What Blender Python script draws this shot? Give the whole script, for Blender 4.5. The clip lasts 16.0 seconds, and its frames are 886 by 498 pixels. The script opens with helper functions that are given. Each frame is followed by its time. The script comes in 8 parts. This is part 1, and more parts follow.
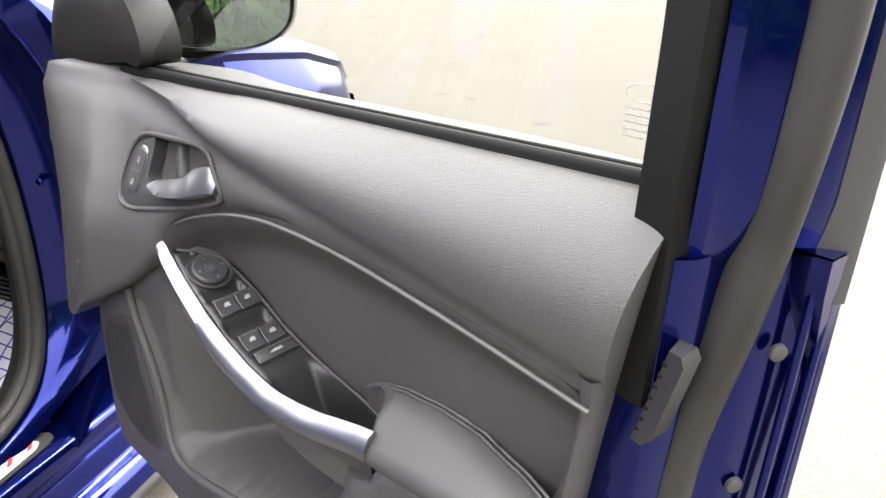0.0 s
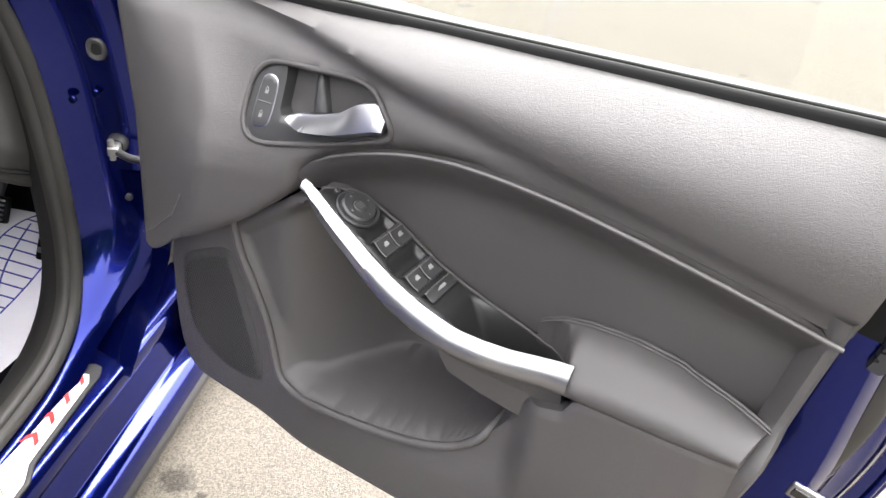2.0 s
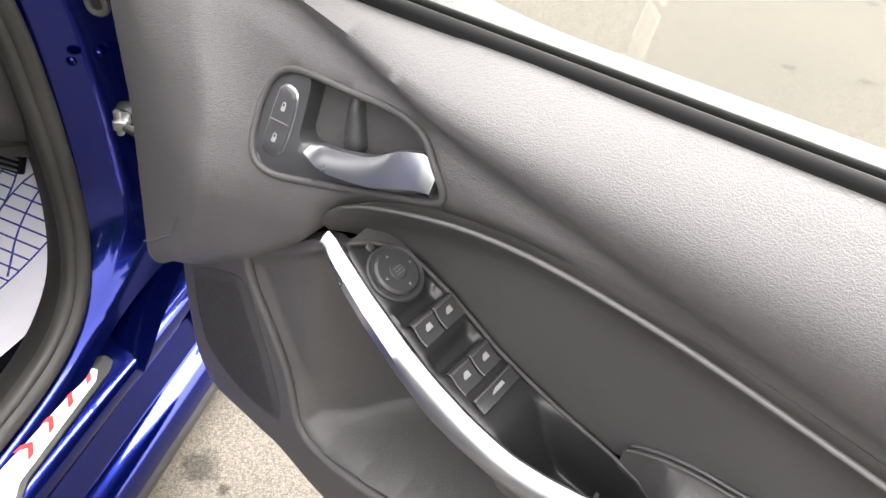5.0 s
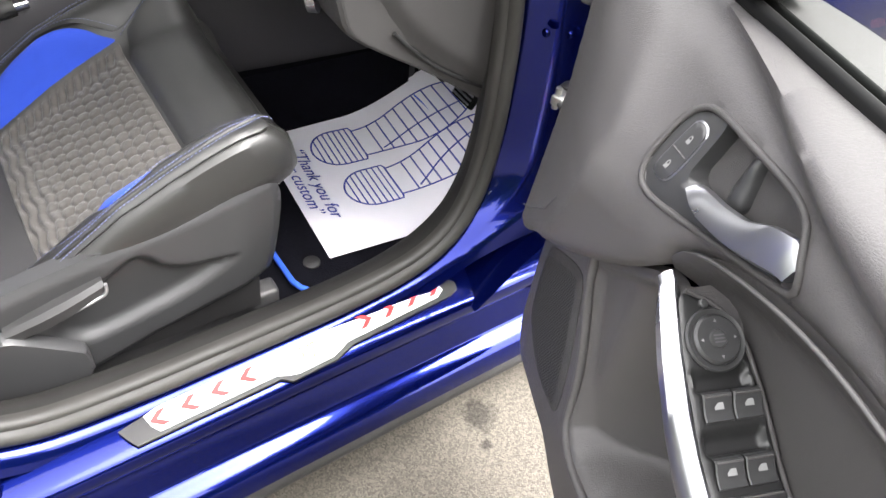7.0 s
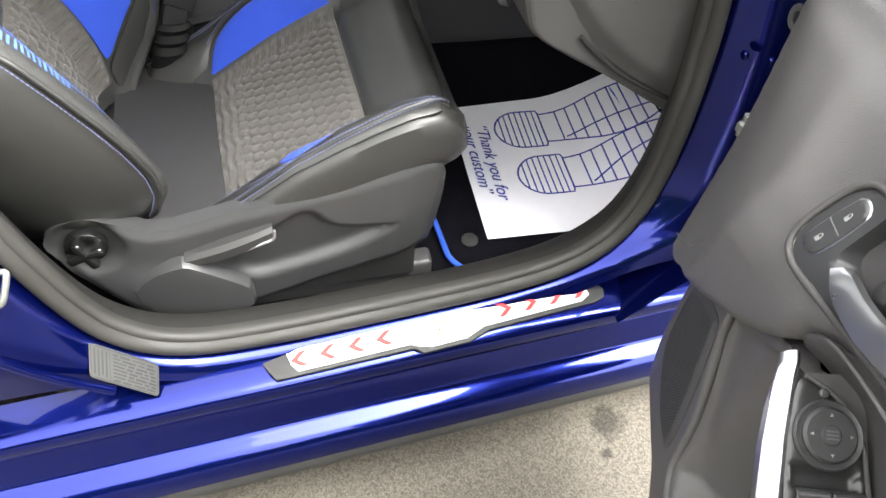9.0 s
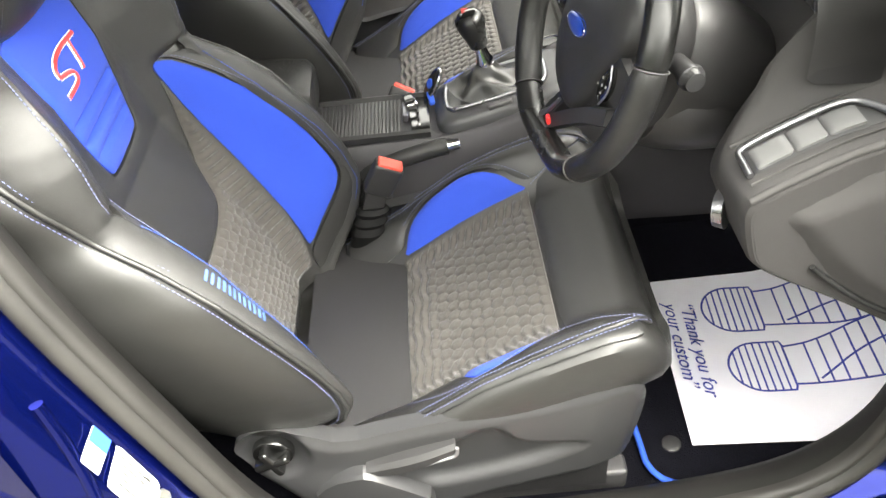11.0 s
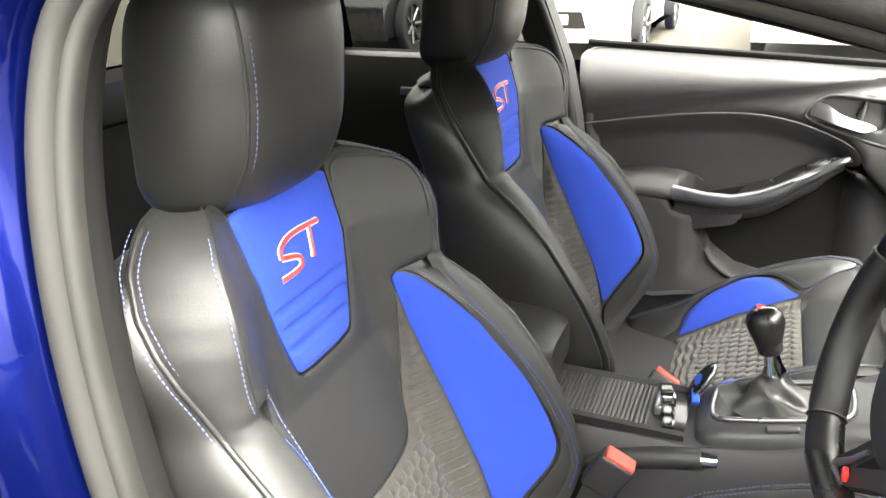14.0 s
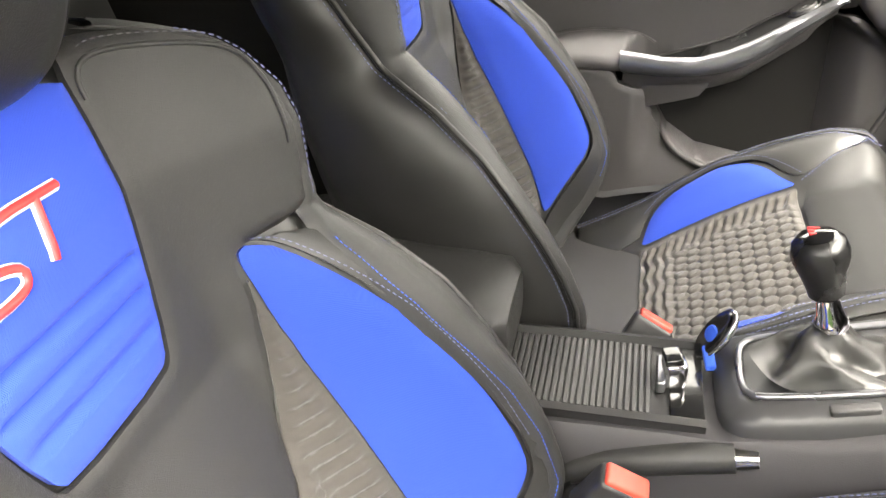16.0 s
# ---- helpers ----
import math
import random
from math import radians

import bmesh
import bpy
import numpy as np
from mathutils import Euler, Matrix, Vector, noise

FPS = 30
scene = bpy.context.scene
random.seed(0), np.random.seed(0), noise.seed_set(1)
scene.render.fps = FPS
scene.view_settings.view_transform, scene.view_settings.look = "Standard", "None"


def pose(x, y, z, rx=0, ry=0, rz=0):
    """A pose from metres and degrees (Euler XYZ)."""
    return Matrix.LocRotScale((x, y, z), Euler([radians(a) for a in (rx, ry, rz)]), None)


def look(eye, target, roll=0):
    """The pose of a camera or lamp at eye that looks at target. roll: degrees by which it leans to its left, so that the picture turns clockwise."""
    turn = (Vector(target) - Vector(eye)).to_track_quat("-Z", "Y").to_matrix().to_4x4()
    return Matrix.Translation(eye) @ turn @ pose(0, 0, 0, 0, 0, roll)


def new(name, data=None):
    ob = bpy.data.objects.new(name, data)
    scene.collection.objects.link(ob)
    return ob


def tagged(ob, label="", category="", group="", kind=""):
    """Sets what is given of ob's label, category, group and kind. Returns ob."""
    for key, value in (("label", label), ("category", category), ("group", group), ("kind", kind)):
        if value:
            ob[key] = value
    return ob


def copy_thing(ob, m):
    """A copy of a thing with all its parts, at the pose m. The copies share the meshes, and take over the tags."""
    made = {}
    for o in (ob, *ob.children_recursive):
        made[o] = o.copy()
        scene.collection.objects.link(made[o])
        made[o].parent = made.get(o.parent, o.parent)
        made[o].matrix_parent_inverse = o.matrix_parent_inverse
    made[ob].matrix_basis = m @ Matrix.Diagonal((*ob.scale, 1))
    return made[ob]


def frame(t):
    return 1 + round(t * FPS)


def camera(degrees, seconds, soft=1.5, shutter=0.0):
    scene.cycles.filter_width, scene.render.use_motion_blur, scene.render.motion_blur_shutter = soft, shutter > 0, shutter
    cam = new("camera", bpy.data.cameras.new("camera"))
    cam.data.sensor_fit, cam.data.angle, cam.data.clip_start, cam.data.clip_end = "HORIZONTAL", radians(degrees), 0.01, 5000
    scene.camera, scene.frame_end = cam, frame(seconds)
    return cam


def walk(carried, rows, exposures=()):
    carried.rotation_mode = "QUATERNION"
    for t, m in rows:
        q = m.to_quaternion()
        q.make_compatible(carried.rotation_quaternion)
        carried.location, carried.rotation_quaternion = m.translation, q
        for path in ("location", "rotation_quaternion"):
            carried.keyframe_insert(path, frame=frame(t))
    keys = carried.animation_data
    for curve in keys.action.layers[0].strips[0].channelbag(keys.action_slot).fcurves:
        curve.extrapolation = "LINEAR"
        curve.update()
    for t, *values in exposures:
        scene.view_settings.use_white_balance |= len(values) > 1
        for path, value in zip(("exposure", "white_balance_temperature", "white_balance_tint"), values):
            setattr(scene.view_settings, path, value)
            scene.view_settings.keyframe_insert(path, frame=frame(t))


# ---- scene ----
SKY, SUN = 0.20, 0.62
cam = camera(60.1, 16.0)
PATH = [
    (0, (1.835, -0.305, 1.263), (1.215, 1.411, 0.442), 2.5),
    (0.5, (1.762, -0.36, 1.256), (1.257, 1.361, 0.37), 4.0),
    (1, (1.626, -0.434, 1.251), (1.286, 1.286, 0.289), 4.5),
    (1.5, (1.538, -0.458, 1.297), (1.283, 1.251, 0.29), 5.5),
    (2, (1.5, -0.375, 1.303), (1.257, 1.291, 0.224), 6.5),
    (2.5, (1.47, -0.268, 1.309), (1.208, 1.336, 0.143), 7.6),
    (3, (1.463, -0.189, 1.312), (1.171, 1.318, 0.031), 8.1),
    (3.2, (1.466, -0.16, 1.312), (1.161, 1.315, -0.004), 8.3),
    (5.3, (1.423, -0.089, 1.316), (1.059, 1.374, 0.001), 7.6),
    (5.5, (1.414, -0.095, 1.324), (1.009, 1.393, 0.05), 7.3),
    (6, (1.39, -0.106, 1.328), (0.844, 1.368, 0.092), 6.9),
    (6.5, (1.39, -0.112, 1.325), (0.549, 1.174, 0.046), 7.6),
    (7, (1.471, -0.084, 1.333), (0.37, 0.819, -0.072), 10.0),
    (7.5, (1.494, -0.063, 1.343), (0.381, 0.538, -0.206), 10.9),
    (8, (1.485, -0.049, 1.337), (0.415, 0.473, -0.271), 10.9),
    (8.5, (1.477, -0.033, 1.356), (0.354, 0.466, -0.222), 9.7),
    (9, (1.468, -0.021, 1.383), (0.245, 0.412, -0.139), 6.5),
    (9.5, (1.419, -0.024, 1.415), (0.128, 0.3, -0.078), 2.1),
    (10, (1.347, 0.007, 1.442), (0.01, 0.191, -0.034), -2.1),
    (10.2, (1.323, 0.012, 1.447), (-0.03, 0.139, -0.021), -3.6),
    (12.3, (1.263, 0.012, 1.459), (-0.365, -0.227, 0.323), -8.1),
    (12.5, (1.26, 0.014, 1.459), (-0.4, -0.236, 0.372), -7.6),
    (13, (1.256, 0.021, 1.455), (-0.505, -0.274, 0.553), -5.3),
    (13.5, (1.195, 0.027, 1.41), (-0.58, -0.472, 0.636), -2.6),
    (14, (1.098, 0.044, 1.351), (-0.595, -0.694, 0.584), -1.6),
    (14.5, (0.983, 0.04, 1.327), (-0.657, -0.803, 0.551), -2.0),
    (15, (0.887, 0.036, 1.296), (-0.728, -0.848, 0.516), -2.8),
    (15.5, (0.787, 0.022, 1.271), (-0.821, -0.834, 0.446), -4.3),
    (16, (0.701, -0.107, 1.228), (-0.936, -0.569, 0.175), -3.9),
]
EXPOSURE = [(0, 3.54, 6600, 13), (1.5, 3.58, 6600, 12), (3, 3.58, 6600, 12), (6, 3.55, 6750, 12), (7, 3.64, 6600, 11), (8, 3.48, 6600, 9), (9, 3.53, 6700, 7), (10.2, 3.74, 6950, 6), (12.3, 4.08, 7050, 6), (13.5, 4.05, 7050, 6), (14.5, 4.06, 6950, 6), (15.2, 4.25, 7100, 7), (16, 4.48, 7350, 9)]
walk(cam, [(t, look(eye, target, roll)) for t, eye, target, roll in PATH], EXPOSURE)

# ---- world, sun ----
world = bpy.data.worlds.new("sky")
scene.world = world
world.use_nodes = True
wn = world.node_tree.nodes
sky = wn.new("ShaderNodeTexSky")
sky.sky_type, sky.sun_disc = "NISHITA", False
sky.sun_elevation, sky.sun_rotation = radians(62), radians(32)
sky.air_density, sky.dust_density = 1.0, 3.0
cloud = wn.new("ShaderNodeHueSaturation")
cloud.inputs["Saturation"].default_value = 0.03
world.node_tree.links.new(sky.outputs[0], cloud.inputs["Color"])
world.node_tree.links.new(cloud.outputs[0], wn["Background"].inputs[0])
wn["Background"].inputs[1].default_value = SKY
sun = new("sun", bpy.data.lights.new("sun", "SUN"))
sun.data.energy, sun.data.angle, sun.data.color = SUN, radians(50), (1.0, 0.985, 0.97)
az = radians(32)
sun.matrix_world = look((4 * math.sin(az), 4 * math.cos(az), 7.5), (0, 0, 0))


# ---- helpers ----
def clamp01(v):
    return 0.0 if v < 0 else 1.0 if v > 1 else v


def sstep(a, b, v):
    v = clamp01((v - a) / (b - a))
    return v * v * (3 - 2 * v)


def interp(x, xs, ys):
    return float(np.interp(x, xs, ys))


def chaikin(pts, k=2, closed=True):
    p = np.array(pts, float)
    for _ in range(k):
        q = np.roll(p, -1, 0)
        if not closed:
            a, b = p[:-1], p[1:]
            mid = np.stack([0.75 * a + 0.25 * b, 0.25 * a + 0.75 * b], 1).reshape(-1, p.shape[1])
            p = np.vstack([p[:1], mid, p[-1:]])
        else:
            p = np.stack([0.75 * p + 0.25 * q, 0.25 * p + 0.75 * q], 1).reshape(-1, p.shape[1])
    return p


def resample(pts, step, closed=False):
    p = np.array(pts, float)
    if closed:
        p = np.vstack([p, p[:1]])
    seg = np.linalg.norm(np.diff(p, axis=0), axis=1)
    s = np.r_[0, np.cumsum(seg)]
    n = max(3, int(round(s[-1] / step)))
    t = np.linspace(0, s[-1], n + 1)
    if closed:
        t = t[:-1]
    return np.stack([np.interp(t, s, p[:, i]) for i in range(p.shape[1])], 1)


def thing(name, label, category, at=(0, 0, 0), group="", kind=""):
    ob = new(name)
    ob.empty_display_size = 0.05
    ob.location = at
    return tagged(ob, label, category, group, kind)


def attach(ob, parent):
    if parent is not None:
        ob.parent = parent
        ob.matrix_parent_inverse = Matrix.Translation(-parent.location) if parent.type == "EMPTY" else Matrix()


def make(name, verts, faces, mat, parent=None, label="", smooth=True, sharp=40):
    me = bpy.data.meshes.new(name)
    me.from_pydata([tuple(v) for v in verts], [], [tuple(f) for f in faces])
    bm = bmesh.new()
    bm.from_mesh(me)
    bmesh.ops.remove_doubles(bm, verts=bm.verts, dist=1e-5)
    bmesh.ops.recalc_face_normals(bm, faces=bm.faces)
    bm.to_mesh(me)
    bm.free()
    if smooth:
        me.shade_smooth()
        if sharp:
            me.set_sharp_from_angle(angle=radians(sharp))
    me.materials.append(mat)
    ob = new(name, me)
    attach(ob, parent)
    if label:
        ob["label"] = label
    return ob


def from_bm(name, bm, mat, parent=None, label="", sharp=40):
    me = bpy.data.meshes.new(name)
    bmesh.ops.recalc_face_normals(bm, faces=bm.faces)
    bm.to_mesh(me)
    bm.free()
    me.shade_smooth()
    me.set_sharp_from_angle(angle=radians(sharp))
    me.materials.append(mat)
    ob = new(name, me)
    attach(ob, parent)
    if label:
        ob["label"] = label
    return ob


def inside(pts, poly):
    x, y = pts[:, 0], pts[:, 1]
    res = np.zeros(len(pts), bool)
    for (x1, y1), (x2, y2) in zip(poly, np.roll(poly, -1, 0)):
        cond = (y1 > y) != (y2 > y)
        res ^= cond & (x < (x2 - x1) * (y - y1) / (y2 - y1 + 1e-12) + x1)
    return res


def edge_distance(pts, poly):
    best = np.full(len(pts), 1e9)
    for a, b in zip(poly, np.roll(poly, -1, 0)):
        d = b - a
        t = np.clip(((pts - a) @ d) / (d @ d + 1e-12), 0, 1)
        best = np.minimum(best, np.linalg.norm(pts - a - t[:, None] * d, axis=1))
    return best


def patch(name, outline, fn, mat, parent=None, step=0.012, pillow=0.004, pw=0.012, k=2, skirt=0.006, label="", emboss=None):
    """An upholstered or moulded panel: an outline in two dimensions, filled with small faces and lifted by fn(u, v, w)."""
    from mathutils.geometry import delaunay_2d_cdt
    poly = resample(chaikin(outline, k) if k else np.array(outline, float), step, True)
    lo, hi = poly.min(0), poly.max(0)
    us, vs = np.arange(lo[0], hi[0], step), np.arange(lo[1], hi[1], step * 0.87)
    grid = np.array([(u + (0.5 * step if j % 2 else 0), v) for j, v in enumerate(vs) for u in us])
    grid = grid[inside(grid, poly)] if len(grid) else np.zeros((0, 2))
    if len(grid):
        grid = grid[edge_distance(grid, poly) > 0.45 * step]
    n = len(poly)
    both = np.vstack([poly, grid])
    edges = [(i, (i + 1) % n) for i in range(n)]
    vout, _, fout, _, _, _ = delaunay_2d_cdt([Vector(p) for p in both], edges, [], 1, 1e-7)
    uv = np.array([(v.x, v.y) for v in vout])
    dist = edge_distance(uv, poly)
    verts = []
    for (u, v), d in zip(uv, dist):
        w = pillow * (sstep(0, pw, d) - 1) if pillow else 0.0
        if emboss:
            w += emboss(u, v) * sstep(0, 0.012, d)
        verts.append(fn(u, v, w))
    faces = [tuple(f) for f in fout]
    if skirt:
        ring = [int(np.argmin(((uv - p) ** 2).sum(1))) for p in poly]
        base = len(verts)
        verts += [fn(u, v, -pillow - skirt) for u, v in poly]
        faces += [(ring[i], ring[(i + 1) % n], base + (i + 1) % n, base + i) for i in range(n)]
    return make(name, verts, faces, mat, parent, label, sharp=62)


def loft(name, rings, mat, parent=None, closed=True, caps=True, label="", sharp=40, smooth=True):
    m = len(rings[0])
    verts = [p for r in rings for p in r]
    faces = []
    for i in range(len(rings) - 1):
        for j in range(m if closed else m - 1):
            a, b = i * m + j, i * m + (j + 1) % m
            faces.append((a, b, b + m, a + m))
    if caps and closed:
        faces.append(tuple(range(m))[::-1])
        faces.append(tuple(range((len(rings) - 1) * m, len(rings) * m)))
    return make(name, verts, faces, mat, parent, label, smooth, sharp)


def frames_along(pts, closed):
    p = np.array(pts, float)
    t = np.roll(p, -1, 0) - np.roll(p, 1, 0) if closed else np.gradient(p, axis=0)
    t /= np.linalg.norm(t, axis=1)[:, None] + 1e-12
    n = np.cross(t[0], (0.31, 0.17, 0.93))
    if np.linalg.norm(n) < 0.2:
        n = np.cross(t[0], (1, 0, 0))
    out = []
    for d in t:
        n = n - d * (n @ d)
        n /= np.linalg.norm(n)
        out.append((n, np.cross(d, n)))
    return p, out


def tube(name, pts, r, mat, parent=None, closed=False, sides=10, label="", step=None, k=0):
    if k:
        pts = chaikin(pts, k, closed)
    if step:
        pts = resample(pts, step, closed)
    p, fr = frames_along(pts, closed)
    rs = np.full(len(p), r) if np.isscalar(r) else np.interp(np.linspace(0, 1, len(p)), np.linspace(0, 1, len(r)), r)
    rings = [[c + rad * (math.cos(a) * n + math.sin(a) * b) for a in np.linspace(0, 2 * math.pi, sides, endpoint=False)] for c, (n, b), rad in zip(p, fr, rs)]
    if closed:
        rings.append(rings[0])
        best = min(range(sides), key=lambda s: np.linalg.norm(np.array(rings[-2][0]) - rings[0][s]))
        rings[-1] = rings[0][best:] + rings[0][:best]
    return loft(name, rings, mat, parent, True, not closed, label, 60)


def sweep(name, pts, profile, out, mat, parent=None, closed=False, label="", sharp=40, closed_profile=True, caps=True):
    """A profile of (across, up) carried along a path; out(i, p, t) gives the across direction at each point."""
    p = np.array(pts, float)
    t = np.roll(p, -1, 0) - np.roll(p, 1, 0) if closed else np.gradient(p, axis=0)
    t /= np.linalg.norm(t, axis=1)[:, None]
    rings = []
    for i, c in enumerate(p):
        a = np.array(out(i, c, t[i]), float)
        a -= t[i] * (a @ t[i])
        a /= np.linalg.norm(a)
        b = np.cross(t[i], a)
        rings.append([c + u * a + v * b for u, v in profile])
    if closed:
        rings.append(rings[0])
    return loft(name, rings, mat, parent, closed_profile, caps and not closed, label, sharp)


def rbox(name, centre, size, bevel, mat, parent=None, turn=(0, 0, 0), label="", seg=3, taper=None):
    bm = bmesh.new()
    bmesh.ops.create_cube(bm, size=1)
    for v in bm.verts:
        v.co = Vector((v.co.x * size[0], v.co.y * size[1], v.co.z * size[2]))
        if taper and v.co.z > 0:
            v.co.x *= taper[0]
            v.co.y *= taper[1]
    if bevel:
        bmesh.ops.bevel(bm, geom=bm.edges[:], offset=bevel, segments=seg, affect="EDGES", profile=0.5)
    bmesh.ops.transform(bm, matrix=pose(*centre, *turn), verts=bm.verts)
    return from_bm(name, bm, mat, parent, label)


def revolve(name, profile, origin, axis, mat, parent=None, seg=32, label="", sharp=35):
    ax = Vector(axis).normalized()
    q = Vector((0, 0, 1)).rotation_difference(ax).to_matrix()
    rings = []
    for r, h in profile:
        rings.append([Vector(origin) + q @ Vector((max(r, 1e-4) * math.cos(a), max(r, 1e-4) * math.sin(a), h)) for a in np.linspace(0, 2 * math.pi, seg, endpoint=False)])
    return loft(name, rings, mat, parent, True, True, label, sharp)


def dashes(name, pts, mat, parent=None, pitch=0.0075, length=0.0052, r=0.0009, lift=None):
    """A row of stitches along a path, one small rounded bar each."""
    p = resample(pts, pitch)
    verts, faces = [], []
    for a, b in zip(p[:-1], p[1:]):
        d = b - a
        ln = np.linalg.norm(d)
        d = d / ln
        c = (a + b) / 2
        n = np.cross(d, (0.3, 0.2, 0.9))
        n /= np.linalg.norm(n)
        m = np.cross(d, n)
        base = len(verts)
        for s, q in ((-0.5, 0.4), (-0.25, 1), (0.25, 1), (0.5, 0.4)):
            for k in range(4):
                an = k * math.pi / 2
                verts.append(c + d * s * length + q * r * (math.cos(an) * n + math.sin(an) * m))
        for i in range(3):
            for k in range(4):
                faces.append((base + 4 * i + k, base + 4 * i + (k + 1) % 4, base + 4 * i + 4 + (k + 1) % 4, base + 4 * i + 4 + k))
        faces += [(base + 3, base + 2, base + 1, base), (base + 12, base + 13, base + 14, base + 15)]
    ob = make(name, verts, faces, mat, parent)
    ob["kind"] = "stuff"
    return ob


def lettering(name, body, size, m, mat, parent=None, shear=0.0, label="", depth=0.0003):
    cu = bpy.data.curves.new(name, "FONT")
    cu.body, cu.size, cu.shear, cu.extrude = body, size, shear, depth
    tmp = new(name + "_curve", cu)
    bpy.context.view_layer.update()
    me = bpy.data.meshes.new_from_object(tmp.evaluated_get(bpy.context.evaluated_depsgraph_get()))
    bpy.data.objects.remove(tmp)
    me.transform(m)
    me.materials.clear()
    me.materials.append(mat)
    ob = new(name, me)
    attach(ob, parent)
    if label:
        ob["label"] = label
    return ob


# ---- materials ----
def material(name, col, rough=0.5, metal=0.0, coat=0.0, grain=0.0, gscale=400, kind="noise", vary=0.08, vscale=6, rvary=0.06, spec=0.5, sheen=0.0, coat_rough=0.03, stretch=None):
    m = bpy.data.materials.new(name)
    m.use_nodes = True
    nt = m.node_tree
    b = nt.nodes["Principled BSDF"]
    co = nt.nodes.new("ShaderNodeTexCoord")
    big = nt.nodes.new("ShaderNodeTexNoise")
    big.inputs["Scale"].default_value, big.inputs["Detail"].default_value = vscale, 5
    nt.links.new(co.outputs["Object"], big.inputs["Vector"])
    ramp = nt.nodes.new("ShaderNodeMapRange")
    ramp.inputs[1].default_value, ramp.inputs[2].default_value = 0.3, 0.7
    ramp.inputs[3].default_value, ramp.inputs[4].default_value = 1 - vary, 1 + vary
    nt.links.new(big.outputs["Fac"], ramp.inputs[0])
    mul = nt.nodes.new("ShaderNodeVectorMath")
    mul.operation = "SCALE"
    mul.inputs[0].default_value = col[:3]
    nt.links.new(ramp.outputs[0], mul.inputs["Scale"])
    nt.links.new(mul.outputs[0], b.inputs["Base Color"])
    rr = nt.nodes.new("ShaderNodeMapRange")
    rr.inputs[1].default_value, rr.inputs[2].default_value = 0.3, 0.7
    rr.inputs[3].default_value, rr.inputs[4].default_value = max(0, rough - rvary), min(1, rough + rvary)
    nt.links.new(big.outputs["Fac"], rr.inputs[0])
    nt.links.new(rr.outputs[0], b.inputs["Roughness"])
    b.inputs["Metallic"].default_value = metal
    b.inputs["Specular IOR Level"].default_value = spec
    b.inputs["Coat Weight"].default_value, b.inputs["Coat Roughness"].default_value = coat, coat_rough
    b.inputs["Sheen Weight"].default_value = sheen
    if grain:
        if kind == "leather":
            tex = nt.nodes.new("ShaderNodeTexVoronoi")
            tex.feature = "DISTANCE_TO_EDGE"
            tex.inputs["Scale"].default_value = gscale
            warp = nt.nodes.new("ShaderNodeTexNoise")
            warp.inputs["Scale"].default_value = gscale * 0.6
            add = nt.nodes.new("ShaderNodeMixRGB")
            add.blend_type = "LINEAR_LIGHT"
            add.inputs[0].default_value = 0.0025
            src = co.outputs["Object"]
            if stretch:
                sc = nt.nodes.new("ShaderNodeVectorMath")
                sc.operation = "MULTIPLY"
                sc.inputs[1].default_value = stretch
                nt.links.new(src, sc.inputs[0])
                src = sc.outputs[0]
            nt.links.new(src, add.inputs[1])
            nt.links.new(warp.outputs["Color"], add.inputs[2])
            nt.links.new(co.outputs["Object"], warp.inputs["Vector"])
            nt.links.new(add.outputs[0], tex.inputs["Vector"])
            cap = nt.nodes.new("ShaderNodeMath")
            cap.operation = "MINIMUM"
            cap.inputs[1].default_value = 0.18
            nt.links.new(tex.outputs["Distance"], cap.inputs[0])
            out = cap.outputs[0]
            dist = grain * 5
        elif kind == "weave":
            tex = nt.nodes.new("ShaderNodeTexWave")
            tex.inputs["Scale"].default_value = gscale
            tex.bands_direction = "DIAGONAL"
            tex.inputs["Distortion"].default_value = 1.5
            nt.links.new(co.outputs["Object"], tex.inputs["Vector"])
            out, dist = tex.outputs["Fac"], grain
        else:
            tex = nt.nodes.new("ShaderNodeTexNoise")
            tex.inputs["Scale"].default_value, tex.inputs["Detail"].default_value = gscale, 3
            nt.links.new(co.outputs["Object"], tex.inputs["Vector"])
            out, dist = tex.outputs["Fac"], grain
        bump = nt.nodes.new("ShaderNodeBump")
        bump.inputs["Strength"].default_value, bump.inputs["Distance"].default_value = 1.0, dist
        nt.links.new(out, bump.inputs["Height"])
        nt.links.new(bump.outputs[0], b.inputs["Normal"])
    return m


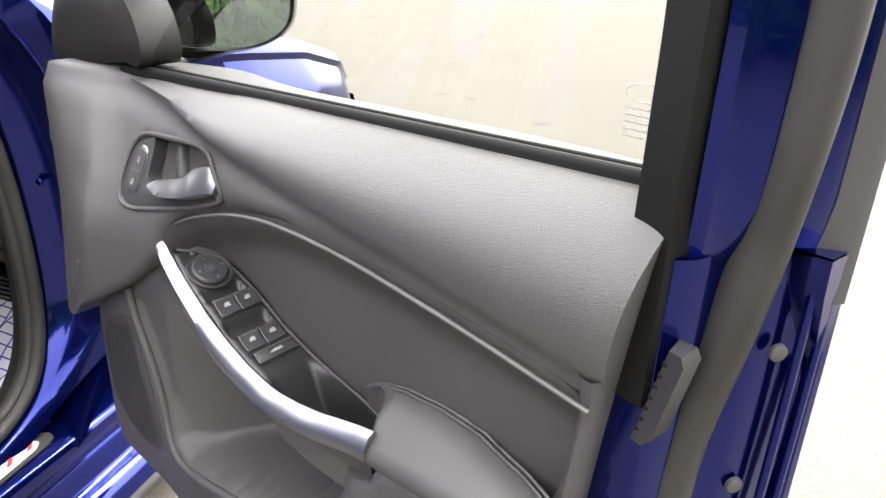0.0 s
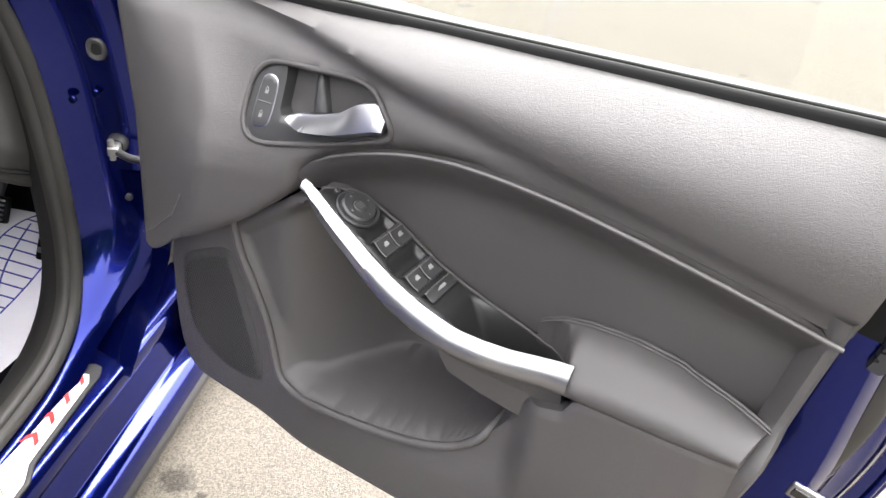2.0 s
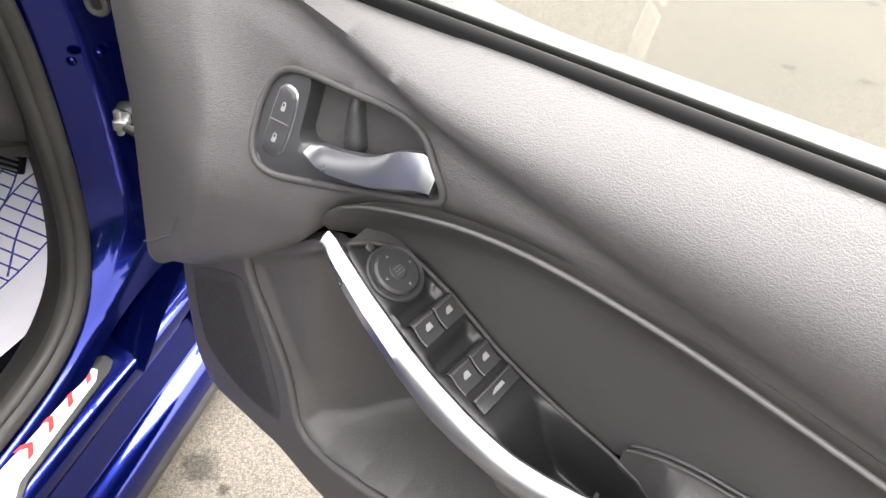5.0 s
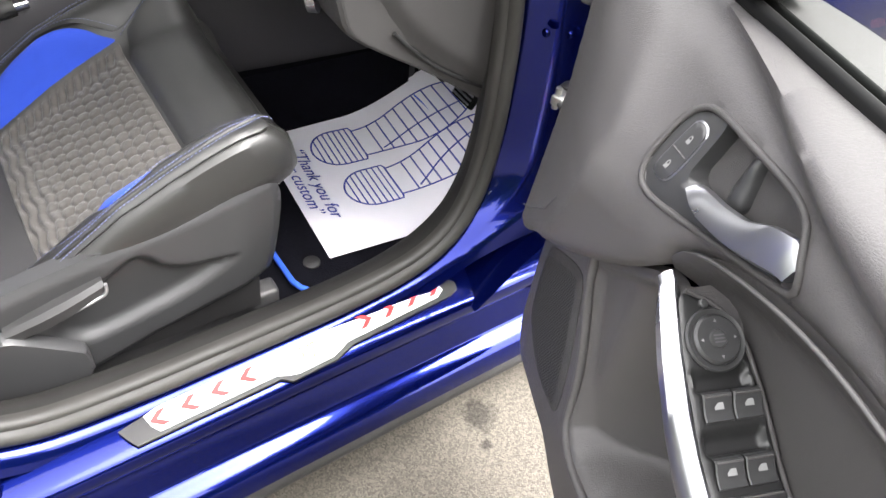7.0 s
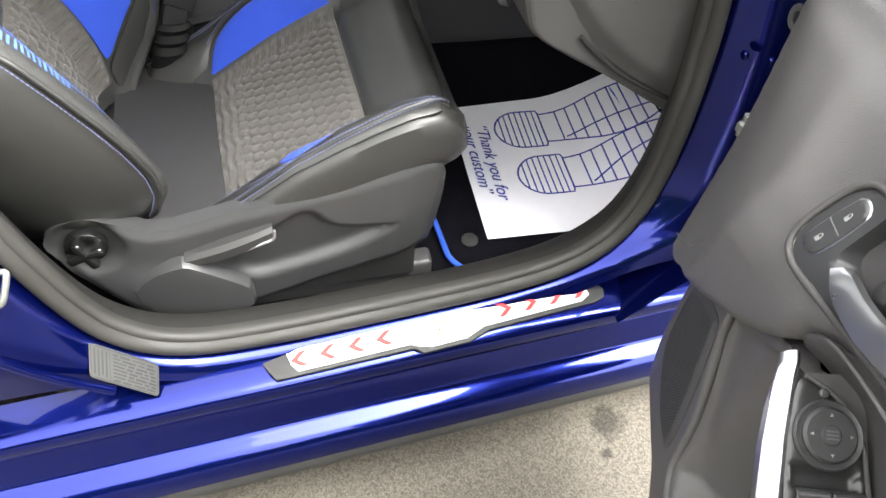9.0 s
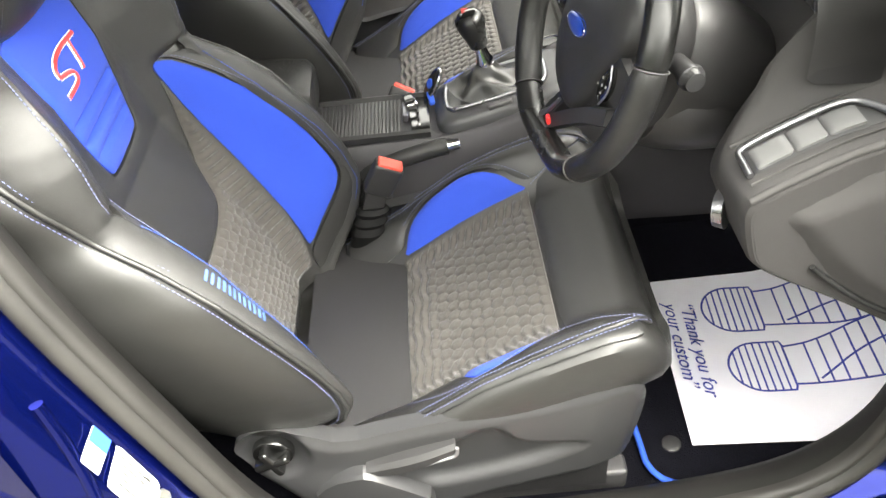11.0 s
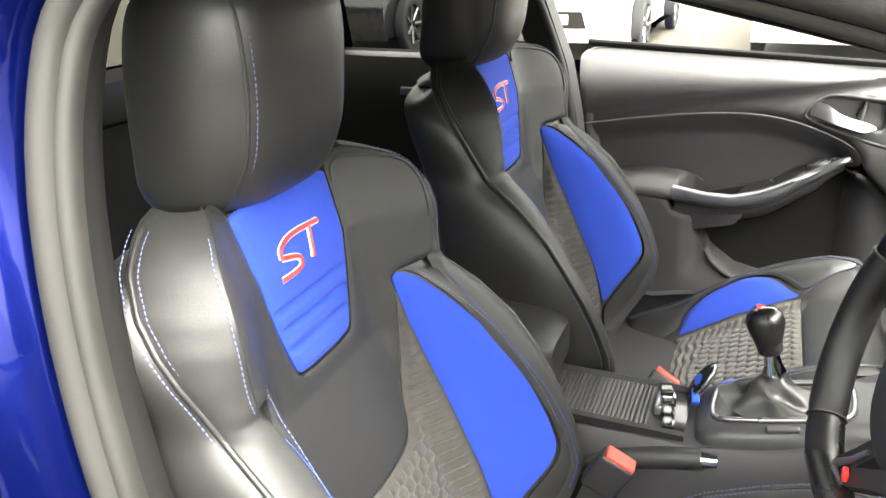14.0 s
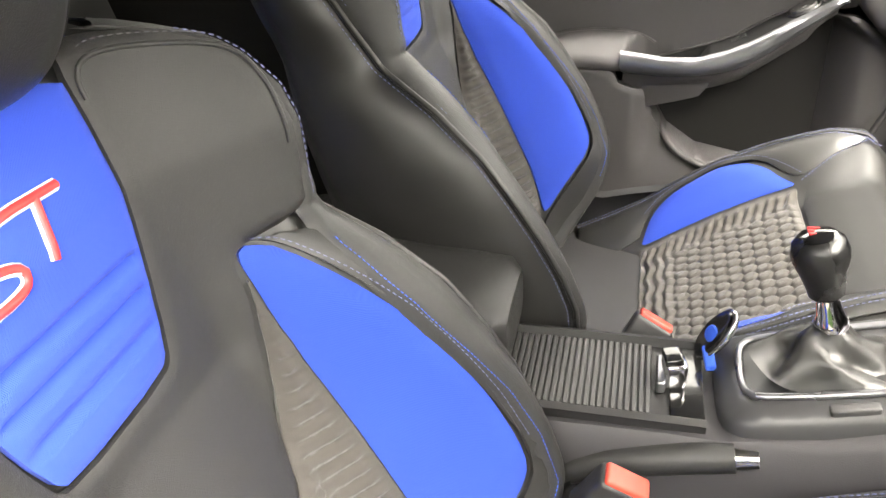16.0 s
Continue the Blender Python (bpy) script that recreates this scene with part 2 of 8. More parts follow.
def glass(name, tint=(0.62, 0.645, 0.625)):
    m = bpy.data.materials.new(name)
    m.use_nodes = True
    nt = m.node_tree
    nt.nodes.remove(nt.nodes["Principled BSDF"])
    tr, gl, mix = nt.nodes.new("ShaderNodeBsdfTransparent"), nt.nodes.new("ShaderNodeBsdfGlossy"), nt.nodes.new("ShaderNodeMixShader")
    tr.inputs[0].default_value = (*tint, 1)
    gl.inputs["Roughness"].default_value = 0.0
    fr = nt.nodes.new("ShaderNodeLayerWeight")
    fr.inputs[0].default_value = 0.5
    pw = nt.nodes.new("ShaderNodeMath")
    pw.operation = "POWER"
    pw.inputs[1].default_value = 5
    nt.links.new(fr.outputs["Facing"], pw.inputs[0])
    lo = nt.nodes.new("ShaderNodeMapRange")
    lo.inputs[3].default_value, lo.inputs[4].default_value = 0.05, 1.0
    nt.links.new(pw.outputs[0], lo.inputs[0])
    nt.links.new(lo.outputs[0], mix.inputs[0])
    nt.links.new(tr.outputs[0], mix.inputs[1])
    nt.links.new(gl.outputs[0], mix.inputs[2])
    nt.links.new(mix.outputs[0], nt.nodes["Material Output"].inputs[0])
    return m


PAINT = material("blue_paint", (0.0026, 0.0076, 0.108), 0.17, 0.85, 0.38, vary=0.05, vscale=3, rvary=0.03, coat_rough=0.01, spec=0.3)
LEATHER = material("black_leather", (0.0180, 0.0178, 0.0170), 0.36, grain=0.00008, gscale=480, kind="leather", vary=0.12, vscale=9, rvary=0.07, spec=0.5)
SMOOTH_LEATHER = material("smooth_black_leather", (0.0205, 0.0203, 0.0197), 0.42, grain=0.00013, gscale=560, kind="leather", vary=0.1, rvary=0.07, spec=0.42)
BLUE_CLOTH = material("blue_cloth", (0.019, 0.052, 0.36), 0.85, grain=0.00012, gscale=500, kind="weave", vary=0.06, sheen=0.05, spec=0.2)
GREY_CLOTH = material("charcoal_cloth", (0.050, 0.046, 0.042), 0.9, grain=0.0001, gscale=450, kind="weave", vary=0.12, sheen=0.2, spec=0.2)
TRIM = material("grained_trim", (0.059, 0.0556, 0.0562), 0.43, grain=0.00019, gscale=450, kind="leather", vary=0.09, vscale=5, stretch=(0.6, 0.6, 1.3))
SOFT_TRIM = material("soft_trim", (0.047, 0.0442, 0.0445), 0.48, grain=0.0002, gscale=700, kind="leather", vary=0.08)
PLASTIC = material("dark_plastic", (0.017, 0.0165, 0.017), 0.5, grain=0.00025, gscale=900, vary=0.1, vscale=8)
GREY_PLASTIC = material("grey_plastic", (0.044, 0.043, 0.044), 0.48, grain=0.0002, gscale=900, vary=0.1)
GLOSS_BLACK = material("gloss_black", (0.005, 0.005, 0.005), 0.18, coat=0.5, vary=0.05)
RUBBER = material("rubber_seal", (0.019, 0.018, 0.0165), 0.62, grain=0.0002, gscale=500, vary=0.2, vscale=14, rvary=0.1, spec=0.4)
SILVER = material("satin_silver", (0.27, 0.27, 0.285), 0.30, 0.9, vary=0.05, grain=0.00003, gscale=900)
CHROME = material("chrome", (0.75, 0.75, 0.76), 0.1, 1.0, vary=0.04)
CARPET = material("black_carpet", (0.0035, 0.0035, 0.0055), 0.95, grain=0.002, gscale=350, vary=0.25, vscale=30, spec=0.06)
HEADLINER = material("grey_headlining", (0.34, 0.335, 0.325), 0.95, grain=0.0004, gscale=400, vary=0.05, spec=0.1)
BLUE_EDGE = material("blue_binding", (0.02, 0.09, 0.55), 0.8, grain=0.0004, gscale=500, vary=0.1)
PAPER = material("white_paper", (0.80, 0.78, 0.84), 0.7, grain=0.0003, gscale=60, vary=0.03, vscale=12)
INK = material("blue_ink", (0.03, 0.04, 0.30), 0.7, vary=0.2, vscale=60)
WHITE = material("white_enamel", (0.66, 0.66, 0.65), 0.35, vary=0.03)
RED = material("red_plastic", (0.62, 0.03, 0.03), 0.4, vary=0.08)
THREAD = material("pale_blue_thread", (0.12, 0.135, 0.25), 0.8, vary=0.1)
DARK_THREAD = material("dark_thread", (0.085, 0.085, 0.09), 0.8, vary=0.1)
GLASS = glass("clear_glass")
SCREEN = glass("screen_glass", (0.92, 0.925, 0.92))
FAR_GLASS = glass("door_glass", (0.84, 0.85, 0.84))
TINTED = glass("tinted_glass", (0.17, 0.175, 0.165))
MIRROR = material("mirror_glass", (0.9, 0.9, 0.9), 0.01, 1.0, vary=0.0, rvary=0.0)
TYRE = material("tyre_rubber", (0.02, 0.02, 0.02), 0.8, grain=0.0006, gscale=120, vary=0.2)
WHITE_PAINT = material("white_car_paint", (0.75, 0.75, 0.76), 0.3, coat=1.0, vary=0.02)
BLACK_PAINT = material("black_car_paint", (0.01, 0.01, 0.012), 0.25, coat=1.0, vary=0.05)
PIPING = material("satin_piping", (0.075, 0.072, 0.072), 0.42, grain=0.0002, gscale=500, vary=0.08)
PILLAR = material("pillar_plastic", (0.012, 0.0115, 0.011), 0.65, spec=0.2, grain=0.0002, gscale=700, vary=0.12)
HOLE = material("dark_hole", (0.003, 0.003, 0.003), 0.8, vary=0.1)

# ---- ground ----
def ground_material():
    m = material("weathered_tarmac", (0.082, 0.0735, 0.061), 0.9, grain=0.002, gscale=330, vary=0.10, vscale=1.3, spec=0.2)
    nt = m.node_tree
    b = nt.nodes["Principled BSDF"]
    src = b.inputs["Base Color"].links[0].from_socket
    co = nt.nodes.new("ShaderNodeTexCoord")
    stones = nt.nodes.new("ShaderNodeTexVoronoi")
    stones.inputs["Scale"].default_value = 310
    nt.links.new(co.outputs["Object"], stones.inputs["Vector"])
    grey = nt.nodes.new("ShaderNodeMapRange")
    grey.inputs[3].default_value, grey.inputs[4].default_value = 0.66, 1.34
    sep = nt.nodes.new("ShaderNodeSeparateColor")
    nt.links.new(stones.outputs["Color"], sep.inputs[0])
    nt.links.new(sep.outputs[0], grey.inputs[0])
    mul = nt.nodes.new("ShaderNodeVectorMath")
    mul.operation = "SCALE"
    nt.links.new(src, mul.inputs[0])
    nt.links.new(grey.outputs[0], mul.inputs["Scale"])
    # oil drips with a shape of their own
    drip = nt.nodes.new("ShaderNodeTexNoise")
    drip.inputs["Scale"].default_value, drip.inputs["Detail"].default_value = 3.2, 8
    nt.links.new(co.outputs["Object"], drip.inputs["Vector"])
    edge = nt.nodes.new("ShaderNodeMapRange")
    edge.inputs[1].default_value, edge.inputs[2].default_value = 0.66, 0.74
    edge.inputs[3].default_value, edge.inputs[4].default_value = 1.0, 0.45
    nt.links.new(drip.outputs["Fac"], edge.inputs[0])
    mul2 = nt.nodes.new("ShaderNodeVectorMath")
    mul2.operation = "SCALE"
    nt.links.new(mul.outputs[0], mul2.inputs[0])
    nt.links.new(edge.outputs[0], mul2.inputs["Scale"])
    last = mul2.outputs[0]
    # a few dark oil spots with ragged edges
    rag = nt.nodes.new("ShaderNodeTexNoise")
    rag.inputs["Scale"].default_value, rag.inputs["Detail"].default_value = 38, 6
    nt.links.new(co.outputs["Object"], rag.inputs["Vector"])
    for x, y, r in ((0.864, 0.583, 0.034), (0.93, 0.56, 0.012), (1.35, 0.2, 0.03), (1.9, 0.9, 0.05)):
        d = nt.nodes.new("ShaderNodeVectorMath")
        d.operation = "DISTANCE"
        d.inputs[1].default_value = (x, y, 0)
        nt.links.new(co.outputs["Object"], d.inputs[0])
        add = nt.nodes.new("ShaderNodeMath")
        add.operation = "MULTIPLY_ADD"
        add.inputs[1].default_value, add.inputs[2].default_value = r * 2.4, -r * 1.2
        nt.links.new(rag.outputs["Fac"], add.inputs[0])
        tot = nt.nodes.new("ShaderNodeMath")
        nt.links.new(d.outputs["Value"], tot.inputs[0])
        nt.links.new(add.outputs[0], tot.inputs[1])
        spot = nt.nodes.new("ShaderNodeMapRange")
        spot.inputs[1].default_value, spot.inputs[2].default_value = r * 0.6, r * 1.3
        spot.inputs[3].default_value, spot.inputs[4].default_value = 0.4, 1.0
        nt.links.new(tot.outputs[0], spot.inputs[0])
        sc = nt.nodes.new("ShaderNodeVectorMath")
        sc.operation = "SCALE"
        nt.links.new(last, sc.inputs[0])
        nt.links.new(spot.outputs[0], sc.inputs["Scale"])
        last = sc.outputs[0]
    nt.links.new(last, b.inputs["Base Color"])
    return m


GROUND = ground_material()
make("ground", [(-400, -400, 0), (400, -400, 0), (400, 400, 0), (-400, 400, 0)], [(0, 1, 2, 3)], GROUND)
tagged(bpy.data.objects["ground"], "pale weathered tarmac with fine aggregate and oil stains", "ground", kind="structure")

# ---- the car's shell ----
car = thing("car", "deep blue metallic hatchback with its driver door open", "car", (0, 0.3, 0))


def shear(y):
    return -0.045 * y


SILL = [(0.775, 0.338), (0.80, 0.333), (0.832, 0.326), (0.840, 0.318), (0.842, 0.300), (0.838, 0.284), (0.826, 0.277), (0.822, 0.264), (0.828, 0.252),
        (0.834, 0.234), (0.839, 0.214), (0.843, 0.2065), (0.858, 0.2015), (0.870, 0.196), (0.879, 0.184), (0.884, 0.168), (0.886, 0.150)]
SKIRT = [(0.886, 0.149), (0.892, 0.135), (0.890, 0.118), (0.860, 0.105), (0.76, 0.11)]
ys = np.linspace(-0.95, 0.86, 40)
loft("sill", [[(x + shear(y), y, z) for x, z in chaikin(SILL, 2, False)] for y in ys], PAINT, car, False, label="glossy blue painted sill")
loft("side_skirt", [[(x + shear(y), y, z) for x, z in chaikin(SKIRT, 2, False)] for y in ys], PLASTIC, car, False, label="dark lower skirt")
SILL_TRIM = [(0.64, 0.258), (0.672, 0.262), (0.684, 0.285), (0.690, 0.325), (0.700, 0.345), (0.72, 0.352), (0.738, 0.350), (0.75, 0.342), (0.76, 0.335), (0.78, 0.333)]
loft("sill_trim", [[(x + shear(y), y, z) for x, z in chaikin(SILL_TRIM, 2, False)] for y in np.linspace(-0.36, 0.60, 24)], PILLAR, car, False, label="black plastic inner sill cover")

# opening of the driver's door: y, z, x
LOOP = [(-0.05, 0.357, 0.762), (0.15, 0.357, 0.752), (0.35, 0.36, 0.742), (0.48, 0.378, 0.733), (0.56, 0.43, 0.722), (0.60, 0.53, 0.712), (0.607, 0.66, 0.706), (0.603, 0.80, 0.70), (0.592, 0.90, 0.692),
        (0.562, 0.988, 0.682), (0.45, 1.138, 0.655), (0.28, 1.252, 0.625), (0.10, 1.308, 0.607), (-0.08, 1.347, 0.60), (-0.26, 1.372, 0.60), (-0.385, 1.374, 0.612), (-0.466, 1.318, 0.64), (-0.482, 1.22, 0.672),
        (-0.473, 1.10, 0.70), (-0.446, 0.96, 0.722), (-0.407, 0.83, 0.738), (-0.355, 0.67, 0.75), (-0.315, 0.53, 0.757), (-0.265, 0.425, 0.763), (-0.18, 0.37, 0.766)]
loop = resample(chaikin([(x, y, z) for y, z, x in LOOP], 2), 0.02, True)
mid = np.array([0.70, 0.1, 0.80])


def outward(i, p, t):
    o = np.cross(t, (1, 0, 0))
    if o @ (p - mid) < 0:
        o = -o
    return o


SEAL = [(-0.020, -0.016), (-0.023, -0.004), (-0.020, 0.004), (-0.013, 0.007), (-0.0125, 0.004), (-0.011, 0.012), (-0.004, 0.019), (0.006, 0.018), (0.0105, 0.012), (0.011, 0.007), (0.015, 0.008), (0.017, -0.004), (0.014, -0.012), (0.0, -0.018)]


def ring_sweep(name, profile, mat, label=""):
    """profile of (outward in the side plane, towards the car's outside)"""
    n = len(loop)
    t = np.roll(loop, -1, 0) - np.roll(loop, 1, 0)
    t /= np.linalg.norm(t, axis=1)[:, None]
    rings = []
    for i in range(n + 1):
        p = loop[i % n]
        o = outward(i, p, t[i % n])
        o = o / np.linalg.norm(o)
        prof = profile(p) if callable(profile) else profile
        rings.append([p + u * o + v * np.array([1.0, 0, 0]) for u, v in prof])
    return loft(name, rings, mat, car, False, False, label)


ring_sweep("door_seal", chaikin(SEAL + [SEAL[0]], 1, False), RUBBER, "grey-black rubber seal round the door opening")


JAMB_ROOF = np.array([(0.012, -0.01), (0.016, 0.03), (0.03, 0.042), (0.045, 0.040), (0.055, 0.025), (0.09, 0.0), (0.13, -0.05)])
JAMB_HINGE = np.array([(0.012, -0.012), (0.022, 0.0), (0.050, 0.025), (0.062, 0.055), (0.066, 0.09), (0.070, 0.115), (0.11, 0.15)])
JAMB_SILL = np.array([(0.008, 0.0), (0.012, 0.010), (0.014, 0.018), (0.016, 0.024), (0.020, 0.03), (0.03, 0.035), (0.04, 0.04)])
JAMB_REAR = np.array([(0.010, 0.0), (0.016, 0.014), (0.024, 0.042), (0.05, 0.072), (0.09, 0.095), (0.13, 0.105), (0.24, 0.12)])


def jamb(p):
    """Section of the painted pillar, rail or sill lip at a point of the opening."""
    y, z = p[1], p[2]
    side = sstep(0.38, 0.58, z)
    low = JAMB_SILL * (1 - side) + (JAMB_HINGE if y > 0.1 else JAMB_REAR) * side
    top = sstep(1.02, 1.20, z) if y > -0.2 else sstep(1.20, 1.36, z)
    return [tuple(q) for q in low * (1 - top) + JAMB_ROOF * top]


ring_sweep("door_jamb", jamb, PAINT, "blue painted door jamb and pillars")
# inner pillar trims
ring_sweep("pillar_trim", [(-0.014, -0.012), (-0.012, -0.030), (0.004, -0.060), (0.03, -0.080), (0.06, -0.090), (0.12, -0.10)], PILLAR, "dark plastic pillar trim")

rings = []
for z in np.linspace(0.315, 0.66, 16):
    f = clamp01(1 - (z - 0.315) / 0.22)
    rings.append([(x, 0.672 - 0.13 * f ** 2 - 0.004 * math.sin(9 * (x - 0.7)), z) for x in np.linspace(0.69, 0.830 + 0.032 * sstep(0.36, 0.55, z), 9)])
edge_in = [(0.80, 0.69, 0.80), (0.79, 0.685, 0.90), (0.765, 0.665, 0.98), (0.73, 0.60, 1.055), (0.69, 0.47, 1.16), (0.65, 0.30, 1.265)]
edge_out = [(0.85, 0.80, 0.80), (0.84, 0.80, 0.92), (0.80, 0.80, 1.0), (0.755, 0.74, 1.06), (0.71, 0.58, 1.165), (0.665, 0.38, 1.27)]
loft("screen_pillar", [chaikin(edge_in, 2, False), chaikin([tuple((np.array(p) + q) / 2 + np.array([0.012, -0.01, 0.006])) for p, q in zip(edge_in, edge_out)], 2, False), chaikin(edge_out, 2, False)], PAINT, car, False, label="blue screen pillar skin")
loft("pillar_foot", rings, PAINT, car, False, label="blue painted foot of the hinge pillar")

# floor, bulkhead, roof, far side, tail
loft("cabin_floor", [[(x, y, z) for x, z in ((-0.72, 0.30), (-0.66, 0.262), (-0.20, 0.255), (-0.12, 0.36), (0.12, 0.36), (0.20, 0.255), (0.64, 0.262), (0.66, 0.262))] for y in (-1.3, 0.75)], CARPET, car, False)
loft("footwell_slope", [[(x, y, z) for y, z in ((0.72, 0.262), (0.86, 0.33), (0.98, 0.50), (1.0, 0.95))] for x in (-0.72, 0.72)], CARPET, car, False)
roof_rings = []
for y, z, w in ((0.34, 1.255, 0.56), (0.20, 1.33, 0.57), (-0.1, 1.40, 0.585), (-0.5, 1.42, 0.59), (-0.9, 1.41, 0.57), (-1.35, 1.36, 0.53)):
    roof_rings.append([(x * w, y, z - 0.055 * abs(x) ** 3) for x in np.linspace(-1, 1, 15)])
loft("headlining", [[(x, y, z - 0.02) for x, y, z in r] for r in roof_rings], HEADLINER, car, False, label="pale grey fabric headlining")
loft("roof", [[(x * 1.03, y, z + 0.015) for x, y, z in r] for r in roof_rings], PAINT, car, False)
pane = loft("windscreen", [[(x * w, y + 0.10 * (1 - x * x) * f, z) for x in np.linspace(-1, 1, 11)] for y, z, w, f in ((0.34, 1.255, 0.55, 0.6), (0.62, 1.11, 0.62, 1.0), (0.92, 0.97, 0.69, 1.2))], SCREEN, car, False)
pane.visible_shadow = False
pane = loft("rear_window", [[(x * w, y, z) for x in np.linspace(-1, 1, 7)] for y, z, w in ((-1.36, 1.34, 0.50), (-1.62, 1.02, 0.58))], TINTED, car, False)
pane.visible_shadow = False
loft("tailgate", [[(x * w, y, z) for x in np.linspace(-1, 1, 9)] for y, z, w in ((-1.64, 1.03, 0.72), (-1.70, 0.90, 0.80), (-1.68, 0.5, 0.84), (-1.6, 0.2, 0.8))], PAINT, car, False)
for s in (-1, 1):
    loft("rear_quarter", [[(s * (0.84 - 0.02 * abs(z - 0.7)), y, z) for z in np.linspace(0.14, 1.03, 8)] for y in np.linspace(-1.66, -0.46 if s > 0 else -1.02, 8)], PAINT, car, False)
    loft("rear_pillar", [[(s * x, y, z) for x, y, z in r] for r in (((0.83, -1.05, 1.03), (0.66, -1.0, 1.36)), ((0.82, -1.30, 1.03), (0.62, -1.22, 1.35)), ((0.70, -1.64, 1.03), (0.54, -1.36, 1.34)))], PAINT, car, False)
for s in (-1, 1):
    loft("quarter_trim", [[(s * (0.80 - 0.02 * abs(z - 0.7)), y, z) for z in np.linspace(0.2, 1.02, 5)] for y in np.linspace(-1.60, -0.48 if s > 0 else -1.02, 6)], PILLAR, car, False, label="dark rear quarter trim")
    loft("rear_pillar_trim", [[(s * (x - 0.03), y + 0.015, z) for x, y, z in r] for r in (((0.83, -1.05, 1.0), (0.66, -1.0, 1.35)), ((0.82, -1.30, 1.0), (0.62, -1.22, 1.34)), ((0.70, -1.62, 1.0), (0.54, -1.36, 1.33)))], PILLAR, car, False)
loft("tailgate_trim", [[(x * w, y, z) for x in np.linspace(-1, 1, 5)] for y, z, w in ((-1.60, 1.03, 0.72), (-1.62, 0.5, 0.80), (-1.55, 0.2, 0.8))], PILLAR, car, False)
rbox("parcel_shelf", (0, -1.42, 0.98), (1.30, 0.40, 0.03), 0.01, CARPET, car)
# lining takes the darkest plastic to put the rear cabin's shade into its colour
loft("far_lining", [[(-0.80, y, z) for z in (0.14, 0.6, 1.02)] for y in (-1.05, -0.2, 0.75)], PILLAR, car, False)
# near-side pillars, rail and rear door trim seen across the cabin
tube("far_roof_rail", [(-0.60, 0.34, 1.20), (-0.60, 0.1, 1.29), (-0.60, -0.25, 1.345), (-0.60, -0.7, 1.35), (-0.58, -1.2, 1.33)], 0.045, GREY_PLASTIC, car, k=2, step=0.05, sides=12)
tube("far_screen_pillar", [(-0.60, 0.33, 1.21), (-0.66, 0.60, 1.07), (-0.72, 0.88, 0.96)], 0.04, GREY_PLASTIC, car, k=2, step=0.05, sides=12)
loft("far_centre_pillar", [[(x, y0 + dy, z) for x, dy in ((xo - 0.03, -0.055), (xo, -0.045), (xo + 0.012, 0.0), (xo, 0.04), (xo - 0.03, 0.05))] for z, xo, y0 in ((0.35, -0.70, -0.37), (0.7, -0.70, -0.39), (0.93, -0.70, -0.42), (1.06, -0.685, -0.445), (1.2, -0.64, -0.485), (1.36, -0.575, -0.52))], GREY_PLASTIC, car, False)
tube("far_pillar_seal", [(-0.672, -0.372, 0.55), (-0.67, -0.378, 0.80), (-0.665, -0.385, 0.95), (-0.65, -0.415, 1.08), (-0.612, -0.455, 1.20), (-0.565, -0.49, 1.33)], 0.012, RUBBER, car, k=2, step=0.04)
# darker than the front door trim: shade of the rear cabin set by colour
loft("far_rear_door_trim", [[(-0.72 + dx, y, z) for dx, z in ((0.0, 0.32), (0.03, 0.55), (0.035, 0.70), (0.02, 0.80), (0.03, 0.92), (0.035, 1.0), (0.02, 1.055), (-0.03, 1.068))] for y in np.linspace(-0.48, -1.25, 10)], PILLAR, car, False, label="rear door trim, coloured dark for the shade of the rear cabin")
pane = loft("far_rear_glass", [[(-0.715, y, 1.066), (-0.61, y, 1.33)] for y in (-0.46, -1.05)], TINTED, car, False)
pane.visible_shadow = False
loft("far_flank", [[(-x, y, z) for x, z in ((0.80, 1.05), (0.87, 0.85), (0.88, 0.6), (0.87, 0.3), (0.84, 0.12))] for y in np.linspace(-1.1, 0.75, 12)], PAINT, car, False)
rbox("rear_door_handle", (-0.675, -0.80, 0.975), (0.012, 0.07, 0.02), 0.004, SILVER, car)

# front wings, bonnet, bumper
for s in (1, -1):
    secs = []
    for y, x, zt in ((0.74, 0.845, 1.0), (0.95, 0.862, 0.985), (1.15, 0.875, 0.965), (1.40, 0.878, 0.93), (1.62, 0.855, 0.87), (1.78, 0.79, 0.79), (1.90, 0.66, 0.70)):
        zb = 0.12
        if abs(y - 1.37) < 0.36:
            zb = 0.32 + math.sqrt(0.36 ** 2 - (y - 1.37) ** 2)
        secs.append((y, x, zt, zb))
    ysf = np.linspace(0.74, 1.90, 48)
    rings = []
    for y in ysf:
        x = interp(y, [q[0] for q in secs], [q[1] for q in secs])
        zt = interp(y, [q[0] for q in secs], [q[2] for q in secs])
        dy = y - 1.37
        zb = 0.13 if abs(dy) > 0.355 else 0.32 + math.sqrt(0.36 ** 2 - dy * dy)
        zb = min(zb, zt - 0.1)
        ring = []
        for k in np.linspace(0, 1, 12):
            z = zt - 0.035 - (zt - 0.035 - zb) * k
            ring.append((s * (x - 0.015 * (1 - k) ** 3 * 3 - 0.03 * (k - 0.35) ** 2), y, z))
        top = [(s * (x - 0.085), y, zt + 0.012), (s * (x - 0.055), y, zt + 0.002), (s * (x - 0.042), y, zt - 0.018)]
        rings.append(top + ring)
    loft("front_wing", rings, PAINT, car, False, label="curved blue front wing")
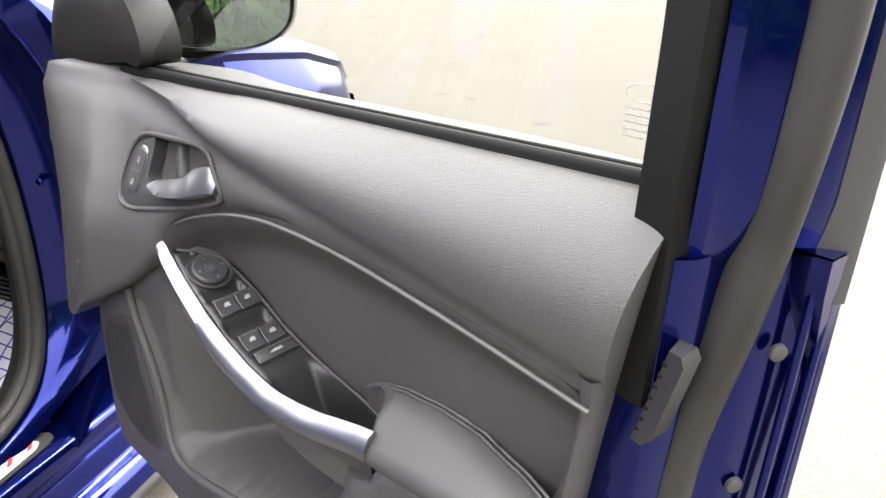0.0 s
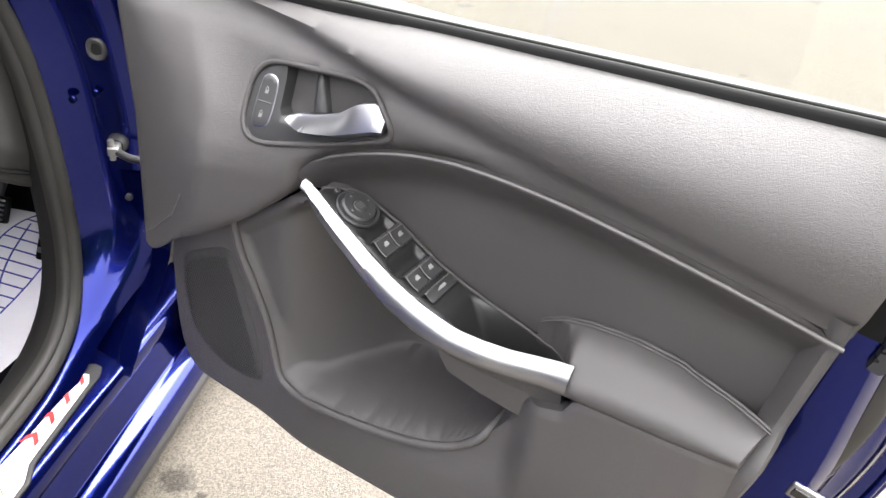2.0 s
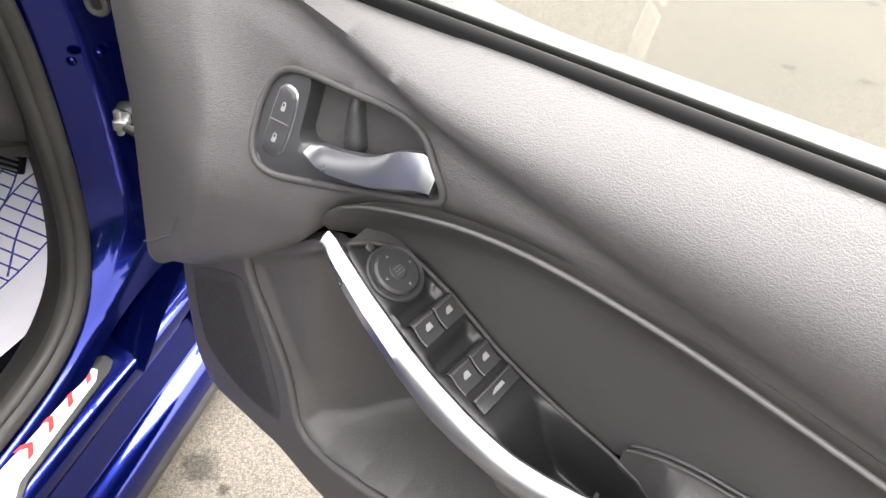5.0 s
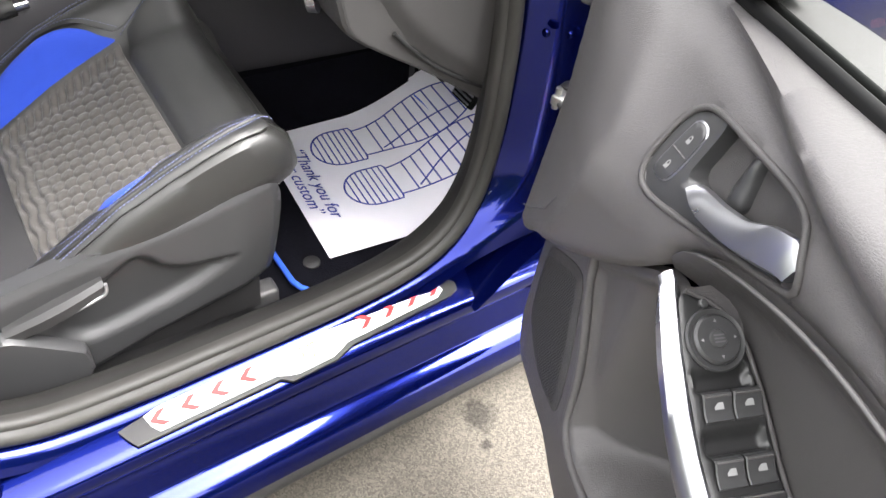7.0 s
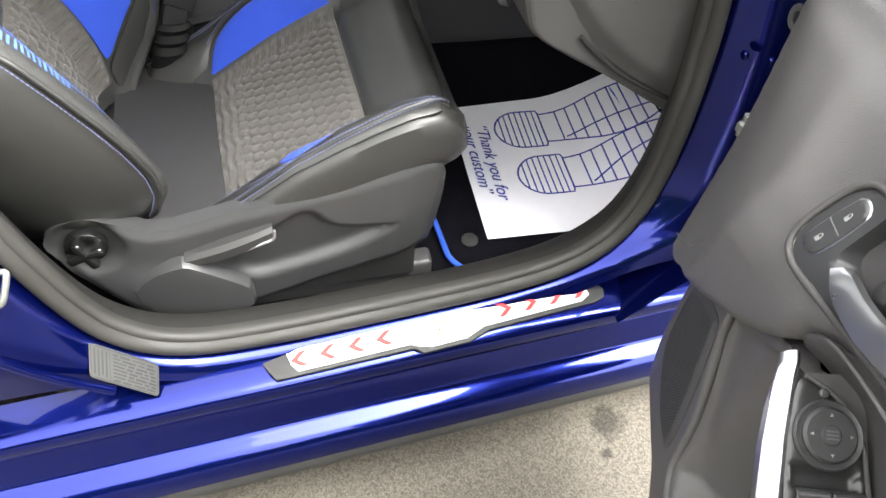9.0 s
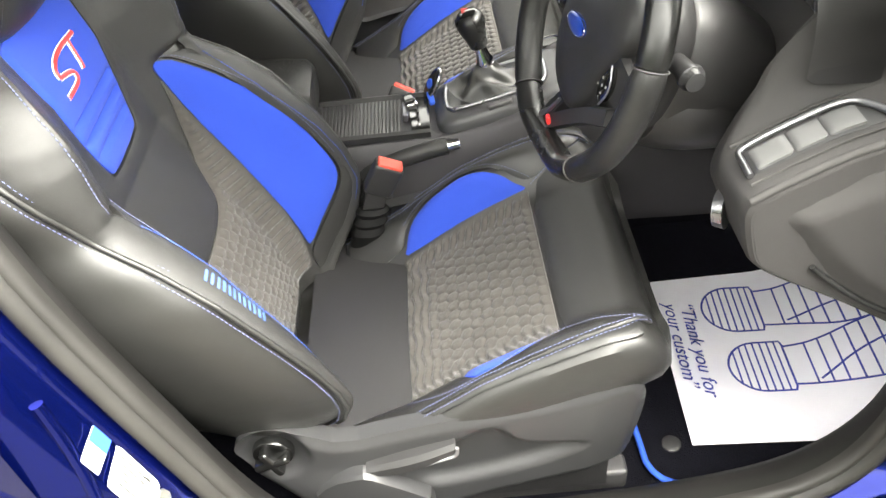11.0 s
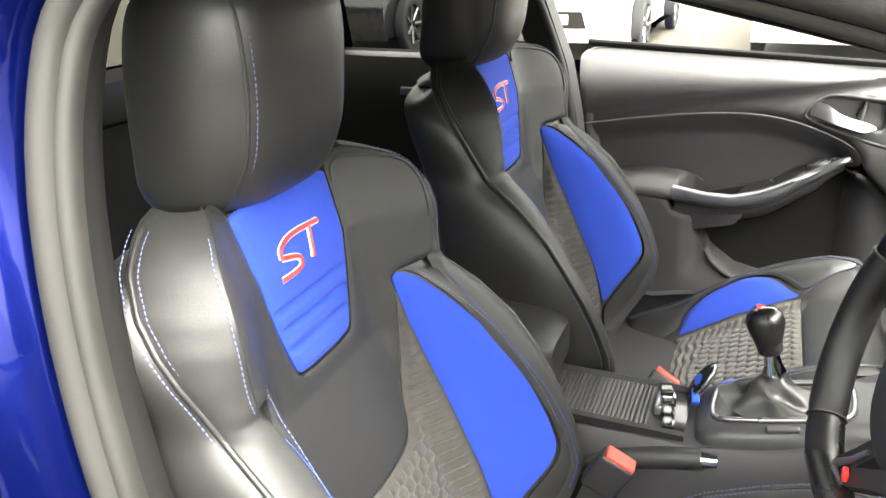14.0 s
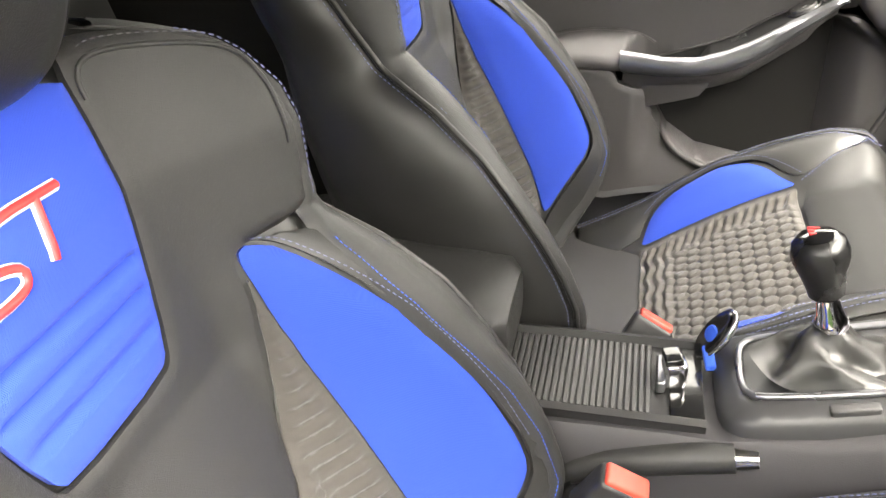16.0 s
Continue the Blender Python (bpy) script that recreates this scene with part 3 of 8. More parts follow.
loft("bonnet", [[(xx * 0.78 * (1 - 0.1 * f), y, z - 0.03 * xx * xx) for xx in np.linspace(-1, 1, 13)] for y, z, f in ((0.93, 1.0, 0), (1.2, 0.99, 0.2), (1.5, 0.945, 0.6), (1.75, 0.87, 1.2), (1.9, 0.75, 2.2))], PAINT, car, False)
loft("front_bumper", [[(x, 1.88 - 0.16 * (x / 0.8) ** 2 + dy, z) for x in np.linspace(-0.8, 0.8, 15)] for z, dy in ((0.74, 0.0), (0.6, 0.05), (0.4, 0.06), (0.2, 0.0))], PAINT, car, False)


def road_wheel(at, parent, s=1):
    cx, cy, cz = at
    tyre = revolve("tyre", [(0.20, -0.10), (0.28, -0.105), (0.315, -0.09), (0.325, -0.05), (0.325, 0.05), (0.315, 0.09), (0.28, 0.105), (0.20, 0.10)], at, (s, 0, 0), TYRE, parent, 48)
    revolve("rim", [(0.205, 0.09), (0.215, 0.10), (0.20, 0.095), (0.19, 0.05), (0.18, 0.03), (0.02, 0.03)], at, (s, 0, 0), GREY_PLASTIC, tyre, 40)
    for k in range(5):
        a = k * 2 * math.pi / 5
        for off in (-0.11, 0.11):
            p0 = (cx + s * 0.07, cy + 0.03 * math.cos(a), cz + 0.03 * math.sin(a))
            p1 = (cx + s * 0.09, cy + 0.20 * math.cos(a + off), cz + 0.20 * math.sin(a + off))
            tube("spoke", [p0, p1], [0.016, 0.012], SILVER, tyre, sides=8)
    return tyre


for s in (1, -1):
    road_wheel((s * 0.775, 1.37, 0.325), car, s)


# ---- front doors ----
PAD_LEATHER = material("armrest_leather", (0.050, 0.047, 0.0475), 0.45, grain=0.0001, gscale=500, kind="leather", vary=0.08, rvary=0.05)
CREASE = [(0.262, 1.034), (0.314, 1.030), (0.45, 1.018), (0.60, 0.998), (0.754, 0.971), (0.888, 0.951), (1.075, 0.920)]
PIPE = [(0.466, 0.866), (0.485, 0.887), (0.530, 0.910), (0.60, 0.934), (0.66, 0.945), (0.715, 0.947), (0.77, 0.945), (0.828, 0.940), (0.955, 0.922), (1.076, 0.900)]
POCKET = np.array([(0.352, 0.735), (0.375, 0.68), (0.418, 0.585), (0.440, 0.530), (0.48, 0.521), (0.60, 0.533), (0.70, 0.556), (0.76, 0.60), (0.795, 0.66), (0.78, 0.70), (0.62, 0.76), (0.50, 0.84), (0.42, 0.79)])


BEZEL = resample(chaikin([(0.383, 0.955), (0.392, 0.975), (0.412, 0.984), (0.47, 0.990), (0.535, 0.996), (0.566, 0.989), (0.592, 0.957), (0.590, 0.942), (0.52, 0.917), (0.44, 0.896), (0.405, 0.893), (0.388, 0.908)], 2), 0.006, True)


def crease_z(a):
    return interp(a, [p[0] for p in CREASE], [p[1] for p in CREASE])


def pipe_z(a):
    return interp(a, [p[0] for p in PIPE], [p[1] for p in PIPE])


def belt_z(a):
    return 1.030 + 0.044 * a


def shelf_z(a):
    return interp(a, (0.495, 0.545, 0.593, 0.645, 0.72, 0.80, 0.87), (0.865, 0.838, 0.815, 0.783, 0.757, 0.733, 0.738))


def strip_top(a):
    return interp(a, (0.495, 0.568, 0.634, 0.67, 0.719, 0.78, 0.858), (0.868, 0.831, 0.792, 0.776, 0.762, 0.760, 0.768))


def strip_low(a):
    return interp(a, (0.495, 0.562, 0.634, 0.67, 0.72, 0.78, 0.845), (0.860, 0.810, 0.757, 0.742, 0.732, 0.728, 0.730))


def strip_d(a):
    """Depth of the edge between switch tray and pull strip."""
    return interp(a, (0.495, 0.51, 0.555, 0.60, 0.70, 0.75, 0.80, 0.83, 0.86), (-0.114, -0.118, -0.126, -0.130, -0.129, -0.125, -0.116, -0.111, -0.109))


def front_door(name, L, label, shell):
    door = thing(name, label, "car door", L(0.5, 0.0, 0.3))

    def lift(depth):
        return lambda u, v, w: L(u, depth(u, v) - w, v)

    def d_upper(a, z):
        t = clamp01((z - crease_z(a)) / max(0.01, belt_z(a) - crease_z(a)))
        th = sstep(0.0, 0.035, belt_z(a) - crease_z(a))
        base = d_front(a, crease_z(a)) - 0.002 - 0.006 * sstep(0.42, 0.6, a)
        return base - 0.014 * math.sin(math.pi * t) * th + (0.012 + 0.051 * th) * t ** 3

    def d_front(a, z):
        ar = interp(z, (0.64, 0.70, 0.78, 0.86, 0.92, 1.03, 1.06), (0.262, 0.285, 0.325, 0.345, 0.338, 0.262, 0.246))
        dc = interp(z, (0.64, 0.75, 0.85, 0.95, 1.03), (-0.140, -0.147, -0.148, -0.126, -0.106))
        if a < ar:
            ae = interp(z, (0.66, 0.85, 1.03), (0.193, 0.172, 0.146))
            de = interp(z, (0.66, 0.85, 1.03), (-0.126, -0.098, -0.085))
            f = clamp01((ar - a) / max(0.02, ar - ae))
            d = dc + (de - dc) * f
        else:
            d = dc + (-0.096 - dc) * (1 - (1 - clamp01((a - ar) / 0.27)) ** 2)
        d += 0.010 * sstep(0.03, 0.0, crease_z(a) - z) + 0.38 * max(0.0, z - 0.88) * sstep(0.64, 0.28, a) * sstep(ar - 0.10, ar + 0.06, a)
        if a > 0.46:
            d += 0.006 * sstep(0.02, 0.0, z - pipe_z(a))
        return d

    def d_mid(a, z):
        """The trim drops away behind the handle surround."""
        d = d_front(a, z)
        if 0.37 < a < 0.6 and z > 0.88:
            p = np.array([[a, z]])
            if inside(p, BEZEL)[0]:
                d += 0.03 * sstep(0.003, 0.014, edge_distance(p, BEZEL)[0])
        return d

    def d_insert(a, z):
        return -0.054 - 0.033 * sstep(0.060, 0.0, pipe_z(a) - z) - 0.020 * sstep(0.53, 0.475, a)

    def d_lower(a, z):
        p = np.array([[a, z]])
        e = edge_distance(p, POCKET)[0] * (1 if inside(p, POCKET)[0] else -1)
        front = interp(a, (0.17, 0.20, 0.25, 0.35, 0.5), (-0.066, -0.080, -0.092, -0.099, -0.10))
        low = -0.018 * sstep(0.62, 0.50, z) * sstep(0.35, 0.5, a)
        roll = 0.028 * sstep(0.425, 0.376, z)
        low -= 0.024 * sstep(0.785, 0.83, a) * sstep(1.07, 1.0, a) * sstep(0.50, 0.62, z)
        return front + low + roll + (0.010 + 0.158 * sstep(0.42, 0.58, a)) * sstep(-0.003, 0.016, e)

    def d_top(a, z):
        soft = 0.030 - 0.020 * sstep(0.44, 0.64, a)
        k = sstep(crease_z(a) - soft, crease_z(a) + soft, z)
        return d_mid(a, z) * (1 - k) + d_upper(a, z) * k

    patch("upper_trim", [(0.175, 1.040), (0.150, 1.034), (0.148, 1.02), (0.156, 0.95), (0.168, 0.87), (0.179, 0.79), (0.188, 0.72), (0.192, 0.670), (0.196, 0.660), (0.222, 0.664), (0.28, 0.716), (0.335, 0.74), (0.42, 0.80), (0.462, 0.845)] + PIPE + [(1.080, 0.905), (1.086, 0.96), (1.094, 1.016), (1.104, 1.074)] + [(a, belt_z(a)) for a in (0.95, 0.75, 0.55, 0.40, 0.30, 0.22)],
          lift(d_top), TRIM, door, 0.0095, 0.004, 0.010, 1, 0.05, "grained black upper door trim with a soft crease")
    patch("insert", [(0.468, 0.842), (0.464, 0.855)] + PIPE + [(1.066, 0.86), (1.050, 0.752), (0.99, 0.752), (0.88, 0.758), (0.80, 0.742), (0.72, 0.742), (0.64, 0.768), (0.56, 0.81), (0.50, 0.832)], lift(d_insert), SOFT_TRIM, door, 0.014, 0.003, 0.012, 1, 0.05, "smooth soft-touch insert")
    pz = [(a, z) for a, z in resample(chaikin(PIPE, 2, False), 0.012)]
    tube("piping", [L(a, -0.0985, z - 0.001) for a, z in pz], [0.0016, 0.0024, 0.0026, 0.0024], PIPING, door, sides=8, label="raised piping line")
    patch("lower_trim", [(0.203, 0.680), (0.188, 0.62), (0.180, 0.56), (0.180, 0.50), (0.192, 0.448), (0.222, 0.410), (0.265, 0.392), (0.33, 0.382), (0.475, 0.376), (0.61, 0.373), (0.72, 0.374), (0.84, 0.388), (0.935, 0.425), (0.99, 0.50), (1.020, 0.600), (1.040, 0.690), (1.050, 0.742), (0.95, 0.745), (0.865, 0.738), (0.848, 0.700), (0.72, 0.690), (0.62, 0.735),
                         (0.50, 0.825), (0.46, 0.832), (0.42, 0.80), (0.335, 0.742), (0.28, 0.722), (0.235, 0.69)], lift(d_lower), TRIM, door, 0.0062, 0.004, 0.010, 1, 0.02, "hard lower door trim with a storage pocket")
    # speaker grille with its raised edge
    sp = [(0.229, 0.62), (0.236, 0.645), (0.263, 0.664), (0.324, 0.698), (0.344, 0.697), (0.352, 0.68), (0.374, 0.60), (0.396, 0.52), (0.396, 0.49), (0.376, 0.478), (0.335, 0.470), (0.29, 0.478), (0.247, 0.502), (0.230, 0.54), (0.226, 0.58)]
    grille = patch("speaker_grille", sp, lambda u, v, w: L(u, d_lower(u, v) - 0.004 - w, v), MESH, door, 0.012, 0.003, 0.01, 2, 0.006, "perforated speaker grille")
    inner_sp = chaikin(sp, 2)
    holes, hf = [], []
    for j in range(52):
        for i in range(44):
            u, v = 0.226 + 0.0040 * (i + 0.5 * (j % 2)), 0.472 + 0.0046 * j
            pt = np.array([[u, v]])
            if inside(pt, inner_sp)[0] and edge_distance(pt, inner_sp)[0] > 0.012:
                n0 = len(holes)
                holes += [L(u + 0.0014 * math.cos(q), d_lower(u, v) - 0.0046, v + 0.0014 * math.sin(q)) for q in np.linspace(0, 2 * math.pi, 6, endpoint=False)]
                hf.append(tuple(range(n0, n0 + 6)))
    grid_holes = make("perforation", holes, hf, HOLE, grille, smooth=False)
    grid_holes["kind"] = "stuff"
    rail = resample(chaikin([(0.350, 0.750), (0.358, 0.710), (0.384, 0.658), (0.413, 0.588), (0.430, 0.525), (0.452, 0.512), (0.50, 0.513), (0.60, 0.526), (0.69, 0.547), (0.745, 0.577), (0.778, 0.63), (0.80, 0.672)], 2, False), 0.010)
    tube("pocket_rim", [L(a, d_lower(a - 0.012, z - 0.012) - 0.002, z) for a, z in rail], 0.0062, TRIM, door, sides=10)
    rbox("pocket_step", L(0.600, -0.030, 0.452), (0.125, 0.085, 0.10), 0.014, TRIM, door, (0, 6, -19.2 if shell else 90), "moulded step in the door pocket")
    # armrest body
    secs = []
    for a in np.linspace(0.497, 0.845, 26):
        zf, zt, zl = shelf_z(a), strip_top(a), strip_low(a)
        g = sstep(0.495, 0.54, a)
        zu = min(zl - 0.045 * g, zl - 0.03)
        zc = zf - 0.012 - 0.060 * sstep(0.675, 0.700, a)
        e = strip_d(a)
        secs.append([L(a, d, z) for d, z in ((-0.046, zc + 0.004), (-0.085, zc), (e + 0.010, zc - 0.001), (e + 0.003, zf - 0.006), (e - 0.002, zt - 0.004), (e - 0.008, (zt + zl) / 2), (e - 0.004, zl), (e, zl - 0.012 * g), (-0.105, zu + 0.008), (-0.085, zu), (-0.046, zu))])
    body = loft("armrest_body", secs, TRIM, door, True)
    # metal strip
    rings = []
    for a in np.linspace(0.490, 0.852, 40):
        g = sstep(0.485, 0.53, a)
        zt, zl = strip_top(a) + 0.002, strip_low(a)
        zm = (zt + zl) / 2
        e = strip_d(a)
        rings.append([L(a + o, d, z) for o, d, z in ((0.0, e, zt - 0.001), (0.0, e - 0.004, zt + 0.0015), (0.0, e - 0.010 - 0.002 * g, zt - 0.002 * g), (0.0, e - 0.015 - 0.003 * g, zm + 0.006 * g), (0.0, e - 0.0155 - 0.003 * g, zm - 0.006 * g), (-0.003, e - 0.012 - 0.002 * g, zl + 0.004 * g), (-0.006, e - 0.007, zl), (-0.006, e + 0.004, zl + 0.002))])
    loft("trim_strip", rings, SILVER, door, True, label="satin silver pull strip")
    # padded armrest
    def seam_d(a):
        return interp(a, (0.786, 0.95, 1.0, 1.036), (-0.058, -0.059, -0.068, -0.083))

    rings = []
    SEAM = ((0.786, 0.80, 0.82, 0.846, 0.899, 0.949, 1.0, 1.036), (0.764, 0.774, 0.783, 0.789, 0.792, 0.787, 0.775, 0.768))
    for a in np.r_[np.linspace(0.786, 0.85, 16), np.linspace(0.858, 1.026, 20), (1.031, 1.0345, 1.036)]:
        lim = interp(a, (0.785, 0.806, 0.829, 0.840, 0.845, 0.8485), (-0.057, -0.0595, -0.0745, -0.0935, -0.111, -0.14))
        top = interp(a, *SEAM)
        ez = interp(a, (0.786, 0.852, 0.903, 0.97, 1.036), (0.757, 0.757, 0.761, 0.762, 0.760))
        low = interp(a, (0.786, 0.855, 0.97, 1.036), (0.737, 0.737, 0.740, 0.746))
        ds = seam_d(a)
        e = 1 - 0.35 * (1 - math.sqrt(max(0.0, 1 - clamp01((a - 1.024) / 0.012) ** 2)))
        fd = lambda d: ds + (d - ds) * (1 - 0.10 * (1 - e))
        q = 0.35 * (top - ez)
        prof = ((ds + 0.008, top - 0.010), (ds, top), (ds - 0.003, top + 0.004), (ds - 0.012, top + 0.0035), (-0.098, ez + 0.0095 + q), (-0.110, ez + 0.0065), (-0.1185, ez + 0.0015), (-0.1235, ez - 0.005), (-0.126, (ez + low) / 2), (-0.1265, low + 0.003), (-0.123, low - 0.003), (-0.05, low - 0.02))
        skew = sstep(0.96, 1.036, a)
        rings.append([L(a + 0.016 * skew * clamp01((d + 0.126) / 0.045), max(fd(d), lim), z) for d, z in prof])
    pad = loft("armrest_pad", rings, PAD_LEATHER, door, True, label="black leather armrest pad with a stitched edge", sharp=60)
    seam = [(a + 0.016 * sstep(0.96, 1.036, a), seam_d(a), interp(a, *SEAM)) for a in np.linspace(0.790, 1.036, 30)]
    tube("seam", [L(a, d + 0.002, z + 0.002) for a, d, z in seam], 0.0024, PAD_LEATHER, pad, sides=6)
    tube("seam", [L(a, d - 0.0055, z + 0.0034) for a, d, z in seam], 0.0017, PAD_LEATHER, pad, sides=6)
    # moulded rim down the rear edge of the trim
    rim = []
    for z in np.linspace(0.43, 0.925, 30):
        ae = interp(z, (0.43, 0.50, 0.60, 0.674, 0.746, 0.90, 0.93), (0.936, 0.990, 1.020, 1.037, 1.051, 1.068, 1.070))
        df = interp(z, (0.43, 0.60, 0.728, 0.744, 0.775, 0.88, 0.925), (-0.095, -0.104, -0.112, -0.108, -0.080, -0.084, -0.096))
        db = interp(z, (0.43, 0.735, 0.775, 0.87, 0.925), (df + 0.006, df + 0.006, -0.052, -0.054, -0.085))
        rim.append([L(ae + o, d, z) for o, d in ((-0.018, db), (-0.009, (df + db) / 2 - 0.003), (-0.002, df), (0.005, df - 0.001), (0.0095, df + 0.006), (0.011, df + 0.016), (0.0115, -0.02))])
    loft("trim_rim", rim, TRIM, door, False, label="soft moulded rim along the rear edge")
    # switch panel on the sloping shelf
    def shelf(u, v, w):
        return L(u, v, shelf_z(u) + 0.003 + w)

    inner_edge = [(0.508, -0.110), (0.520, -0.084), (0.545, -0.064), (0.59, -0.061), (0.64, -0.058), (0.68, -0.060), (0.74, -0.058), (0.78, -0.056), (0.806, -0.058), (0.829, -0.073), (0.840, -0.092), (0.838, -0.1075)]
    outer_edge = [(a, strip_d(a) + 0.001) for a in (0.80, 0.75, 0.70, 0.65, 0.60, 0.555, 0.51)]
    TRAY = resample(chaikin(inner_edge + outer_edge, 1), 0.005, True)

    def tray(u, v, w):
        e = edge_distance(np.array([[u, v]]), TRAY)[0]
        deep = 0.060 * sstep(0.0, 0.011, e) * sstep(0.690, 0.745, u)
        if shell:
            for u0 in (0.5775, 0.6225):
                deep += 0.010 * sstep(0.010, 0.004, abs(u - u0)) * sstep(0.004, 0.009, e)
        return L(u, v, shelf_z(u) + 0.003 - deep + w)

    panel = patch("switch_tray", TRAY, tray, TRAY_BLACK, door, 0.0034, 0.0015, 0.004, 0, 0.006, "satin black switch panel running into a deep pull cup")
    tube("tray_rim", [shelf(u, v, 0.0012) for u, v in resample(chaikin(inner_edge, 1, False), 0.006)], 0.0022, SOFT_TRIM, panel, sides=8)

    def on_shelf(u, v):
        p = Vector(shelf(u, v, 0.0))
        du = (Vector(shelf(u + 0.01, v, 0)) - Vector(shelf(u - 0.01, v, 0))).normalized()
        dv = (Vector(shelf(u, v + 0.01, 0)) - Vector(shelf(u, v - 0.01, 0))).normalized()
        n = du.cross(dv).normalized()
        if n.z < 0:
            n = -n
        return p, du, dv, n

    p, du, dv, n = on_shelf(0.548, -0.0930)
    revolve("mirror_knob_ring", [(0.0235, 0.0), (0.0275, 0.0), (0.0285, 0.003), (0.0270, 0.005), (0.0235, 0.003)], p, n, GLOSS_SATIN, panel, 36)
    knob = revolve("mirror_knob", [(0.0225, 0.0), (0.0222, 0.006), (0.020, 0.0085), (0.0085, 0.0075), (0.0075, 0.009), (0.0, 0.0092)], p, n, GLOSS_SATIN, panel, 36, "round mirror adjuster")
    for k in range(4):
        c = p + n * 0.0088 + (du * math.cos(k * math.pi / 2) + dv * math.sin(k * math.pi / 2)) * 0.0155
        tip = (du * math.cos(k * math.pi / 2) + dv * math.sin(k * math.pi / 2)) * 0.0022
        side = n.cross(tip)
        make("arrow", [c + tip, c - tip * 0.4 + side * 0.7, c - tip * 0.4 - side * 0.7], [(0, 1, 2)], MARK, knob, smooth=False)
    for k in (-1, 0, 1):
        c = p + n * 0.0098 + du * k * 0.003
        make("knob_rib", [c + dv * 0.005 + du * 0.0007, c - dv * 0.005 + du * 0.0007, c - dv * 0.005 - du * 0.0007, c + dv * 0.005 - du * 0.0007], [(0, 1, 2, 3)], DARK_THREAD, knob, smooth=False)
    p, du, dv, n = on_shelf(0.519, -0.096)
    revolve("fold_button", [(0.004, 0), (0.0042, 0.003), (0.003, 0.0042), (0, 0.0044)], p, n, GLOSS_SATIN, panel, 16)

    def switch(u, v, su, sv, mark=True):
        p, du, dv, n = on_shelf(u, v)
        prof = [(-0.5, 0.0), (-0.5, 0.003), (-0.42, 0.0068), (-0.30, 0.0072), (-0.05, 0.0045), (0.25, 0.0035), (0.45, 0.0045), (0.5, 0.003), (0.5, 0.0)]
        rings = []
        for q in (-0.5, -0.46, 0.46, 0.5):
            k = 1 if abs(q) < 0.49 else 0.8
            rings.append([p + du * x * su + dv * q * sv + n * (h * k) for x, h in prof])
        ob = loft("window_switch", rings, GLOSS_SATIN, panel, False, False, "", 30)
        tube("switch_lip", [p + du * (-0.34) * su + dv * q * sv + n * 0.0072 for q in (-0.44, 0.0, 0.44)], 0.0009, PIPING, ob, sides=6)
        if mark:
            c = p + n * 0.0052 + du * (-0.02) * su
            w, h = sv * 0.16, su * 0.11
            q = [c - dv * w - du * h * 0.0 + du * h, c + dv * w + du * h, c + dv * w - du * h, c - dv * w * 0.2 - du * h, c - dv * w + du * 0.2 * h]
            make("switch_mark", [x + n * 0.0006 for x in q], [tuple(range(5))], MARK, ob, smooth=False)
        return ob

    if shell:
        for u in (0.598, 0.644):
            for v in (-0.1070, -0.0780):
                switch(u, v, 0.026, 0.0275)
        switch(0.670, -0.0925, 0.017, 0.056)
    else:
        switch(0.646, -0.089, 0.027, 0.0215)
    # handle bezel, lever, lock buttons
    pl = lambda o: (lambda u, v, w: L(u, d_front(u, v) - o - w, v))
    mid_ = BEZEL.mean(0)
    bezel = patch("handle_bezel", mid_ + (BEZEL - mid_) * 0.97, lambda u, v, w: L(u, d_front(u, v) + 0.021, v), SOFT_TRIM, door, 0.008, 0.0, 0.006, 0, 0, "dark recessed door-handle surround")
    loft("bezel_wall", [[L(u, d_front(u, v) + o, v) for u, v in mid_ + (np.vstack([BEZEL, BEZEL[:1]]) - mid_) * q] for q, o in ((1.0, 0.0), (0.985, 0.004), (0.97, 0.021))], GLOSS_SATIN, bezel, False)
    patch("bezel_plate", [(0.385, 0.955), (0.393, 0.973), (0.412, 0.982), (0.428, 0.983), (0.431, 0.975), (0.432, 0.934), (0.437, 0.926), (0.47, 0.922), (0.56, 0.938), (0.588, 0.942), (0.588, 0.932), (0.52, 0.916), (0.44, 0.897), (0.405, 0.895), (0.390, 0.909)], pl(0.0), GLOSS_SATIN, bezel, 0.007, 0.001, 0.004, 0, 0.02)
    patch("recess_rib", [(0.468, 0.985), (0.476, 0.985), (0.486, 0.955), (0.494, 0.932), (0.472, 0.928)], lambda u, v, w: L(u, d_front(u, v) + 0.007 - w + 0.25 * abs(u - 0.476), v), GLOSS_SATIN, bezel, 0.006, 0.003, 0.006, 1, 0.012)
    tube("bezel_rim", [pl(0.001)(u, v, 0) for u, v in resample(BEZEL, 0.008, True)], 0.0034, SOFT_TRIM, bezel, True, 8)
    lever = []
    for a in np.linspace(0.450, 0.580, 18):
        f = (a - 0.450) / 0.130
        lo = interp(a, (0.450, 0.462, 0.475, 0.516, 0.55, 0.580), (0.930, 0.921, 0.919, 0.928, 0.938, 0.949))
        hi = interp(a, (0.450, 0.462, 0.49, 0.522, 0.534, 0.545, 0.566, 0.574, 0.580), (0.934, 0.939, 0.946, 0.957, 0.966, 0.974, 0.979, 0.975, 0.966))
        out = 0.009 + 0.005 * math.sin(math.pi * min(1, f * 1.1))
        dd = d_front(a, 0.93) + 0.005
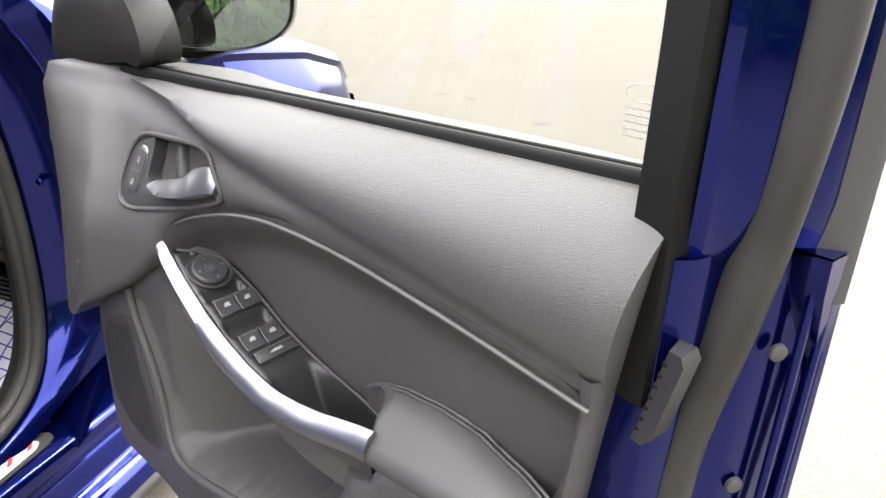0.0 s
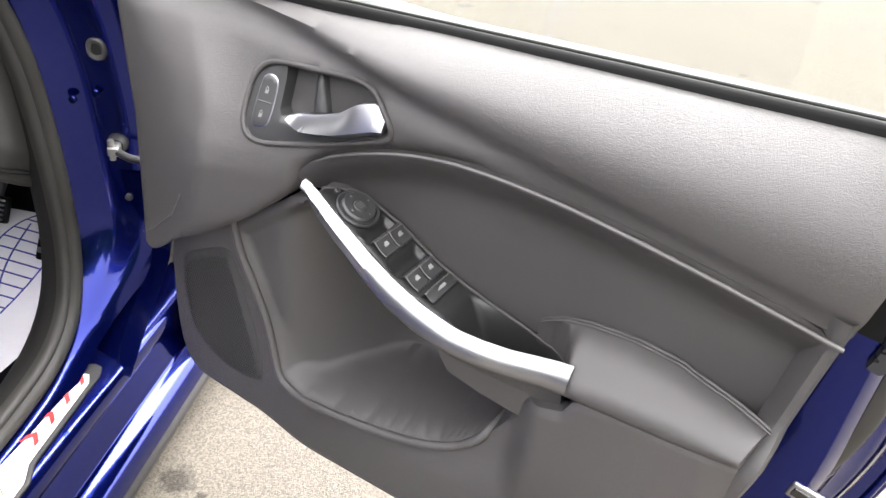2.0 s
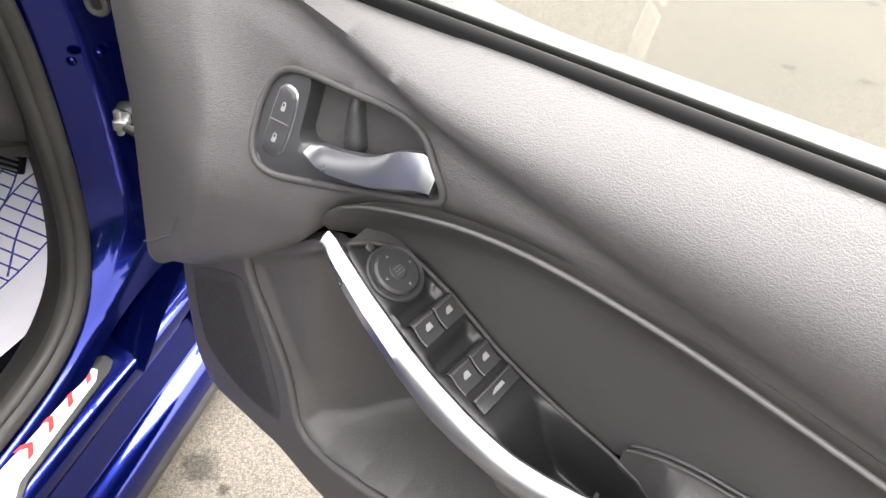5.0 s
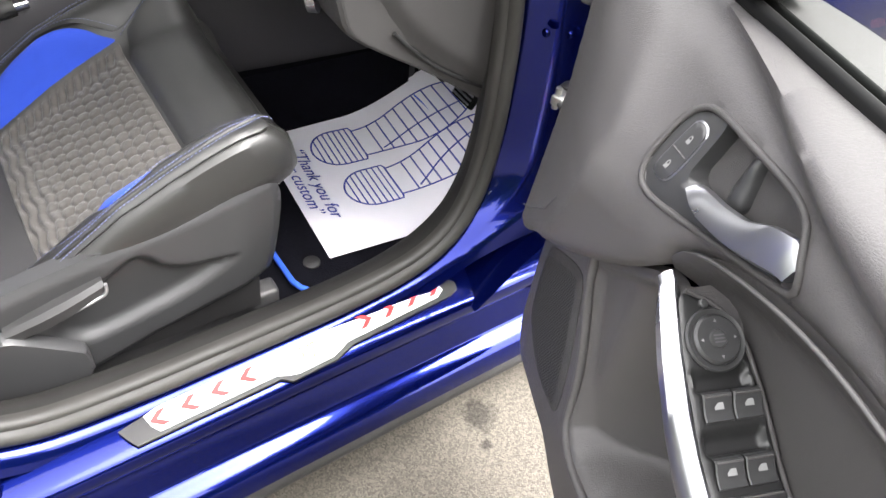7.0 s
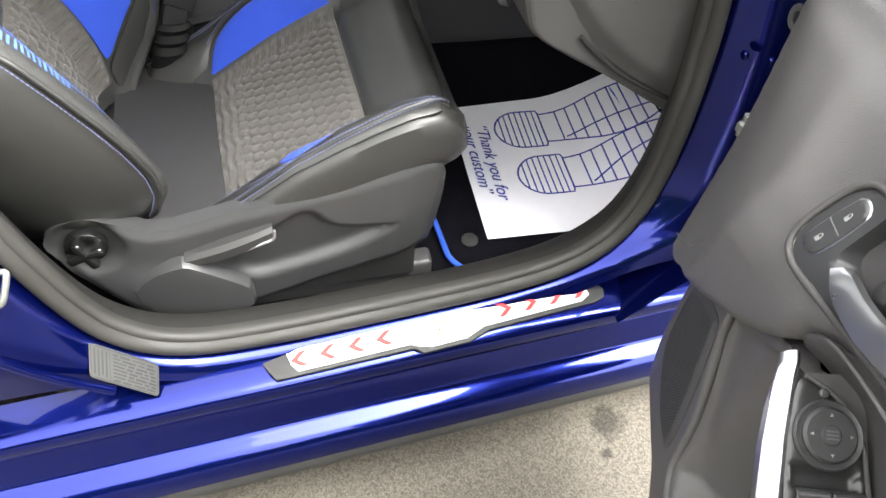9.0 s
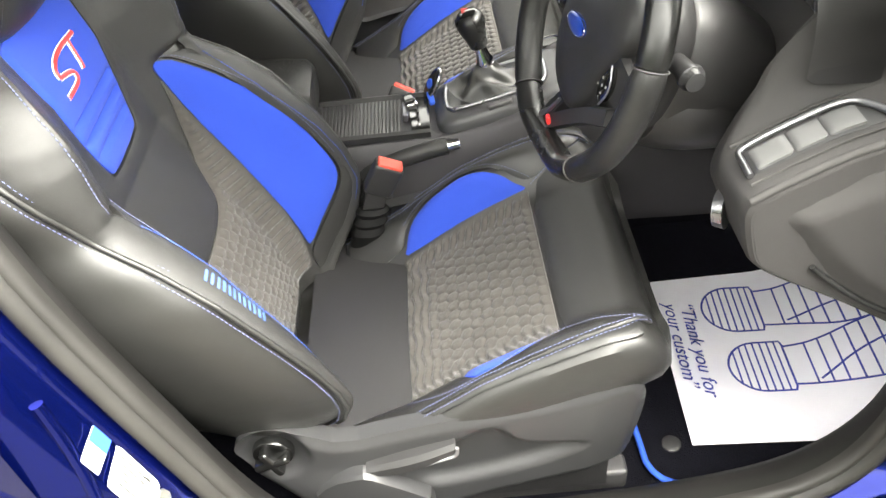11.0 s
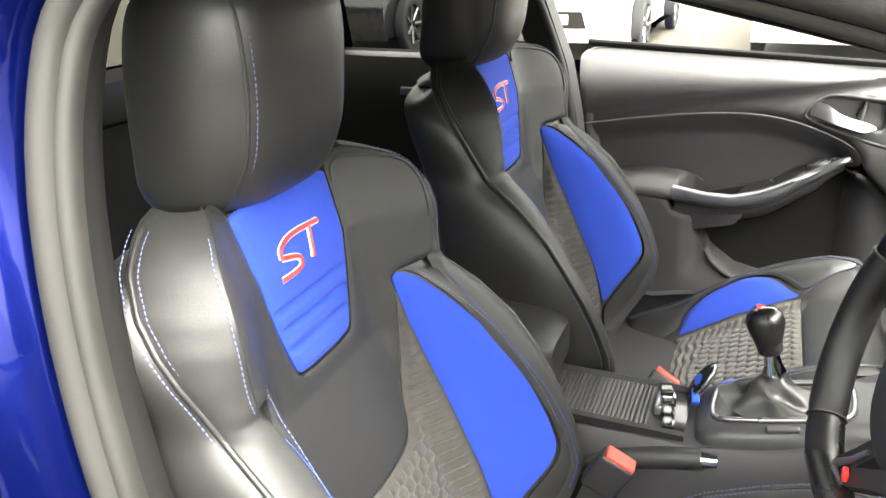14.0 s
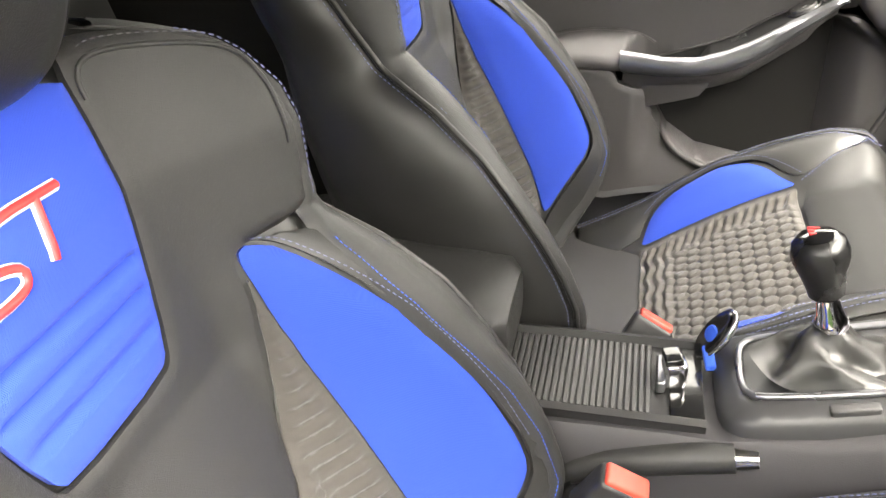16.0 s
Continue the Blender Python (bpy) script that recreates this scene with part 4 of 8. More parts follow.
        lever.append([L(a, dd - o, z) for o, z in ((out - 0.010, lo + 0.001), (out + 0.002, lo), (out + 0.0075, lo + 0.15 * (hi - lo)), (out + 0.002, lo + 0.75 * (hi - lo)), (out - 0.003, hi), (out - 0.010, hi - 0.001))])
    loft("handle_lever", lever, SILVER, bezel, True, label="satin silver door handle")
    btn = [(0.398, 0.962), (0.404, 0.969), (0.418, 0.968), (0.424, 0.960), (0.424, 0.918), (0.418, 0.910), (0.405, 0.909), (0.398, 0.916)]
    lb = patch("lock_button_frame", btn, pl(0.0015), SILVER, bezel, 0.006, 0.001, 0.003, 1, 0.004, "silver-edged lock buttons")
    core = np.array(btn)
    core = core.mean(0) + (core - core.mean(0)) * np.array([0.88, 0.945])
    body_ = patch("lock_buttons", core, pl(0.0028), GLOSS_SATIN, lb, 0.005, 0.0008, 0.002, 1, 0.003)
    tube("button_divider", [pl(0.0032)(u, 0.939, 0) for u in (0.4012, 0.411, 0.4208)], 0.0007, PIPING, body_, sides=5)
    for zc in (0.926, 0.952):
        patch("lock_mark", [(0.4085, zc - 0.004), (0.4085, zc), (0.4135, zc), (0.4135, zc - 0.004)], pl(0.0034), MARK, body_, 0.005, 0, 0.003, 0, 0)
        tube("lock_mark_hoop", [pl(0.0036)(0.411 + 0.0018 * math.cos(q), zc + 0.0035 * math.sin(q), 0) for q in np.linspace(0, math.pi, 7)], 0.0005, MARK, body_, sides=5)
    # cap seam, belt seal
    tube("cap_seam", [L(a, d_mid(a, z) - 0.0006, z) for a, z in ((0.276, 0.750), (0.283, 0.763), (0.290, 0.776), (0.296, 0.788))], 0.0009, DARK_THREAD, door, sides=5)
    tube("cap_seam", [L(a, d_mid(a, z) - 0.0006, z) for a, z in ((0.194, 0.683), (0.22, 0.700), (0.25, 0.728), (0.276, 0.750))], 0.0010, DARK_THREAD, door, sides=5)
    aa = np.linspace(0.285, 1.090, 24)
    sweep("belt_seal", [L(a, -0.031, belt_z(a) + 0.002) for a in aa], chaikin([(-0.005, -0.010), (-0.004, 0.001), (0.0, 0.004), (0.004, 0.004), (0.006, 0.0), (0.006, -0.012)], 1), lambda i, p_, t_: np.array(L(0.5, 0.1, 0.5)) - np.array(L(0.5, 0, 0.5)), RUBBER_BLACK, door, label="black glass run seal")
    sweep("belt_seal_outer", [L(a, -0.012, belt_z(a) - 0.001) for a in aa], chaikin([(-0.005, -0.010), (-0.004, 0.003), (0.0, 0.006), (0.005, 0.003), (0.008, -0.012)], 1), lambda i, p_, t_: np.array(L(0.5, 0.1, 0.5)) - np.array(L(0.5, 0, 0.5)), RUBBER_BLACK, door)
    # glass
    gl = [(0.30, belt_z(0.30) - 0.02), (1.098, belt_z(1.098) - 0.02), (1.095, 1.20), (1.075, 1.31), (0.98, 1.345), (0.75, 1.315), (0.52, 1.22)]
    ob = patch("window_glass", gl, lambda u, v, w: L(u, -0.022 - 0.0 * v - 0.28 * max(0, v - 1.06) * (0 if shell else 1), v), GLASS if shell else FAR_GLASS, door, 0.06, 0, 0.01, 0, 0, "clear side window")
    ob.visible_shadow = False
    return door


MESH = material("speaker_mesh", (0.042, 0.041, 0.042), 0.6, grain=0.0006, gscale=300, kind="leather", vary=0.1)
TRAY_BLACK = material("tray_black", (0.014, 0.014, 0.0145), 0.38, vary=0.1, grain=0.00008, gscale=900)
GLOSS_SATIN = material("satin_black", (0.030, 0.030, 0.031), 0.40, vary=0.1, grain=0.00008, gscale=900)
MARK = material("pale_marking", (0.2, 0.2, 0.2), 0.6, vary=0.05)
RUBBER_BLACK = material("black_rubber", (0.005, 0.005, 0.005), 0.65, vary=0.2, spec=0.15)

HINGE, ALONG, OUT = np.array([0.794, 0.657, 0.0]), np.array([0.9444, -0.3289, 0.0]), np.array([0.3289, 0.9444, 0.0])


def L_driver(a, d, z):
    return tuple(HINGE + a * ALONG + d * OUT + np.array([0, 0, z]))


def L_far(a, d, z):
    return (-0.832 - d, 0.708 - a, z + 0.008)


driver_door = front_door("driver_door", L_driver, "open blue front door with black trim and silver pull strip", True)
far_door = front_door("passenger_door", L_far, "closed front door with black trim and silver pull strip", False)


# the driver's door as pressed steel
def rear_shift(z):
    return -0.10 * sstep(0.75, 0.25, z)


SECTION = [(0.115, 0.0), (0.11, 0.045), (0.17, 0.072), (0.5, 0.095), (0.9, 0.095), (1.12, 0.080), (1.196, 0.066), (1.203, 0.060), (1.200, 0.054), (1.182, 0.048), (1.172, 0.040), (1.160, 0.018), (1.152, 0.010), (1.140, 0.004), (1.131, -0.012), (1.120, -0.046), (1.108, -0.058), (1.075, -0.060), (1.04, -0.04), (0.90, -0.036), (0.85, -0.035), (0.6, -0.030), (0.42, -0.028), (0.37, -0.027), (0.25, -0.025), (0.16, -0.02)]
rings = []
for z in np.r_[np.linspace(0.26, 1.03, 26)]:
    s = rear_shift(z)
    bulge = 0.018 * math.sin(math.pi * (z - 0.26) / 0.8)
    under = sstep(0.26, 0.34, z)
    dent = 0.098 * sstep(0.40, 0.46, z) * sstep(0.84, 0.76, z)
    rings.append([L_driver(a + s * sstep(0.6, 1.1, a), (d + (bulge if d > 0.04 else 0) + (dent if 0.40 < a < 0.87 and d < 0 else 0)) * (0.6 + 0.4 * under) * ((1 - 0.62 * sstep(0.86, 1.03, z)) if d > 0.065 else 1), max(z, 0.345) if d < 0.02 else z) for a, d in SECTION])
loft("door_shell", rings, PAINT, driver_door, True, label="blue painted door pressing")
ledge = rings[-1][4:18]
make("shell_ledge", [(x, y, z + 0.002) for x, y, z in ledge], [tuple(range(len(ledge)))], PAINT, driver_door, smooth=False)
# sash and window frame
rings = []
for z in np.linspace(0.90, 1.36, 14):
    s = -0.03 * sstep(1.2, 1.42, z)
    rings.append([L_driver(a + s, d, z) for a, d in ((1.072, -0.060), (1.104, -0.066), (1.112, -0.045), (1.102, -0.012), (1.076, -0.012))])
loft("window_sash", rings, RUBBER_BLACK, driver_door, True, label="matt black window sash")
rings = []
for z in np.linspace(0.92, 1.40, 20):
    s = -0.03 * sstep(1.2, 1.42, z)
    sink = 0.030 * sstep(1.08, 0.94, z)
    rings.append([L_driver(a + s - 0.4 * sink, d + sink, z) for a, d in ((1.113, -0.052), (1.124, -0.048), (1.133, -0.030), (1.150, -0.020), (1.160, 0.0), (1.170, 0.02), (1.182, 0.03), (1.186, 0.05), (1.13, 0.05), (1.105, 0.0))])
loft("window_frame", rings, PAINT, driver_door, True)
rings = []
for z in np.linspace(0.985, 1.40, 10):
    s = -0.03 * sstep(1.2, 1.42, z)
    rings.append([L_driver(a + s, d, z) for a, d in ((1.150, 0.030), (1.178, 0.040), (1.200, 0.050), (1.206, 0.060), (1.200, 0.070), (1.15, 0.075))])
loft("frame_cover", rings, GREY_PLASTIC, driver_door, True)
tube("window_frame", [L_driver(a, 0.0, z) for a, z in ((1.13, 1.36), (1.0, 1.395), (0.8, 1.37), (0.50, 1.29), (0.30, 1.19), (0.16, 1.10))], 0.024, RUBBER_BLACK, driver_door, k=2, step=0.04)
seal_pts = [(0.98, 0.30), (1.02, 0.42), (1.06, 0.55), (1.098, 0.68), (1.122, 0.78), (1.122, 0.84), (1.130, 0.90), (1.142, 0.97), (1.155, 1.08), (1.164, 1.2), (1.16, 1.36)]
tube("door_edge_seal", [L_driver(a, interp(z, (0.3, 0.8, 1.0, 1.4), (-0.02, -0.018, 0.0, 0.0)), z) for a, z in seal_pts], 0.022, RUBBER, driver_door, k=2, step=0.02, sides=12, label="rubber seal along the door edge")
tube("edge_channel", [L_driver(a - 0.021, interp(z, (0.3, 0.8, 1.0, 1.4), (-0.026, -0.024, -0.004, -0.004)), z) for a, z in seal_pts], 0.007, RUBBER_BLACK, driver_door, k=2, step=0.02, sides=8)
rings = []
for z, a0 in ((0.872, 1.103), (0.88, 1.106), (0.955, 1.121), (0.963, 1.122)):
    e = 0.7 if z in (0.872, 0.963) else 1
    rings.append([L_driver(a0 + x, d, z) for x, d in ((-0.004 * e, -0.048), (-0.002 * e, -0.070), (0.014 * e, -0.074), (0.018 * e, -0.050))])
latch = loft("edge_buffer", rings, PLASTIC, driver_door, True, label="ribbed black buffer on the door edge")
for k in range(7):
    z = 0.884 + 0.011 * k
    rbox("rib", L_driver(1.1045 + 0.2 * (z - 0.876), -0.066, z), (0.005, 0.010, 0.004), 0.001, RUBBER_BLACK, latch, (0, 0, -19))
for a0, d0, z0 in ((1.176, 0.022, 0.943), (1.168, 0.020, 0.803)):
    revolve("edge_plug", [(0.0, 0.002), (0.006, 0.0018), (0.0078, 0.0005), (0.008, -0.003)], L_driver(a0, d0, z0), tuple(ALONG * 0.8 - OUT * 0.6), GREY_PLASTIC, driver_door, 20)
for a0, d0, r0 in ((1.186, 0.034, 0.0045), (1.196, 0.050, 0.0040)):
    tube("pressed_ridge", [L_driver(a0 + rear_shift(z), d0 + 0.006 * math.sin(9 * z), z) for z in np.linspace(0.34, 1.0, 24)], r0, PAINT, driver_door, sides=8)
rbox("latch_slot", L_driver(1.108, -0.058, 0.69), (0.036, 0.008, 0.022), 0.003, SILVER, driver_door, (0, 12, -19))
rbox("latch_hole", L_driver(1.107, -0.0615, 0.69), (0.026, 0.004, 0.012), 0.002, GLOSS_BLACK, driver_door, (0, 12, -19))

# ---- mirror, reflector, glass marks on the driver's door ----
REFLECT = material("red_reflector", (0.55, 0.01, 0.02), 0.25, coat=1.0, grain=0.0012, gscale=260, vary=0.1)
patch("reflector", [(0.958, 0.618), (0.974, 0.648), (1.036, 0.674), (1.026, 0.626)], lambda u, v, w: L_driver(u, -0.137 + 0.22 * max(0, u - 0.955) - w, v), REFLECT, driver_door, 0.008, 0.002, 0.006, 1, 0.02, "red safety reflector")
patch("mirror_corner", [(0.148, 1.142), (0.11, 1.076), (0.1, 1.029), (0.159, 1.018), (0.302, 1.055), (0.358, 1.049), (0.354, 1.105), (0.312, 1.156)], lambda u, v, w: L_driver(u, -0.05 - w, v), PILLAR, driver_door, 0.015, 0.008, 0.02, 1, 0.06, "black mirror corner cover")
mirror = thing("door_mirror", "gloss black door mirror on the open door", "mirror", L_driver(0.22, 0.12, 1.05))
MB, MT_, MN = np.array([0.20, 0.07]), np.array([0.60, 0.80]), np.array([0.80, -0.60])


def on_mirror(q, z, n):
    """q outwards along the glass, n towards the viewer of the glass"""
    a, d = MB + q * MT_ + n * MN
    return L_driver(a, d, z)


FACE = chaikin([(0.024, 1.15), (0.021, 1.11), (0.024, 1.055), (0.033, 1.027), (0.060, 1.028), (0.104, 1.041), (0.160, 1.052), (0.198, 1.076), (0.207, 1.11), (0.206, 1.15), (0.19, 1.185), (0.12, 1.20), (0.05, 1.19)], 2)
fc = FACE.mean(0)
loft("mirror_shell", [[on_mirror(q, z, n) for q, z in fc + (FACE - fc) * k] for n, k in ((-0.004, 0.97), (0.006, 1.0), (0.008, 1.05), (-0.004, 1.10), (-0.04, 1.10), (-0.08, 0.92), (-0.10, 0.55))], GLOSS_BLACK, mirror, True, label="gloss black mirror housing")
make("mirror_face", [on_mirror(q, z, 0.0 - 0.10 * (z - fc[1]) + 0.10 * (q - fc[0])) for q, z in fc + (FACE - fc) * 0.985], [tuple(range(len(FACE)))], MIRROR, mirror, "mirror glass", smooth=False)
tube("mirror_arm", [L_driver(0.20, -0.01, 1.050), L_driver(0.20, 0.03, 1.055), L_driver(0.20, 0.08, 1.075)], 0.026, GLOSS_BLACK, mirror, k=1, step=0.02)
etch = material("glass_etching", (0.26, 0.28, 0.27), 0.7)
tube("glass_mark", [L_driver(1.052 + 0.017 * math.cos(q), -0.0265, 1.139 + 0.007 * math.sin(q)) for q in np.linspace(0, 2 * math.pi, 24, endpoint=False)], 0.0004, etch, driver_door, True, 5)
for k in range(5):
    w = (0.036, 0.036, 0.034, 0.030, 0.018)[k]
    z = 1.126 - 0.0055 * k
    make("glass_mark", [L_driver(1.036, -0.0265, z), L_driver(1.036 + w, -0.0265, z), L_driver(1.036 + w, -0.0265, z + 0.0011), L_driver(1.036, -0.0265, z + 0.0011)], [(0, 1, 2, 3)], etch, driver_door, smooth=False)

# ---- front seats ----
SX = 0.390


RIDGE = ((0.43, 0.50, 0.55, 0.60, 0.66, 0.72, 0.77, 0.82, 0.86, 0.895, 0.912, 0.925, 0.94, 0.97, 1.0, 1.03, 1.06, 1.075, 1.088, 1.10), (0.165, 0.20, 0.224, 0.240, 0.245, 0.238, 0.228, 0.216, 0.209, 0.206, 0.209, 0.214, 0.218, 0.221, 0.222, 0.217, 0.203, 0.190, 0.165, 0.13))
PIPE_U = ((0.43, 0.47, 0.53, 0.575, 0.62, 0.67, 0.72, 0.77, 0.82, 0.87, 0.912, 0.94, 0.97, 1.0, 1.03, 1.06, 1.08, 1.092, 1.10), (0.17, 0.205, 0.238, 0.252, 0.262, 0.268, 0.272, 0.273, 0.270, 0.260, 0.246, 0.250, 0.257, 0.259, 0.250, 0.224, 0.195, 0.170, 0.14))
PIPE_Y = ((0.43, 0.47, 0.53, 0.575, 0.62, 0.67, 0.72, 0.77, 0.82, 0.87, 0.912, 0.94, 0.97, 1.0, 1.03, 1.06, 1.08, 1.092, 1.10), (-0.235, -0.205, -0.172, -0.160, -0.163, -0.180, -0.205, -0.236, -0.272, -0.325, -0.386, -0.402, -0.418, -0.436, -0.460, -0.488, -0.503, -0.511, -0.515))


def ridge_u(z):
    """The stitched crest of the bolster below, of the shoulder wing above."""
    return interp(z, *RIDGE)


def pipe_at(z):
    """The outer piped edge, where the side leather begins."""
    return interp(z, *PIPE_U), interp(z, *PIPE_Y)


def bolster(u, z):
    """Deep side bolsters below, a shoulder wing above, with a notch between."""
    h = interp(z, (0.45, 0.52, 0.60, 0.72, 0.83, 0.86, 0.885, 0.905, 0.925, 0.95, 0.97, 1.0, 1.03, 1.06, 1.09), (0.13, 0.155, 0.165, 0.155, 0.133, 0.115, 0.088, 0.064, 0.052, 0.055, 0.061, 0.069, 0.071, 0.066, 0.060))
    return h * sstep(interp(z, (0.80, 0.95), (0.115, 0.092)), interp(z, (0.86, 0.93), (0.262, 0.232)), abs(u))


def back_y(u, z):
    y = -0.450 + (1.034 - z) * 0.32 + bolster(u, z)
    y -= interp(z, (0.55, 0.70, 0.84, 0.92, 1.0), (0.0, 0.018, 0.030, 0.016, 0.0)) * (1 - sstep(0.11, 0.20, abs(u)))
    zc = 0.917 + 0.10 * (abs(u) - 0.147)
    y -= 0.004 * math.exp(-((z - zc) / 0.006) ** 2) * sstep(0.14, 0.17, abs(u))
    return y - 0.015 * sstep(0.62, 0.45, z) - 0.04 * sstep(1.075, 1.118, z) ** 2


def back_fn(off=0.0):
    def fn(u, z, w):
        e = 0.004
        nx = -(back_y(u + e, z) - back_y(u - e, z)) / (2 * e)
        nz = -(back_y(u, z + e) - back_y(u, z - e)) / (2 * e)
        n = np.array([nx, 1.0, nz])
        n /= np.linalg.norm(n)
        return tuple(np.array([SX + u, back_y(u, z), z]) + n * (w + off))
    return fn


def cush_z(u, y):
    au = abs(u)
    base = interp(y, (-0.26, -0.20, -0.085, 0.05, 0.15, 0.20, 0.25, 0.285, 0.305), (0.40, 0.395, 0.437, 0.517, 0.578, 0.604, 0.618, 0.606, 0.57))
    h = interp(y, (-0.26, -0.15, -0.05, 0.03, 0.10, 0.18, 0.26, 0.305), (0.05, 0.060, 0.078, 0.088, 0.080, 0.064, 0.046, 0.02))
    return base + h * sstep(0.138, 0.226, au) - 0.045 * sstep(0.236, 0.282, au) ** 2


def cush_fn(off=0.0):
    def fn(u, y, w):
        e = 0.004
        nx = -(cush_z(u + e, y) - cush_z(u - e, y)) / (2 * e)
        ny = -(cush_z(u, y + e) - cush_z(u, y - e)) / (2 * e)
        n = np.array([nx, ny, 1.0])
        n /= np.linalg.norm(n)
        return tuple(np.array([SX + u, y, cush_z(u, y)]) + n * (w + off))
    return fn


def mirrored(pts):
    return [(-u, v) for u, v in pts][::-1]


def ribs(size, fade):
    """Quilting that runs from flat ribs at the sides to honeycomb in the middle."""
    def f(u, v):
        hx, hy = u / size, v / size
        near = []
        for oy, ox in ((0.0, 0.0), (0.866, 0.5)):
            cy = round((hy - oy) / 1.732) * 1.732 + oy
            cx = round(hx - ox) + ox
            near += [math.hypot(hx - cx - i, hy - cy) for i in (-1, 0, 1)]
        near.sort()
        hexa = 0.0046 * (1 - math.exp(-((near[1] - near[0]) * size / 0.0042) ** 2))
        vv = (v + 0.0025 * math.sin(abs(u) * 110)) / (size * 0.70)
        rib = 0.0068 * (0.5 - 0.5 * math.cos(2 * math.pi * vv)) ** 0.8
        k = fade(u, v)
        return hexa * k + rib * (1 - k)
    return f


SHIELD = material("shield_plastic", (0.025, 0.025, 0.026), 0.42, grain=0.0001, gscale=900, vary=0.1)
ZINC_GREY = material("grey_metal_edge", (0.35, 0.35, 0.36), 0.35, 0.8, vary=0.05)


def car_seat():
    seat = thing("car_seat", "black leather sports seat with blue cloth inserts and charcoal centre", "car seat", (SX, 0.0, 0.26), "front seats")
    # ---- backrest
    rings = []
    for z in np.linspace(0.43, 1.112, 58):
        zz = min(z, 1.10)
        r = ridge_u(zz)
        pu, py = pipe_at(zz)
        back = -0.555 + (1.034 - z) * 0.26
        front = [(u, back_y(u, z) - 0.013) for u in np.linspace(r - 0.008, -r + 0.008, 31)]
        left = [(-(pu + du), py + (back - py) * f) for du, f in ((-0.007, 0.02), (0.003, 0.09), (0.011, 0.22), (0.015, 0.42), (0.012, 0.64), (-0.004, 0.86), (-0.028, 0.98))]
        rear = [(u, back - 0.012 * (1 - (u / pu) ** 2)) for u in np.linspace(-pu * 0.75, pu * 0.75, 7)]
        right = [(-u, y) for u, y in left][::-1]
        rings.append([(SX + u, y, z - 0.75 * max(0.0, z - 1.03) * sstep(-0.475, -0.53, y)) for u, y in front + left + rear + right])
    top = rings[-1]
    c = np.mean(np.array(top), axis=0)
    rings.append([tuple(c + (np.array(p) - c) * 0.9 + np.array([0, 0, 0.006])) for p in top])
    backrest = loft("backrest", rings, LEATHER, seat, True, True, "black leather backrest with deep bolsters")
    F = back_fn()
    ST = [(-0.090, 1.090), (-0.088, 1.03), (-0.078, 0.955), (-0.061, 0.884), (-0.050, 0.872), (0.055, 0.870), (0.067, 0.882), (0.087, 0.955), (0.098, 1.03), (0.102, 1.090)]

    def grooves(u, z):
        g = 0.0
        for zz in (0.957, 0.932, 0.906):
            g -= 0.0075 * math.exp(-((z - zz) / 0.0036) ** 2)
        return g
    panel = patch("head_panel", ST, F, BLUE_CLOTH, backrest, 0.0048, 0.003, 0.008, 1, 0.006, "blue cloth panel with a red and white badge", emboss=grooves)
    # shoulders
    SH = [(0.030, 0.687), (0.070, 0.692), (0.092, 0.703), (0.104, 0.728), (0.124, 0.776), (0.135, 0.825), (0.140, 0.862), (0.141, 0.893), (0.144, 0.914), (0.165, 0.920), (0.19, 0.923), (0.210, 0.930), (0.215, 0.95), (0.219, 0.975), (0.220, 1.0), (0.216, 1.03), (0.208, 1.052), (0.199, 1.068), (0.180, 1.084), (0.150, 1.093), (0.12, 1.098)]
    yoke = [(0.105, 1.096), (0.101, 1.03), (0.090, 0.955), (0.071, 0.879), (0.058, 0.866), (-0.053, 0.867), (-0.064, 0.881), (-0.081, 0.955), (-0.091, 1.03), (-0.093, 1.096)]
    outline = SH + yoke + mirrored(SH)
    patch("shoulder_yoke", outline, F, SMOOTH_LEATHER, backrest, 0.0065, 0.0022, 0.006, 1, 0.006, "black leather shoulders")
    top = [(-u, z) for u, z in ((0.097, 1.060), (0.098, 1.074), (0.108, 1.083), (0.130, 1.0845), (0.169, 1.077), (0.195, 1.067), (0.206, 1.052), (0.2085, 1.02), (0.207, 0.985))]
    top = resample(chaikin(top, 2, False), 0.007)
    tube("yoke_seam", [F(u, z, 0.0002) for u, z in top], 0.0020, SMOOTH_LEATHER, backrest, sides=8)
    dashes("stitching", [F(u * 1.01, z + 0.007, 0.002) for u, z in top[4:16]], DARK_THREAD, backrest, 0.006, 0.004, 0.0006)
    # charcoal centre
    GR = [(0.032, 0.683), (0.073, 0.688), (0.096, 0.701), (0.108, 0.727), (0.128, 0.775), (0.139, 0.825), (0.143, 0.865), (0.145, 0.895), (0.147, 0.865), (0.152, 0.80), (0.156, 0.71), (0.159, 0.60), (0.161, 0.50), (0.155, 0.455)]
    patch("centre_panel", GR + mirrored(GR), F, GREY_CLOTH, backrest, 0.0026, 0.004, 0.010, 1, 0.006, "charcoal quilted cloth", emboss=ribs(0.021, lambda u, z: sstep(0.80, 0.66, z) * sstep(0.15, 0.08, abs(u))))
    BL = [(0.146, 0.888), (0.147, 0.914), (0.156, 0.917), (0.172, 0.908), (0.191, 0.868), (0.206, 0.822), (0.218, 0.77), (0.224, 0.72), (0.228, 0.665), (0.226, 0.63), (0.212, 0.602), (0.190, 0.560), (0.166, 0.510), (0.163, 0.52), (0.160, 0.60), (0.157, 0.71), (0.153, 0.80)]
